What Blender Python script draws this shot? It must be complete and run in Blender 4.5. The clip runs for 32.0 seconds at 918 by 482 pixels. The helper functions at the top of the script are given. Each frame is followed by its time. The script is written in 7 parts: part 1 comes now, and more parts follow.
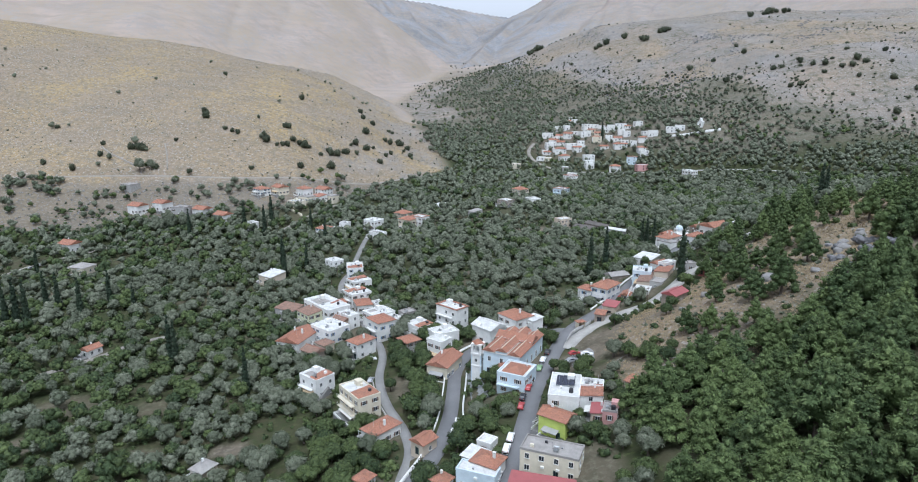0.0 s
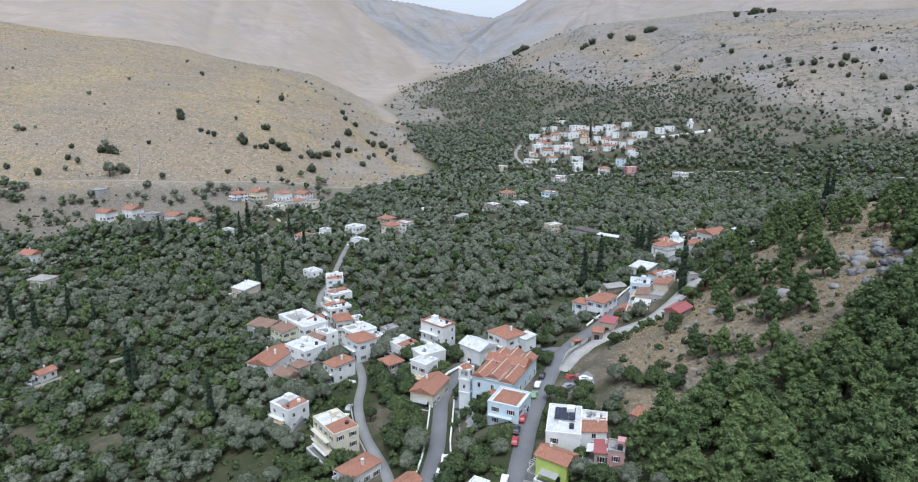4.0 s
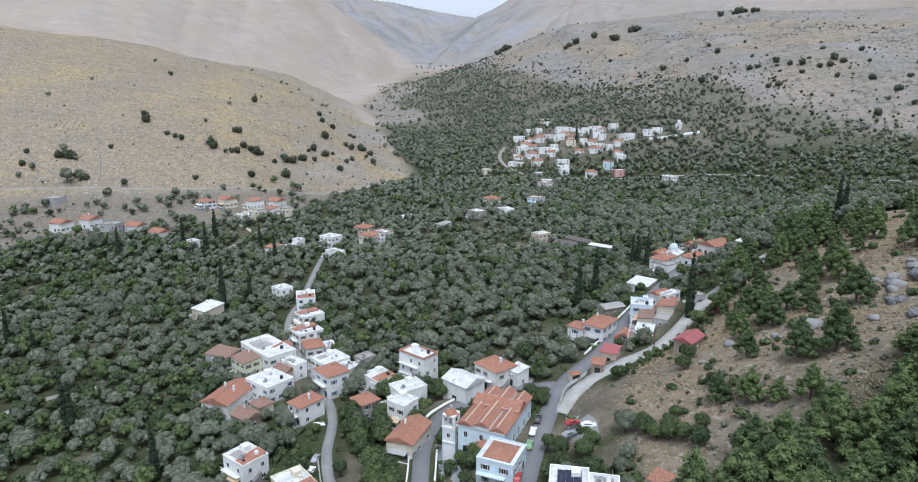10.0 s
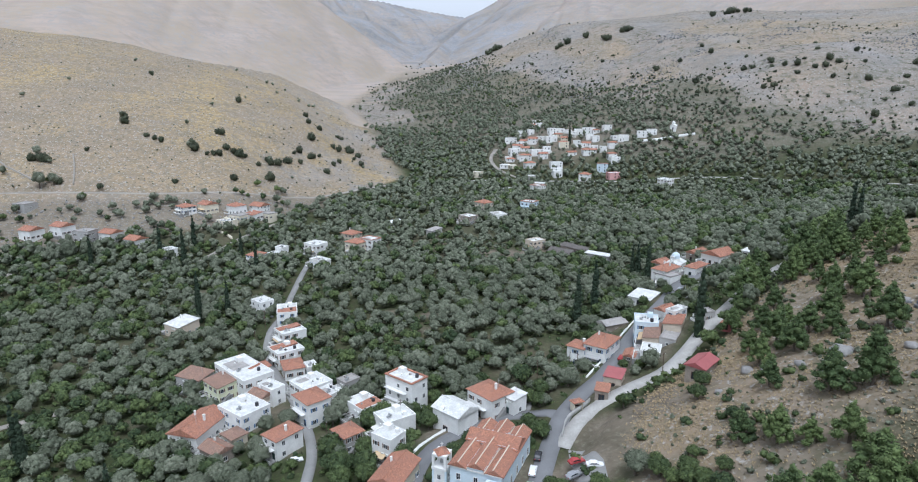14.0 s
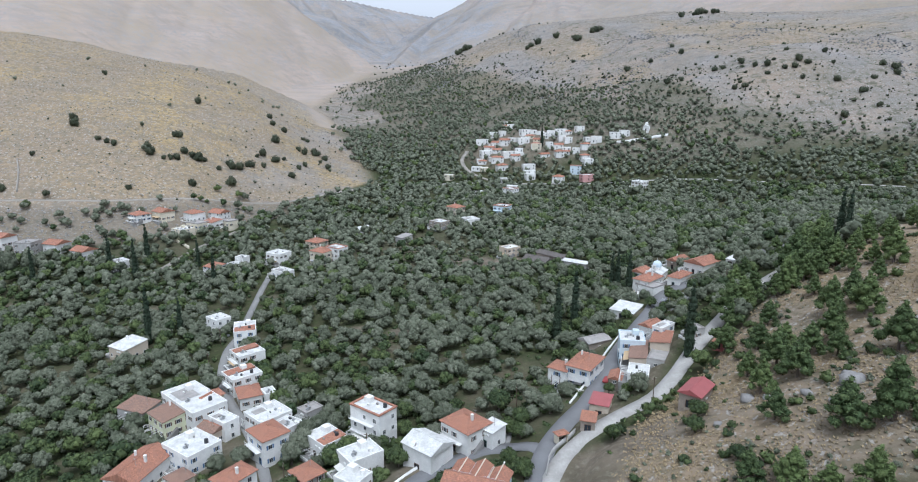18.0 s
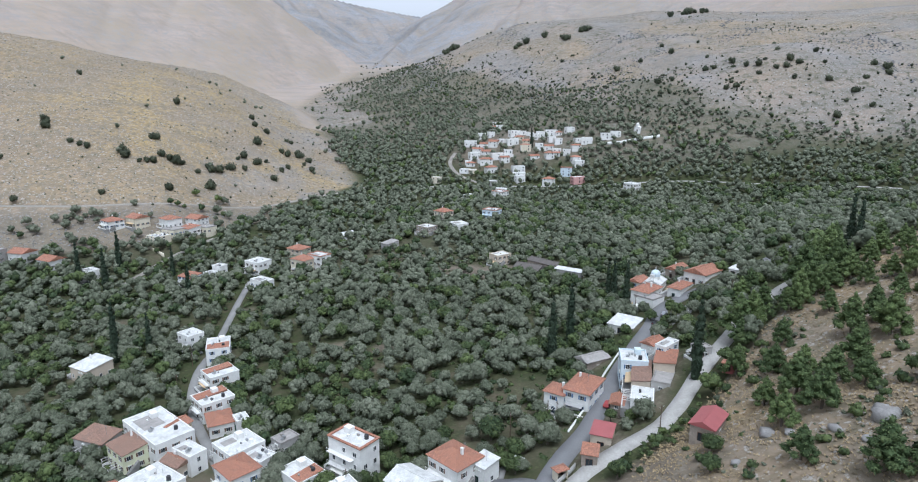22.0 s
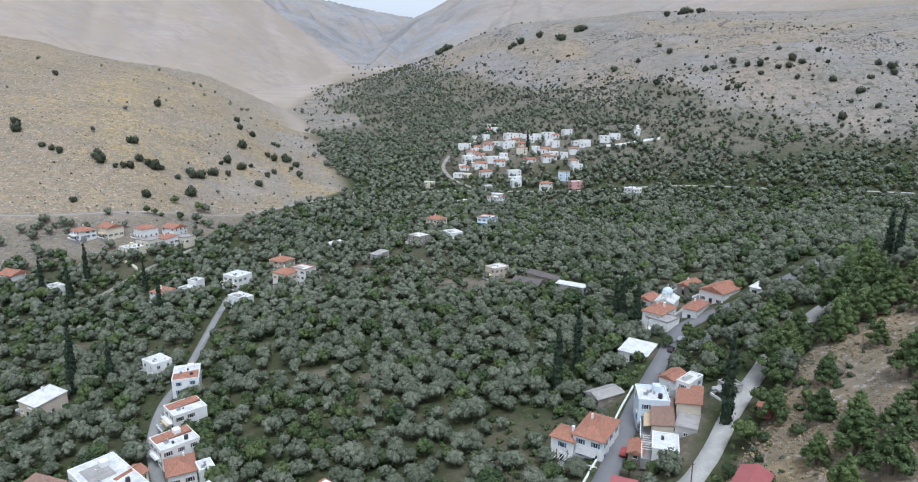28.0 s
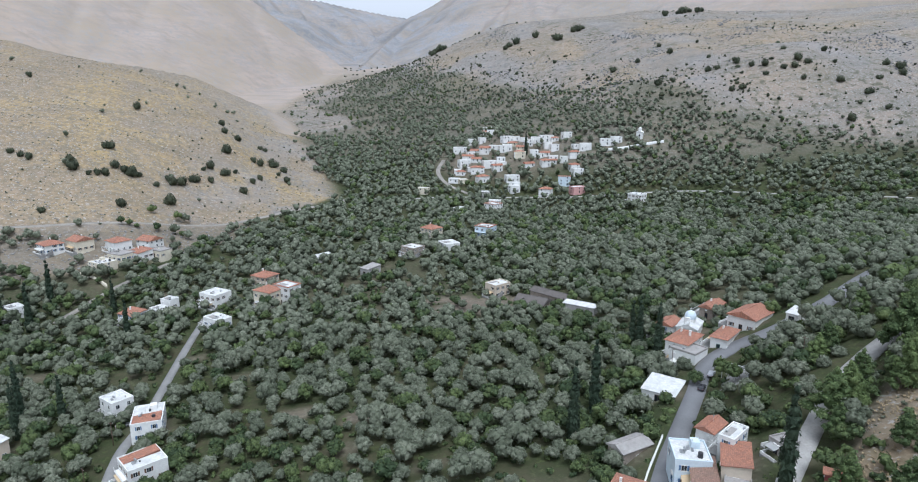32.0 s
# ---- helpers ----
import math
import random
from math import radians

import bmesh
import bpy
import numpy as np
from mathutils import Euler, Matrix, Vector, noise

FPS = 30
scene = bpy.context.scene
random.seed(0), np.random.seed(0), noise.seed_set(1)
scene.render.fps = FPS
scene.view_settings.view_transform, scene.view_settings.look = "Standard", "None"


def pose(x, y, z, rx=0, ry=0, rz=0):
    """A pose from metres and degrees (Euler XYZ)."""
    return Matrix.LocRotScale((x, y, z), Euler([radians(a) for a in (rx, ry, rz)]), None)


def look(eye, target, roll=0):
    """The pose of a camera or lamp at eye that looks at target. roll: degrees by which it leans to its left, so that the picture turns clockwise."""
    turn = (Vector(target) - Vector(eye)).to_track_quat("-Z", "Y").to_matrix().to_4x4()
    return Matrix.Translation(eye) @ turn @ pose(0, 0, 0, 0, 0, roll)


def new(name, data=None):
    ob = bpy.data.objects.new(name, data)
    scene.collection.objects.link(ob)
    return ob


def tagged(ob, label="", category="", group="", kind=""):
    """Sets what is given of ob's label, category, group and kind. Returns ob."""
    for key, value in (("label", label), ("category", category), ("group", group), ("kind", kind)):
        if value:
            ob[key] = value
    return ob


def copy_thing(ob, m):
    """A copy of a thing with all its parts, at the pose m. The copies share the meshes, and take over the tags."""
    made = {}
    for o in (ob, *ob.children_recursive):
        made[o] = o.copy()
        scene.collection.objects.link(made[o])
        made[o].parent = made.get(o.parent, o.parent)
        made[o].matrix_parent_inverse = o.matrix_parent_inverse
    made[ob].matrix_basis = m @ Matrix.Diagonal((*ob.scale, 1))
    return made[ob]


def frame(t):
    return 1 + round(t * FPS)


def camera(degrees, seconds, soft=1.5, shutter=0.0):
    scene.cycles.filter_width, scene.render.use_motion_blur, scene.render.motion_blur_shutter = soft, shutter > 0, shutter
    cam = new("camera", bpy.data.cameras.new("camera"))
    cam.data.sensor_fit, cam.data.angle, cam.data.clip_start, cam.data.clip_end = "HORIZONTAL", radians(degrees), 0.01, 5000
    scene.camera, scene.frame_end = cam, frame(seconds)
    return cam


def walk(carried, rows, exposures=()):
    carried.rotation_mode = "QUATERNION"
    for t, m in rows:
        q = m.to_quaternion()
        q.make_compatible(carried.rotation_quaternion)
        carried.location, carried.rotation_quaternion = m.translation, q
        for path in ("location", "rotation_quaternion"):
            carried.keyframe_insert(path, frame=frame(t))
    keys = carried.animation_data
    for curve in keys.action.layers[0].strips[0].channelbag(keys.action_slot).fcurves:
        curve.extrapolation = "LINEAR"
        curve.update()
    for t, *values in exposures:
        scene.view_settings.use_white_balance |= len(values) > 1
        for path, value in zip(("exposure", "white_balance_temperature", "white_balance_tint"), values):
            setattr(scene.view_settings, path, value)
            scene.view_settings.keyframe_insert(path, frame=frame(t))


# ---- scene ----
cam = camera(71.76, 32.0, soft=1.1)


def shot(x, y, z, turn, tilt, lean):
    """The camera's pose from its place, its turn to the left, its tilt and its lean in degrees."""
    return pose(x, y, z) @ pose(0, 0, 0, 0, 0, turn) @ pose(0, 0, 0, 90 + tilt) @ pose(0, 0, 0, 0, 0, lean)


walk(cam, [
    (0.0, shot(-0.00, 0.00, 110.00, 0.000, -13.646, 0.011)),
    (0.5, shot(-0.07, 2.52, 109.87, -0.188, -13.630, 0.018)),
    (1.0, shot(-0.13, 5.02, 109.76, -0.448, -13.623, -0.011)),
    (1.5, shot(-0.16, 7.48, 109.68, -0.766, -13.618, -0.028)),
    (2.0, shot(-0.17, 9.91, 109.63, -0.918, -13.617, -0.010)),
    (2.5, shot(-0.16, 12.31, 109.61, -1.060, -13.606, -0.023)),
    (3.0, shot(-0.14, 14.68, 109.61, -1.159, -13.584, -0.040)),
    (3.5, shot(-0.09, 17.02, 109.64, -1.247, -13.588, -0.017)),
    (5.5, shot(0.17, 26.32, 109.74, -1.566, -13.592, -0.049)),
    (6.0, shot(0.24, 28.64, 109.81, -1.643, -13.600, -0.071)),
    (6.5, shot(0.31, 30.95, 109.90, -1.695, -13.609, -0.072)),
    (7.0, shot(0.37, 33.24, 109.97, -1.763, -13.619, -0.049)),
    (7.5, shot(0.41, 35.52, 110.03, -1.849, -13.617, -0.046)),
    (8.0, shot(0.46, 37.77, 110.05, -1.932, -13.616, -0.021)),
    (8.5, shot(0.52, 39.99, 110.04, -2.194, -13.611, -0.010)),
    (9.0, shot(0.59, 42.18, 110.03, -2.471, -13.594, -0.007)),
    (9.5, shot(0.65, 44.35, 110.02, -2.738, -13.576, -0.019)),
    (10.0, shot(0.73, 46.51, 110.02, -2.942, -13.578, -0.026)),
    (10.5, shot(0.82, 48.67, 110.02, -3.124, -13.577, -0.013)),
    (11.0, shot(0.90, 50.84, 110.03, -3.254, -13.570, -0.001)),
    (11.5, shot(0.97, 53.01, 110.05, -3.375, -13.573, 0.010)),
    (12.0, shot(1.06, 55.20, 110.10, -3.485, -13.572, 0.027)),
    (12.5, shot(1.15, 57.42, 110.16, -3.581, -13.564, 0.017)),
    (13.0, shot(1.25, 59.65, 110.23, -3.666, -13.562, -0.007)),
    (13.5, shot(1.36, 61.90, 110.28, -3.741, -13.561, 0.017)),
    (15.5, shot(1.95, 70.97, 110.48, -4.248, -13.560, 0.027)),
    (16.0, shot(2.11, 73.23, 110.50, -4.555, -13.551, 0.045)),
    (16.5, shot(2.29, 75.48, 110.49, -5.227, -13.555, 0.067)),
    (17.0, shot(2.49, 77.73, 110.48, -5.934, -13.552, 0.079)),
    (17.5, shot(2.69, 79.96, 110.47, -6.252, -13.537, 0.061)),
    (18.0, shot(2.91, 82.16, 110.48, -6.476, -13.527, 0.066)),
    (18.5, shot(3.14, 84.32, 110.49, -6.653, -13.521, 0.066)),
    (19.0, shot(3.38, 86.44, 110.50, -6.900, -13.530, 0.075)),
    (19.5, shot(3.63, 88.49, 110.52, -7.045, -13.535, 0.098)),
    (20.0, shot(3.88, 90.48, 110.54, -7.182, -13.531, 0.104)),
    (20.5, shot(4.13, 92.42, 110.56, -7.294, -13.523, 0.103)),
    (21.0, shot(4.38, 94.33, 110.58, -7.407, -13.525, 0.094)),
    (21.5, shot(4.64, 96.24, 110.60, -7.487, -13.528, 0.094)),
    (22.0, shot(4.90, 98.19, 110.61, -7.552, -13.527, 0.064)),
    (22.5, shot(5.17, 100.17, 110.60, -7.624, -13.526, 0.051)),
    (23.0, shot(5.45, 102.19, 110.60, -7.684, -13.524, 0.053)),
    (23.5, shot(5.72, 104.22, 110.60, -7.739, -13.518, 0.039)),
    (24.0, shot(5.97, 106.27, 110.62, -7.792, -13.505, 0.044)),
    (24.5, shot(6.21, 108.31, 110.67, -7.852, -13.499, 0.059)),
    (25.0, shot(6.45, 110.33, 110.71, -7.899, -13.490, 0.055)),
    (25.5, shot(6.68, 112.32, 110.73, -7.941, -13.482, 0.034)),
    (27.5, shot(7.70, 120.16, 110.62, -8.101, -13.433, 0.045)),
    (28.0, shot(8.02, 122.28, 110.58, -8.129, -13.435, 0.012)),
    (28.5, shot(8.36, 124.67, 110.54, -8.163, -13.448, -0.040)),
    (29.0, shot(8.69, 127.44, 110.54, -8.208, -13.437, -0.050)),
    (29.5, shot(9.01, 130.61, 110.56, -8.258, -13.407, -0.081)),
    (30.0, shot(9.32, 134.10, 110.60, -8.319, -13.380, -0.135)),
    (30.5, shot(9.62, 137.81, 110.62, -8.397, -13.360, -0.149)),
    (31.0, shot(9.89, 141.68, 110.61, -8.479, -13.349, -0.176)),
    (31.5, shot(10.14, 145.63, 110.60, -8.575, -13.340, -0.154)),
    (32.0, shot(10.38, 149.64, 110.58, -8.675, -13.314, -0.117)),
], [(0.0, 0.06, 5420, 9.5), (32.0, 0.06, 5420, 9.5)])

# ---- light ----
world = bpy.data.worlds.new("evening_sky")
scene.world = world
world.use_nodes = True
_nt = world.node_tree
_sky = _nt.nodes.new("ShaderNodeTexSky")
_sky.sky_type, _sky.sun_disc = "NISHITA", False
_sky.sun_elevation, _sky.sun_rotation = radians(68), radians(180)
_sky.dust_density, _sky.ozone_density, _sky.air_density = 3.0, 1.0, 1.0
_pale = _nt.nodes.new("ShaderNodeHueSaturation")
_pale.inputs["Saturation"].default_value = 0.01
_nt.links.new(_sky.outputs[0], _pale.inputs["Color"])
_nt.links.new(_pale.outputs[0], _nt.nodes["Background"].inputs[0])
_nt.nodes["Background"].inputs[1].default_value = 0.19
sun = new("sun", bpy.data.lights.new("sun", "SUN"))
sun.data.energy, sun.data.angle, sun.data.color = 1.8, radians(26), (1.0, 0.94, 0.86)
sun.matrix_world = look((10, -80, 195), (0, 0, 0))


# ---- materials ----
def nodes_of(name):
    m = bpy.data.materials.new(name)
    m.use_nodes = True
    return m, m.node_tree.nodes, m.node_tree.links, m.node_tree.nodes["Principled BSDF"]


def add(nodes, kind, **inputs):
    n = nodes.new(kind)
    for key, value in inputs.items():
        n.inputs[key.replace("_", " ")].default_value = value
    return n


def mixed(nodes, links, fac, a, b):
    """A colour mix; fac, a and b are sockets or values."""
    n = nodes.new("ShaderNodeMix")
    n.data_type = "RGBA"
    for i, v in ((0, fac), (6, a), (7, b)):
        if isinstance(v, bpy.types.NodeSocket):
            links.new(v, n.inputs[i])
        else:
            n.inputs[i].default_value = v if i == 0 else (*v[:3], 1)
    return n.outputs[2]


def ramp(nodes, links, fac, lo, hi):
    n = nodes.new("ShaderNodeMapRange")
    links.new(fac, n.inputs[0])
    n.inputs[1].default_value, n.inputs[2].default_value = lo, hi
    return n.outputs[0]


def place(nodes, links, scale=1.0, obj=False):
    """World position (or the object's own coordinates), in metres."""
    if obj:
        n = nodes.new("ShaderNodeTexCoord")
        return n.outputs["Object"]
    return nodes.new("ShaderNodeNewGeometry").outputs["Position"]


def grain(nodes, links, where, scale, detail=3.0, rough=0.6):
    n = add(nodes, "ShaderNodeTexNoise", Scale=scale, Detail=detail, Roughness=rough)
    links.new(where, n.inputs["Vector"])
    return n.outputs["Fac"]


def relief(nodes, links, bsdf, fac, strength, distance):
    n = add(nodes, "ShaderNodeBump", Strength=strength, Distance=distance)
    links.new(fac, n.inputs["Height"])
    links.new(n.outputs[0], bsdf.inputs["Normal"])


def plain(name, colour, rough=0.7, metal=0.0, vary=0.12, scale=0.6, fine=9.0, bump=0.3, obj=True):
    """A painted or built surface with stains at one scale and grain at another."""
    m, nodes, links, bsdf = nodes_of(name)
    where = place(nodes, links, obj=obj)
    big = ramp(nodes, links, grain(nodes, links, where, scale), 0.35, 0.7)
    small = ramp(nodes, links, grain(nodes, links, where, fine, 4), 0.3, 0.7)
    dark = [c * (1 - 2.2 * vary) for c in colour]
    light = [min(0.95, c * (1 + 0.4 * vary)) for c in colour]
    col = mixed(nodes, links, big, light, [c * (1 - vary) for c in colour])
    fac = nodes.new("ShaderNodeMath")
    fac.operation = "MULTIPLY"
    links.new(small, fac.inputs[0])
    fac.inputs[1].default_value = 0.45
    links.new(mixed(nodes, links, fac.outputs[0], col, dark), bsdf.inputs["Base Color"])
    bsdf.inputs["Roughness"].default_value, bsdf.inputs["Metallic"].default_value = rough, metal
    if bump:
        relief(nodes, links, bsdf, small, bump, 0.02)
    return m


def tiles(name, colour):
    """Roof tiles: rows of channels down the slope, courses across it, single tiles of other tones."""
    m, nodes, links, bsdf = nodes_of(name)
    where = place(nodes, links, obj=True)
    brick = nodes.new("ShaderNodeTexBrick")
    links.new(where, brick.inputs["Vector"])
    brick.offset = 0.0
    brick.inputs["Scale"].default_value, brick.inputs["Mortar Size"].default_value = 1.0, 0.02
    brick.inputs["Brick Width"].default_value, brick.inputs["Row Height"].default_value = 0.26, 0.38
    brick.inputs["Color1"].default_value = (*[c * 0.78 for c in colour], 1)
    brick.inputs["Color2"].default_value = (*[min(1, c * 1.25) for c in colour], 1)
    brick.inputs["Mortar"].default_value = (*[c * 0.45 for c in colour], 1)
    stain = ramp(nodes, links, grain(nodes, links, where, 0.7), 0.45, 0.75)
    links.new(mixed(nodes, links, stain, brick.outputs[0], [c * 0.6 + 0.03 for c in colour]), bsdf.inputs["Base Color"])
    bsdf.inputs["Roughness"].default_value = 0.85
    relief(nodes, links, bsdf, brick.outputs["Fac"], 0.5, -0.04)
    return m


def leafy(name, dark, light, dry, deep=0.4):
    """Foliage: each tree has its own tone, each clump of leaves its own shade of it."""
    m, nodes, links, bsdf = nodes_of(name)
    own = nodes.new("ShaderNodeObjectInfo").outputs["Random"]
    tone = nodes.new("ShaderNodeAttribute")
    tone.attribute_name = "tone"
    total = nodes.new("ShaderNodeMath")
    total.operation = "ADD"
    links.new(own, total.inputs[0])
    links.new(tone.outputs["Fac"], total.inputs[1])
    part_of = nodes.new("ShaderNodeMath")
    part_of.operation = "FRACT"
    links.new(total.outputs[0], part_of.inputs[0])
    island = nodes.new("ShaderNodeNewGeometry").outputs["Random Per Island"]
    base = mixed(nodes, links, part_of.outputs[0], dark, light)
    base = mixed(nodes, links, ramp(nodes, links, island, 0.55, 1.6), base, dry)
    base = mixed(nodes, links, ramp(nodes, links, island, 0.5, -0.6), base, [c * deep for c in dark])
    where = place(nodes, links)
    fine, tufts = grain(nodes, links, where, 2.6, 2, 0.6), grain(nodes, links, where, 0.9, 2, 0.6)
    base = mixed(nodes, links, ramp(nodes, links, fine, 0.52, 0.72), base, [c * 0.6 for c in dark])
    both = nodes.new("ShaderNodeMath")
    both.operation = "MULTIPLY_ADD"
    links.new(tufts, both.inputs[0])
    both.inputs[1].default_value = 2.0
    links.new(fine, both.inputs[2])
    relief(nodes, links, bsdf, both.outputs[0], 0.5, 0.3)
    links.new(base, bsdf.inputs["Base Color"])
    bsdf.inputs["Roughness"].default_value = 0.75
    bsdf.inputs["Specular IOR Level"].default_value = 0.3
    return m


def land_cover():
    """Ground: soil and weeds under the trees, dry grass on the hills, bare rock, by the cover painted on the land."""
    m, nodes, links, bsdf = nodes_of("land")
    where = place(nodes, links)
    cover = nodes.new("ShaderNodeAttribute")
    cover.attribute_name = "cover"
    split = nodes.new("ShaderNodeSeparateColor")
    links.new(cover.outputs["Color"], split.inputs[0])
    n1, n2, n3 = (grain(nodes, links, where, s, 5, 0.65) for s in (0.02, 0.22, 0.62))
    n4 = grain(nodes, links, where, 0.006, 3)
    n5 = grain(nodes, links, where, 0.36, 2.0, 0.55)
    shelf = nodes.new("ShaderNodeMapping")
    shelf.inputs["Scale"].default_value = (0.016, 0.016, 0.11)
    links.new(where, shelf.inputs["Vector"])
    n6 = grain(nodes, links, shelf.outputs[0], 1.0, 4, 0.6)
    n7 = grain(nodes, links, where, 0.11, 4, 0.7)
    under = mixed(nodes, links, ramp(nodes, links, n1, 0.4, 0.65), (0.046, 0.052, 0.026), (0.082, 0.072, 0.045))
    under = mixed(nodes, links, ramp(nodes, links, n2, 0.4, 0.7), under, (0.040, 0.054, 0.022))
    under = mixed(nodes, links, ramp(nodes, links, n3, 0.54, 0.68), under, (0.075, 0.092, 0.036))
    slant = nodes.new("ShaderNodeMapping")
    slant.inputs["Rotation"].default_value = (0.0, 0.3, 0.7)
    slant.inputs["Scale"].default_value = (0.012, 0.055, 0.05)
    links.new(where, slant.inputs["Vector"])
    n9 = grain(nodes, links, slant.outputs[0], 1.0, 6, 0.72)
    dry = mixed(nodes, links, ramp(nodes, links, n4, 0.40, 0.60), (0.342, 0.248, 0.114), (0.278, 0.211, 0.136))
    dry = mixed(nodes, links, ramp(nodes, links, n1, 0.46, 0.64), dry, (0.27, 0.215, 0.157))
    dry = mixed(nodes, links, ramp(nodes, links, n9, 0.50, 0.66), dry, (0.205, 0.163, 0.116))
    dry = mixed(nodes, links, ramp(nodes, links, n2, 0.48, 0.62), dry, (0.20, 0.165, 0.112))
    tuft = ramp(nodes, links, n5, 0.48, 0.58)
    half = nodes.new("ShaderNodeMath")
    half.operation = "MULTIPLY"
    half.inputs[1].default_value = 0.55
    links.new(tuft, half.inputs[0])
    dry = mixed(nodes, links, half.outputs[0], dry, (0.165, 0.135, 0.08))
    dry = mixed(nodes, links, ramp(nodes, links, n3, 0.57, 0.63), dry, (0.38, 0.355, 0.32))
    far_off = nodes.new("ShaderNodeMapping")
    far_off.inputs["Scale"].default_value = (0.004, 0.016, 0.012)
    links.new(where, far_off.inputs["Vector"])
    n8 = grain(nodes, links, far_off.outputs[0], 1.0, 6, 0.7)
    # Pinkish mountain ground, lightened in base colour to stand for distance haze.
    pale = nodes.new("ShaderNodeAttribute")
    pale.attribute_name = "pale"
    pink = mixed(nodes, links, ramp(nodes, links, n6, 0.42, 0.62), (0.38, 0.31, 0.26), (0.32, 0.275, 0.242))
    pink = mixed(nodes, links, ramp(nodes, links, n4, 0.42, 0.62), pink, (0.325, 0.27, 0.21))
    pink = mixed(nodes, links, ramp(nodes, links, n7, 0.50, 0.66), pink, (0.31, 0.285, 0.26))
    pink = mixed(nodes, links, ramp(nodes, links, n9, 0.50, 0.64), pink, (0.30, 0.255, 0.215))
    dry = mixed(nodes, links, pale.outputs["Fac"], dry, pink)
    # Blue-grey limestone; part of the blue is distance haze in the base colour.
    rock = mixed(nodes, links, ramp(nodes, links, n2, 0.35, 0.65), (0.32, 0.325, 0.34), (0.21, 0.218, 0.235))
    rock = mixed(nodes, links, ramp(nodes, links, n8, 0.46, 0.60), rock, (0.185, 0.19, 0.20))
    rock = mixed(nodes, links, ramp(nodes, links, n1, 0.45, 0.75), rock, (0.27, 0.235, 0.20))
    heath = mixed(nodes, links, ramp(nodes, links, n1, 0.38, 0.64), (0.265, 0.218, 0.175), (0.205, 0.185, 0.162))
    heath = mixed(nodes, links, ramp(nodes, links, n9, 0.48, 0.62), heath, (0.185, 0.172, 0.15))
    heath = mixed(nodes, links, ramp(nodes, links, n2, 0.56, 0.66), heath, (0.125, 0.118, 0.088))
    heath = mixed(nodes, links, ramp(nodes, links, n3, 0.56, 0.63), heath, (0.34, 0.335, 0.33))
    heath = mixed(nodes, links, ramp(nodes, links, n7, 0.53, 0.62), heath, (0.115, 0.112, 0.082))
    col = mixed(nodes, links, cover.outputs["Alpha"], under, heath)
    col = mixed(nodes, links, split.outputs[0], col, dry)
    speck = nodes.new("ShaderNodeMath")
    speck.operation = "MULTIPLY_ADD"
    links.new(n7, speck.inputs[0])
    speck.inputs[1].default_value = 3.0
    speck.inputs[2].default_value = -1.5
    rocky = nodes.new("ShaderNodeMath")
    rocky.operation = "ADD"
    rocky.use_clamp = True
    links.new(split.outputs[1], rocky.inputs[0])
    gate = nodes.new("ShaderNodeMath")
    gate.operation = "MULTIPLY"
    links.new(speck.outputs[0], gate.inputs[0])
    links.new(split.outputs[1], gate.inputs[1])
    links.new(gate.outputs[0], rocky.inputs[1])
    col = mixed(nodes, links, rocky.outputs[0], col, rock)
    soil = mixed(nodes, links, ramp(nodes, links, n2, 0.4, 0.65), (0.17, 0.142, 0.108), (0.118, 0.100, 0.078))
    soil = mixed(nodes, links, ramp(nodes, links, n3, 0.5, 0.7), soil, (0.22, 0.195, 0.16))
    col = mixed(nodes, links, split.outputs[2], col, soil)
    links.new(col, bsdf.inputs["Base Color"])
    bsdf.inputs["Roughness"].default_value = 0.95
    bsdf.inputs["Specular IOR Level"].default_value = 0.1
    bump = nodes.new("ShaderNodeMath")
    bump.operation = "MULTIPLY_ADD"
    links.new(n5, bump.inputs[0])
    bump.inputs[1].default_value = 2.0
    links.new(n3, bump.inputs[2])
    relief(nodes, links, bsdf, bump.outputs[0], 0.55, 0.4)
    return m


LAND = land_cover()
WALLS = {"white": plain("white_render", (0.79, 0.785, 0.76), 0.85, vary=0.14, scale=0.35, fine=3.0), "cream": plain("cream_render", (0.70, 0.64, 0.51), 0.85),
         "pale_blue": plain("pale_blue_render", (0.62, 0.71, 0.77), 0.85), "lime": plain("lime_render", (0.56, 0.66, 0.16), 0.85), "pale_yellow": plain("pale_yellow_render", (0.72, 0.73, 0.52), 0.85),
         "grey": plain("grey_concrete", (0.42, 0.41, 0.39), 0.9, vary=0.2), "beige": plain("beige_render", (0.58, 0.50, 0.40), 0.85),
         "pink": plain("pink_render", (0.58, 0.33, 0.31), 0.85), "stone": plain("rubble_stone", (0.36, 0.31, 0.26), 0.95, vary=0.28, fine=4.0, bump=0.8)}
ROOFS = {"orange": tiles("orange_tiles", (0.36, 0.165, 0.105)), "brown": tiles("brown_tiles", (0.27, 0.165, 0.12)),
         "red": plain("red_metal_sheet", (0.34, 0.10, 0.10), 0.5), "white": plain("white_roof_paint", (0.66, 0.66, 0.64), 0.9, vary=0.26, scale=0.45, fine=2.0),
         "dark": plain("dark_sheet_roof", (0.13, 0.115, 0.105), 0.8, vary=0.25),
         "grey": plain("grey_roof_slab", (0.36, 0.34, 0.32), 0.95, vary=0.25, scale=0.5)}
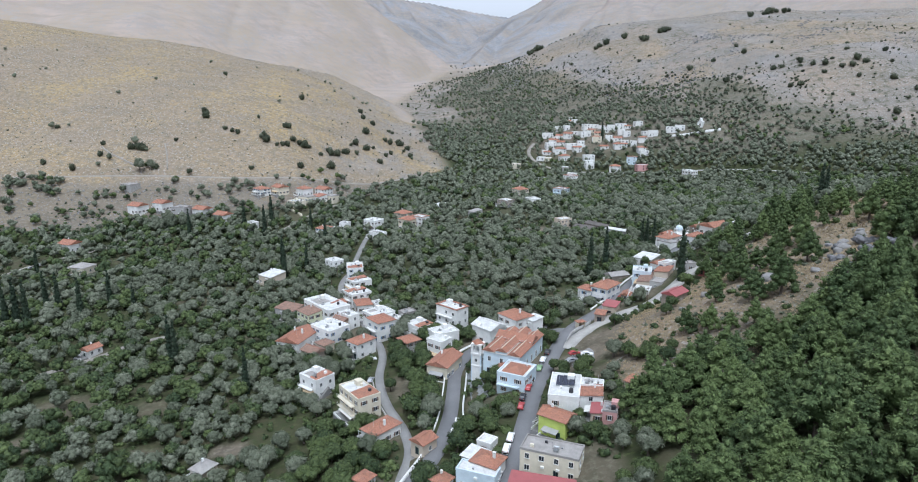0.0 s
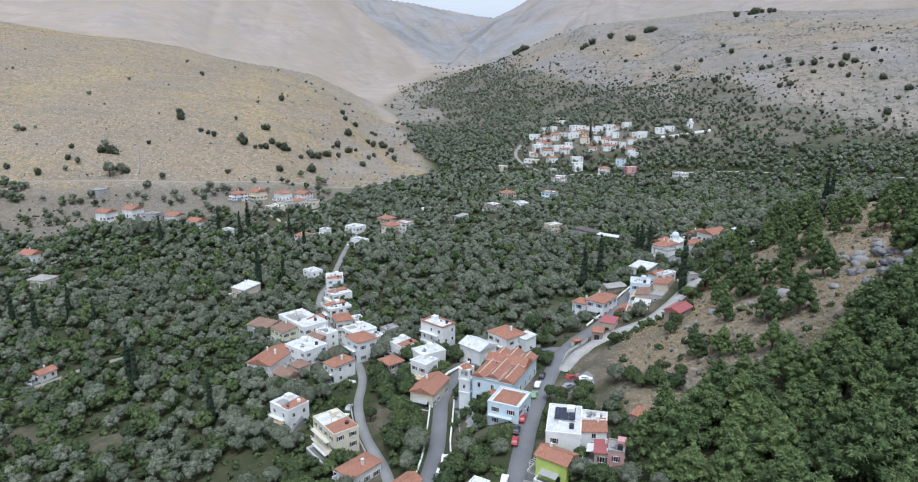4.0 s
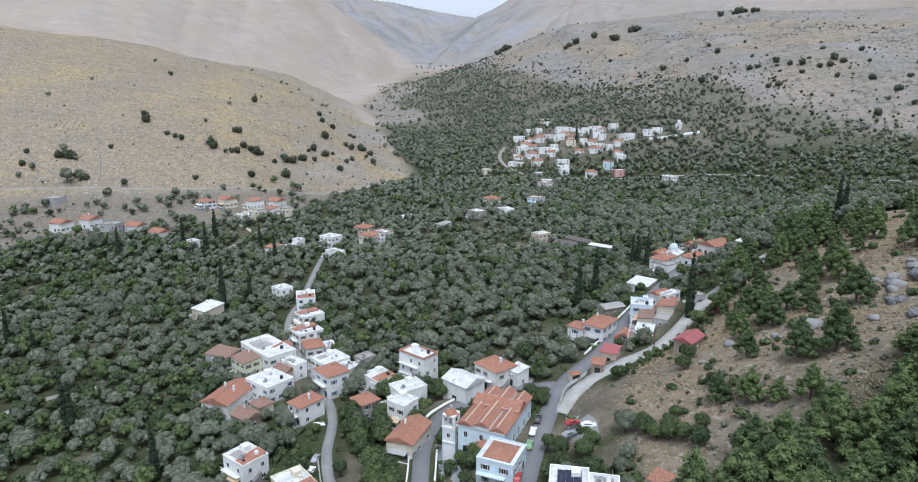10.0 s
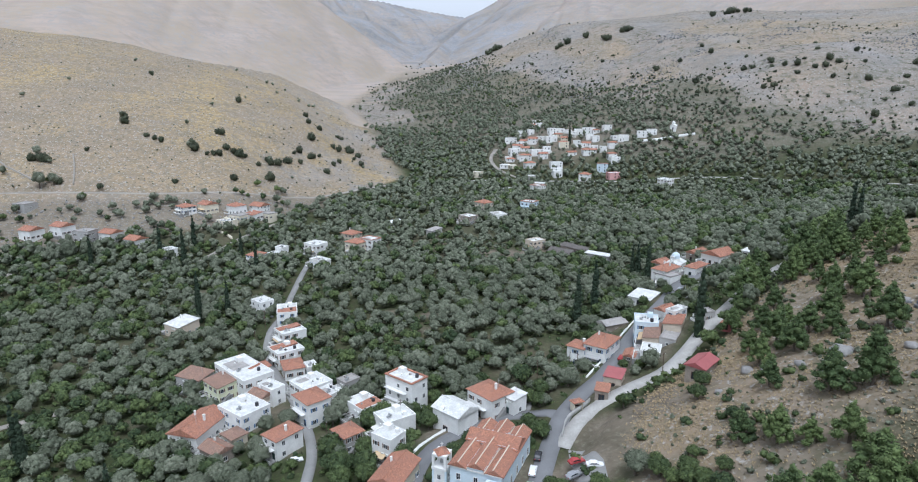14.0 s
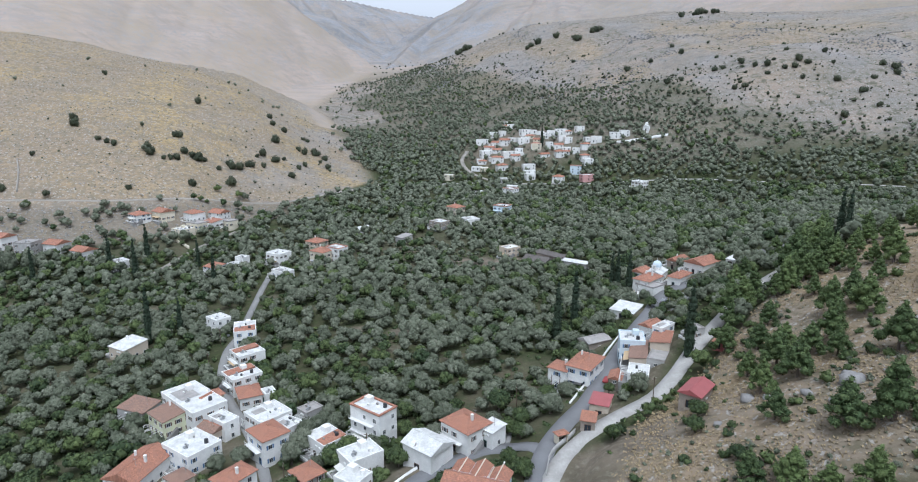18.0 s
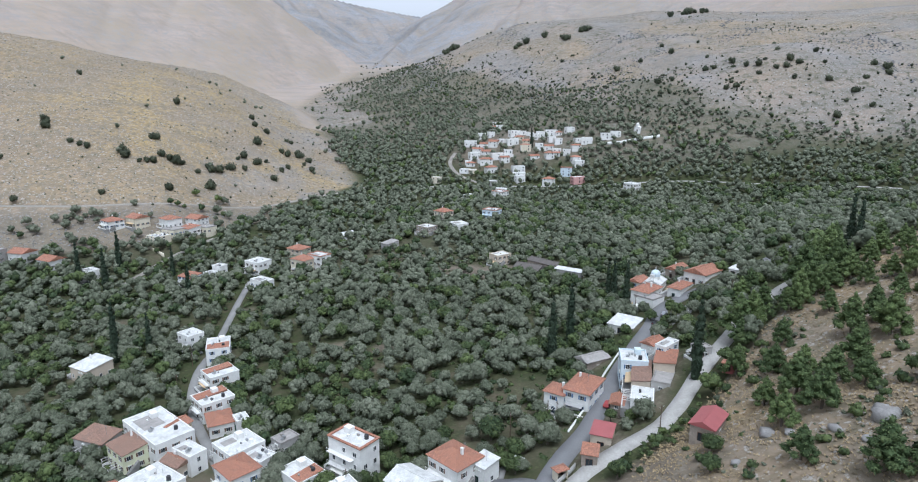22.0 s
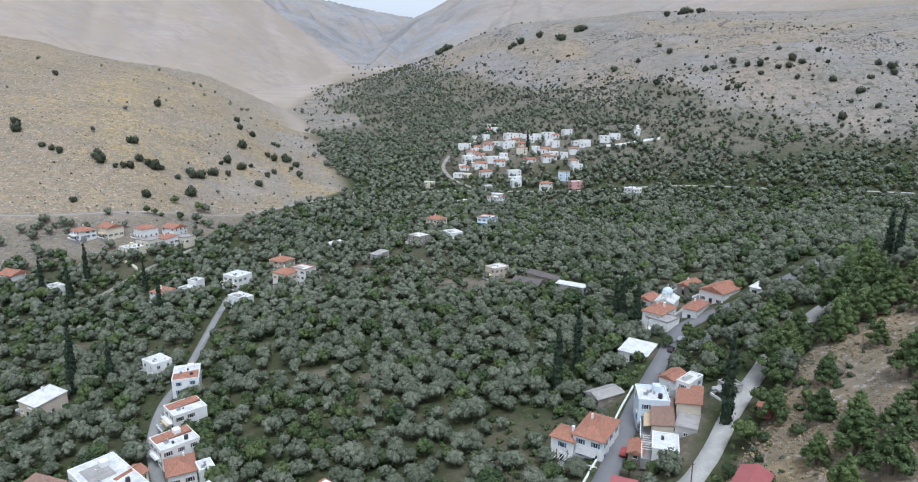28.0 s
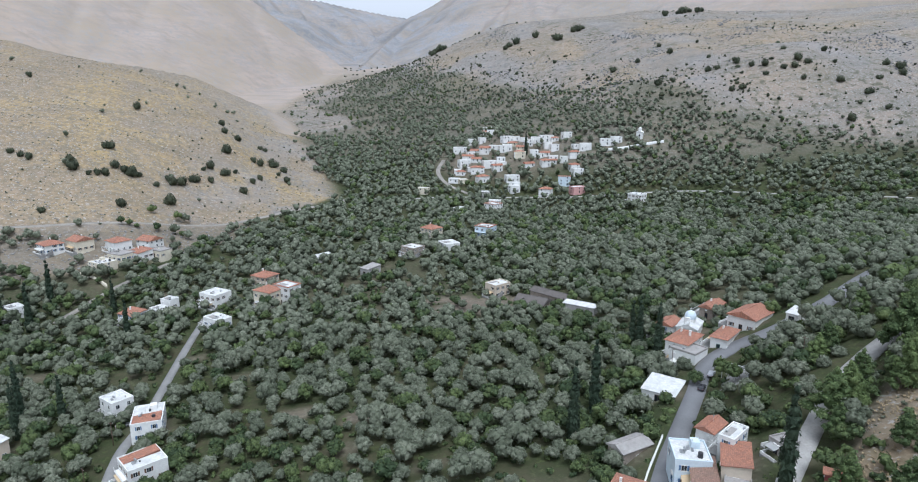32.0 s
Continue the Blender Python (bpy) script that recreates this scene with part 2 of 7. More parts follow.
GLASS = plain("dark_glass", (0.025, 0.032, 0.040), 0.12, vary=0.1, bump=0)
GLASS.node_tree.nodes["Principled BSDF"].inputs["Specular IOR Level"].default_value = 0.3
FRAME = plain("white_frame_paint", (0.75, 0.75, 0.72), 0.5, bump=0)
SHUTTER = {"brown": plain("brown_shutter", (0.13, 0.075, 0.045), 0.6), "blue": plain("blue_shutter", (0.08, 0.16, 0.30), 0.6),
           "green": plain("green_shutter", (0.05, 0.12, 0.09), 0.6)}
WOOD = plain("dark_wood", (0.10, 0.065, 0.045), 0.75)
STEEL = plain("dull_steel", (0.45, 0.46, 0.47), 0.4, 0.8)
TANK = plain("black_plastic", (0.03, 0.03, 0.035), 0.45)
PANEL = plain("solar_glass", (0.02, 0.025, 0.05), 0.12, bump=0)
ASPHALT = plain("asphalt", (0.19, 0.19, 0.195), 0.92, vary=0.2, scale=0.12, fine=3.0, obj=False)
CONCRETE = plain("pale_concrete", (0.27, 0.265, 0.255), 0.92, vary=0.2, scale=0.15, fine=3.0, obj=False)
FLAGS = plain("grey_flagstones", (0.30, 0.31, 0.31), 0.9, vary=0.28, scale=0.8, fine=1.6, obj=False)
GRAVEL = plain("pale_gravel", (0.40, 0.385, 0.36), 0.95, vary=0.2, scale=0.3, fine=2.0, obj=False)
DIRT = plain("dirt_track", (0.31, 0.285, 0.25), 0.95, vary=0.22, scale=0.15, fine=2.0, obj=False)
BARK = plain("grey_bark", (0.13, 0.105, 0.085), 0.95, vary=0.25, fine=12)
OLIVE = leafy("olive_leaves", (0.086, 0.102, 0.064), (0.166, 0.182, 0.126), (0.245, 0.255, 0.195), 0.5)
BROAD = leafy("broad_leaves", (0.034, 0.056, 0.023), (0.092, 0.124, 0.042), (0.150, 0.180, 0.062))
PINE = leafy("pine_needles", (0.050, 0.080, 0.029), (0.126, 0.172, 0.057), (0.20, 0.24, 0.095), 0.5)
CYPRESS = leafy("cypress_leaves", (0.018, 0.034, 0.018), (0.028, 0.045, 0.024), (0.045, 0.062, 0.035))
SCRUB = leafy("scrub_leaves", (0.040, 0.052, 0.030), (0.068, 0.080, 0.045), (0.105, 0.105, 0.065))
ROCK = plain("limestone", (0.29, 0.28, 0.27), 0.95, vary=0.28, scale=0.5, fine=3.0, bump=0.8)
PALE_ROCK = plain("pale_limestone", (0.20, 0.20, 0.21), 0.95, vary=0.38, scale=0.5, fine=1.6, bump=1.0)
STRAW = leafy("dry_grass", (0.24, 0.185, 0.105), (0.34, 0.262, 0.150), (0.42, 0.33, 0.20), 0.85)


# ---- mesh helpers ----
def part(name, bm, material, parent=None, label=""):
    """Link a bmesh as one mesh object, under a thing or a part."""
    me = bpy.data.meshes.new(name)
    bm.to_mesh(me)
    bm.free()
    return piece(name, me, material, parent, label)


def piece(name, me, material, parent=None, label=""):
    if material and not me.materials:
        me.materials.append(material)
    ob = new(name, me)
    ob.parent = parent
    if label:
        tagged(ob, label)
    return ob


def root(name, x, y, z, rot=0.0, label="", category="", group="", kind=""):
    ob = new(name)
    ob.empty_display_size = 0.5
    ob.matrix_world = pose(x, y, z, 0, 0, rot)
    return tagged(ob, label, category, group, kind)


def block(bm, x0, y0, z0, x1, y1, z1):
    v = [bm.verts.new((x, y, z)) for z in (z0, z1) for x, y in ((x0, y0), (x1, y0), (x1, y1), (x0, y1))]
    for f in ((3, 2, 1, 0), (4, 5, 6, 7), (0, 1, 5, 4), (1, 2, 6, 5), (2, 3, 7, 6), (3, 0, 4, 7)):
        bm.faces.new([v[i] for i in f])


def blocks(*boxes):
    bm = bmesh.new()
    for b in boxes:
        block(bm, *b)
    return bm


def tube(bm, x, y, z0, z1, r0, r1=None, n=8):
    r1 = r0 if r1 is None else r1
    ring = [[bm.verts.new((x + r * math.cos(a * 2 * math.pi / n), y + r * math.sin(a * 2 * math.pi / n), z)) for a in range(n)]
            for r, z in ((r0, z0), (r1, z1))]
    for i in range(n):
        bm.faces.new((ring[0][i], ring[0][(i + 1) % n], ring[1][(i + 1) % n], ring[1][i]))
    bm.faces.new(ring[0][::-1])
    bm.faces.new(ring[1])
    return bm


def raw_mesh(name, verts, faces, material, tone=None, smooth=False):
    """A mesh from arrays of corners and of triangles or quads."""
    me = bpy.data.meshes.new(name)
    k = faces.shape[1]
    me.vertices.add(len(verts))
    me.vertices.foreach_set("co", np.ascontiguousarray(verts, np.float32).ravel())
    me.loops.add(faces.size)
    me.loops.foreach_set("vertex_index", np.ascontiguousarray(faces, np.int32).ravel())
    me.polygons.add(len(faces))
    me.polygons.foreach_set("loop_start", np.arange(0, faces.size, k, dtype=np.int32))
    if smooth:
        me.polygons.foreach_set("use_smooth", np.ones(len(faces), bool))
    me.update(calc_edges=True)
    if tone is not None:
        me.attributes.new("tone", "FLOAT", "POINT").data.foreach_set("value", np.ascontiguousarray(tone, np.float32))
    me.materials.append(material)
    return me


# ---- plan of the land ----
# Spot heights of the land, in metres: x to the right, y up the valley, z above the stream bed.
VALLEY = [(-420, 60, -3), (-300, 200, -3), (-200, 120, -2), (-120, 120, 0), (-60, 120, 4), (-20, 100, 10), (5, 110, 16),
          (-55, 207, 5), (-107, 331, 5), (-182, 345, -1), (-233, 362, 2), (-77, 356, 6), (-58, 300, 6), (-9, 255, 10),
          (-44, 229, 8), (6, 190, 16), (88, 547, 16), (-15, 529, 9), (-45, 465, 7), (126, 353, 24)]
VALLEY += [(91, 315, 21), (74, 252, 25), (94, 259, 34), (62, 272, 20), (84, 236, 28), (186, 687, 27), (229, 633, 22),
           (-233, 450, 8), (30, 400, 13), (0, 450, 10), (120, 480, 16), (200, 520, 19), (300, 560, 23), (-2, 690, 18),
           (60, 650, 19), (-100, 620, 19), (40, 330, 15), (20, 300, 13), (35, 191, 22), (24, 134, 24), (24, 60, 26)]
UPPER_VALLEY = [(60, 800, 38), (0, 900, 46), (-60, 1030, 58), (-96, 1124, 77), (-84, 1335, 100), (-55, 1537, 122), (-20, 1798, 157), (-30, 2000, 165), (80, 2400, 200)]
LEFT_HILL = [(-560, 480, 42), (-376, 518, 38), (-273, 538, 36), (-195, 555, 33), (-140, 568, 30), (-50, 637, 22),
             (-400, 420, 12), (-300, 460, 14), (-173, 522, 19), (-100, 560, 19), (-260, 660, 84), (-183, 757, 98),
             (-225, 635, 68), (-177, 667, 69), (-155, 636, 53), (-114, 783, 74), (-295, 586, 54), (-70, 800, 48)]
LEFT_HILL += [(-40, 720, 28), (-587, 905, 194), (-418, 905, 172), (-352, 918, 162), (-216, 909, 129), (-146, 897, 97),
              (-90, 857, 66), (-34, 775, 31), (-300, 1060, 105), (-160, 975, 72), (-700, 620, 130), (-800, 900, 225),
              (-600, 420, 40), (-900, 500, 130), (-500, 1250, 130), (-420, 700, 110), (-330, 780, 128)]
SPUR = [(100, 196, 52), (126, 203, 57), (45, 100, 30), (80, 90, 50), (120, 110, 64), (180, 180, 76), (160, 250, 64),
        (220, 120, 92), (250, 300, 62), (180, 320, 52), (140, 290, 46), (60, 170, 32), (75, 205, 37), (55, 205, 28),
        (120, 260, 44), (90, 150, 50), (250, 420, 34), (330, 300, 60), (300, 150, 105), (45, 20, 34)]
RIGHT_HILL = [(272, 729, 68), (151, 771, 60), (233, 973, 98), (413, 849, 132), (389, 759, 99), (349, 675, 55), (296, 674, 48),
              (388, 648, 56), (430, 719, 72), (337, 593, 27), (115, 1505, 166), (270, 1417, 229), (388, 1412, 246),
              (604, 1417, 266), (738, 1214, 240), (900, 1000, 225), (800, 700, 130), (600, 500, 45), (500, 600, 52)]
RIGHT_HILL += [(481, 815, 146), (50, 1030, 74), (0, 860, 44), (200, 1200, 150), (450, 1100, 190), (300, 1700, 200),
               (600, 1800, 260), (480, 360, 40)]
BEYOND = [(-400, 1500, 120), (-800, 1600, 160), (400, 2100, 180), (900, 2000, 200), (-700, 2500, 230), (300, 3000, 260), (1600, 1800, 300), (1500, 900, 330), (-1400, 700, 300),
          (-2600, 2500, 400), (2600, 2500, 400), (0, 4300, 300), (-2500, 0, 250), (2500, 0, 500), (-1000, -600, 30), (200, -600, 60), (1200, -400, 260), (700, 100, 190), (700, 350, 90)]
SPOTS = np.array(VALLEY + UPPER_VALLEY + LEFT_HILL + SPUR + RIGHT_HILL + BEYOND, float)


def spread(a, b):
    """A rounded distance between places, for blending the spot heights."""
    return np.sqrt((a[:, None, 0] - b[None, :, 0]) ** 2 + (a[:, None, 1] - b[None, :, 1]) ** 2 + 35.0 ** 2)


_n = len(SPOTS)
_k = np.zeros((_n + 3, _n + 3))
_k[:_n, :_n] = spread(SPOTS, SPOTS) - np.eye(_n) * 6.0
_k[:_n, _n:] = np.c_[np.ones(_n), SPOTS[:, :2] / 1000]
_k[_n:, :_n] = _k[:_n, _n:].T
WEIGHTS = np.linalg.solve(_k, np.r_[SPOTS[:, 2], 0, 0, 0])


def land(x, y):
    """Height of the smooth land at arrays x, y."""
    p = np.stack([np.ravel(x), np.ravel(y)], 1).astype(float)
    out = np.empty(len(p))
    for i in range(0, len(p), 20000):
        q = p[i:i + 20000]
        out[i:i + 20000] = spread(q, SPOTS) @ WEIGHTS[:_n] + np.c_[np.ones(len(q)), q / 1000] @ WEIGHTS[_n:]
    return out.reshape(np.shape(x))


# ---- ground ----
def smooth_noise(x, y, size, seed):
    """Value noise in 0..1 with cells of that size."""
    rng = np.random.RandomState(seed)
    table = rng.rand(256, 256)
    u, v = x / size + 1000.3, y / size + 1000.7
    i, j = np.floor(u).astype(int), np.floor(v).astype(int)
    f, g = u - i, v - j
    f, g = f * f * (3 - 2 * f), g * g * (3 - 2 * g)
    t = lambda a, b: table[a % 256, b % 256]
    return (t(i, j) * (1 - f) + t(i + 1, j) * f) * (1 - g) + (t(i, j + 1) * (1 - f) + t(i + 1, j + 1) * f) * g


def step(v, lo, hi):
    s = np.clip((v - lo) / (hi - lo), 0, 1)
    return s * s * (3 - 2 * s)


# The foot of the bare hill to the west, as y over x, and the edge of the pine spur to the east, as x over y.
FOOT = np.array([(-900, 470), (-560, 465), (-376, 500), (-273, 520), (-195, 542), (-140, 560), (-90, 600), (-44, 645), (-15, 700), (-25, 780), (-60, 900), (-120, 1050)], float)
SPUR_EDGE = np.array([(-200, 32), (60, 40), (110, 42), (140, 44), (175, 46), (200, 50), (222, 62), (240, 92), (262, 118), (275, 150), (300, 190), (330, 250), (400, 330)], float)


def on_bank(x, y):
    """1 on the stony bank between the hill road and the groves."""
    low = np.interp(x, [-620, -420, -275, -211, -160, -110, -77, -60], [360, 400, 445, 484, 503, 527, 568, 620])
    return step(y - low, -6, 8) * step(np.interp(x, FOOT[:9, 0], FOOT[:9, 1]) + 12 - y, 0, 12) * (1 - step(x, -90, -60))


def bare_hill(x, y):
    """1 on the dry grass hill west of the valley."""
    edge = np.interp(x, FOOT[:9, 0], FOOT[:9, 1])
    east = np.interp(y, FOOT[8:, 1], FOOT[8:, 0])
    return step(y - edge, -4, 8) * (1 - step(x - east, -10, 12)) * (1 - step(y, 1050, 1250))


def on_spur(x, y):
    return step(x - np.interp(y, SPUR_EDGE[:, 0], SPUR_EDGE[:, 1]), -2, 6) * (1 - step(y, 330, 380))


# Crests of the mountains at the head of the valley, the slopes of their two flanks, and the depth and width of the gullies in them.
CRESTS = [
    ([(-12, 1778, 160), (-71, 1816, 202), (-150, 1841, 259), (-228, 1853, 320), (-377, 1849, 424), (-658, 1820, 541), (-1162, 1964, 687), (-2000, 1700, 760)], (0.56, 1.0), 18, 130),
    ([(239, 3179, 428), (148, 3114, 434), (13, 3038, 451), (-114, 2966, 466), (-234, 2888, 474), (-434, 2784, 543), (-1000, 2700, 700)], (0.62, 0.62), 60, 75),
    ([(239, 3179, 428), (280, 2824, 424), (333, 2667, 446), (550, 2528, 547), (916, 2364, 577), (1366, 2132, 617), (2200, 1900, 700)], (0.68, 0.62), 42, 80),
    ([(280, 2790, 416), (200, 2560, 345), (111, 2335, 266), (16, 1988, 172)], (0.75, 0.75), 30, 60),
    ([(-278, 970, 144), (-248, 990, 140), (-198, 1026, 129), (-167, 1043, 113), (-137, 1057, 98), (-102, 1072, 74)], (0.55, 0.55), 12, 30),
]


def crest_height(x, y, line, fall, gully, wide):
    """A mountain as its crest line, with flanks that fall away from it and gullies down them."""
    p = np.array(line, float)
    best = np.full(x.shape, -1e9)
    run = 0.0
    for a, b in zip(p, p[1:]):
        e = b[:2] - a[:2]
        length = float(np.hypot(*e))
        k = np.clip(((x - a[0]) * e[0] + (y - a[1]) * e[1]) / length ** 2, 0, 1)
        d = np.hypot(x - a[0] - k * e[0], y - a[1] - k * e[1])
        u = run + k * length
        cut = np.abs(smooth_noise(u + 0.25 * d, d * 0.22, wide, 3) * 2 - 1) + 0.5 * np.abs(smooth_noise(u, d * 0.3, wide * 0.4, 4) * 2 - 1)
        front = e[0] * (y - a[1]) - e[1] * (x - a[0]) > 0
        past = np.maximum(0, ((a[0] - x) * e[0] + (a[1] - y) * e[1]) / length) / (d + 1.0)
        z = a[2] + k * (b[2] - a[2]) - np.where(front, fall[0] + (fall[1] - fall[0]) * past, fall[1]) * d - gully * (0.75 - cut) * np.clip(d / (2.5 * wide), 0.04, 1)
        best = np.maximum(best, z)
        run += length
    return best


def surface(x, y):
    """The land with its small relief."""
    x, y = np.asarray(x, float), np.asarray(y, float)
    z = land(x, y)
    shape = z.shape
    x, y, z = x.ravel(), y.ravel(), z.ravel()
    far = step(np.hypot(x, y), 1050, 1700)
    mid = np.maximum(bare_hill(x, y), step(z, 60, 120)) * (1 - far)
    z = z + (smooth_noise(x, y, 26, 1) - 0.5) * (0.5 + 2.6 * mid) + (smooth_noise(x, y, 9, 2) - 0.5) * (0.2 + 0.9 * mid)
    crag = np.abs(smooth_noise(x, y, 120, 6) - 0.5) * 2
    upland = step(x, -20, 120) * step(y, 800, 950) * (1 - far)
    z = z + upland * (crag - 0.5) * 12 + upland * (smooth_noise(x, y, 45, 7) - 0.5) * 7
    back = np.where(y > 900)[0]
    if len(back):
        xb, yb, zb = x[back], y[back], z[back]
        for line, fall, gully, wide in CRESTS:
            zb = np.maximum(zb, crest_height(xb, yb, line, fall, gully, wide))
        z[back] = zb + (smooth_noise(xb, yb, 60, 5) - 0.5) * 6 * far[back]
    return z.reshape(shape)


def top(x, y):
    return float(surface(np.array([x]), np.array([y]))[0])


def spline(points, gap=3.0):
    """Places every few metres along a smooth line through the points."""
    p = np.array(points, float)
    p = np.vstack([2 * p[0] - p[1], p, 2 * p[-1] - p[-2]])
    out = []
    for a, b, c, d in zip(p, p[1:], p[2:], p[3:]):
        n = max(1, int(np.hypot(*(c - b)) / gap))
        for t in np.arange(n) / n:
            out.append(0.5 * (2 * b + (c - a) * t + (2 * a - 5 * b + 4 * c - d) * t * t + (3 * b - a - 3 * c + d) * t ** 3))
    return np.array(out + [p[-2]])


ROADS = [
    ("main_road", 5.0, ASPHALT, "grey asphalt road through the hillside village", [(6, 112), (12.4, 134.4), (15.6, 147), (19.9, 164.9), (24.4, 181.3), (30.2, 197.2), (36, 212), (42.0, 225), (50, 236), (59.2, 246.1), (69.1, 259.9), (78.0, 272.9), (88.0, 285.7), (100.6, 301.6), (112, 316), (124, 322), (142, 324), (165, 331), (200, 352)]),
    ("lower_road", 4.4, ASPHALT, "curving grey asphalt road below the church", [(-19, 124), (-11.7, 142.2), (-6.2, 154.1), (-2.8, 172.0), (-1.8, 189), (-1.0, 204), (3.0, 217.5), (9.5, 224.5), (17.2, 228.6), (25.7, 231.5), (34, 230.5), (40.5, 224)]),
    ("village_lane", 3.0, CONCRETE, "pale concrete lane between the village houses", [(-17, 128), (-14.9, 144.0), (-13.6, 156), (-16.2, 168.7), (-23.5, 187.5), (-28.4, 208), (-29.5, 227.9), (-34.2, 245.9), (-42, 265.7), (-53.5, 290), (-60.2, 308), (-63.5, 330), (-62.5, 348), (-63.2, 370), (-64.8, 410.9), (-65.4, 447)]),
    ("upper_lane", 4.2, GRAVEL, "pale gravel lane climbing beside the dry slope", [(37.5, 208), (41.5, 215), (46, 221), (52.6, 225.9), (63.6, 230.8), (74.5, 235.5), (84, 243), (93.2, 252.1), (101.3, 259), (110.4, 266.5), (120, 274), (134, 281), (150, 288), (170, 300)]),
    ("hillfoot_road", 5.2, DIRT, "dusty road along the foot of the bare hill", [(-620, 470), (-460, 496), (-376.6, 517), (-314.5, 532), (-245.0, 545), (-185, 556), (-130, 578), (-85, 612), (-44.5, 644.6), (-12, 684), (6, 720)]),
    ("hamlet_track", 3.2, DIRT, "pale dirt track up to the hamlet", [(-132, 450), (-128.4, 464.6), (-119.2, 492.0), (-108.5, 511.9), (-102, 525)]),
    ("west_track", 3.2, DIRT, "pale track past the western houses", [(-290, 330), (-269.5, 359.6), (-262, 381.0), (-250, 397), (-238, 414), (-234.1, 433.6)]),
    ("field_track", 2.6, DIRT, "pale dirt track among the olive trees", [(-172, 228), (-159.3, 240.6), (-150.4, 251.0), (-141.7, 262), (-122.3, 272)]),
    ("far_road", 4.4, GRAVEL, "pale road along the far valley side", [(20, 700), (50, 688), (85.5, 679.8), (120.5, 671), (163.7, 668), (200.2, 660), (241.9, 646), (283.1, 630), (331.9, 606.7), (367.6, 583.3), (420, 548)]),
    ("far_village_lane", 4.0, DIRT, "pale lane up to the far village", [(91.9, 784.5), (82.0, 750.7), (86, 714.7), (100.5, 682)]),
]
WAYS = []
for _name, _wide, _mat, _label, _pts in ROADS:
    _line = spline(_pts)
    _z = land(_line[:, 0], _line[:, 1])
    _pad = np.r_[np.full(6, _z[0]), _z, np.full(6, _z[-1])]
    WAYS.append((_line, np.convolve(_pad, np.ones(13) / 13, "valid"), _wide))
for _k in (1, 2, 3):
    _line, _z, _wide = WAYS[_k]
    _near = np.sqrt((_line[:, None, 0] - WAYS[0][0][:, 0]) ** 2 + (_line[:, None, 1] - WAYS[0][0][:, 1]) ** 2)
    _own = step(_near.min(1), 2.5, 11)
    WAYS[_k] = (_line, _z * _own + (WAYS[0][1][_near.argmin(1)] - 0.03) * (1 - _own), _wide)
WAY_PLACES = np.vstack([w[0] for w in WAYS])
WAY_Z = np.concatenate([w[1] for w in WAYS])
WAY_HALF = np.concatenate([np.full(len(w[0]), w[2] / 2) for w in WAYS])


def near_way(x, y):
    """Distance to the nearest road's edge, and that road's height there."""
    x, y = np.ravel(x), np.ravel(y)
    best, high = np.full(len(x), 1e9), np.zeros(len(x))
    for i in range(0, len(x), 4000):
        d = np.sqrt((x[i:i + 4000, None] - WAY_PLACES[:, 0]) ** 2 + (y[i:i + 4000, None] - WAY_PLACES[:, 1]) ** 2) - WAY_HALF
        k = d.argmin(1)
        best[i:i + 4000], high[i:i + 4000] = d[np.arange(len(k)), k], WAY_Z[k]
    return best, high


def ground_z(x, y):
    """The land as it is laid, cut and filled along the roads."""
    x, y = np.ravel(np.asarray(x, float)), np.ravel(np.asarray(y, float))
    z = surface(x, y)
    gap, high = near_way(x, y)
    keep = step(gap, 2.2, 9.0)
    return z * keep + (high - 0.30) * (1 - keep)


def over_road(p):
    """Which places would hang over a road below or hide it from the valley mouth."""
    ahead = p - np.array([6.0, 90.0])
    ahead /= np.hypot(*ahead.T)[:, None]
    hit = np.zeros(len(p), bool)
    for s in (2.5, 5.0, 7.5):
        q = p + ahead * s
        hit |= near_way(q[:, 0], q[:, 1])[0] < 0.4
    return hit & (p[:, 1] < 420) & (p[:, 0] > -80)


def stream(y):
    """Where the stream runs at the head of the valley, as x over y."""
    return np.interp(y, [900, 1030, 1124, 1335, 1537, 1798], [0, -60, -96, -84, -55, -20])


def tree_line(x):
    """Height up to which trees climb the eastern hillside."""
    return np.interp(x, [0, 100, 173, 220, 272, 314, 353, 389, 442, 488, 600], [150, 160, 132, 122, 114, 113, 111, 98, 88, 84, 80])


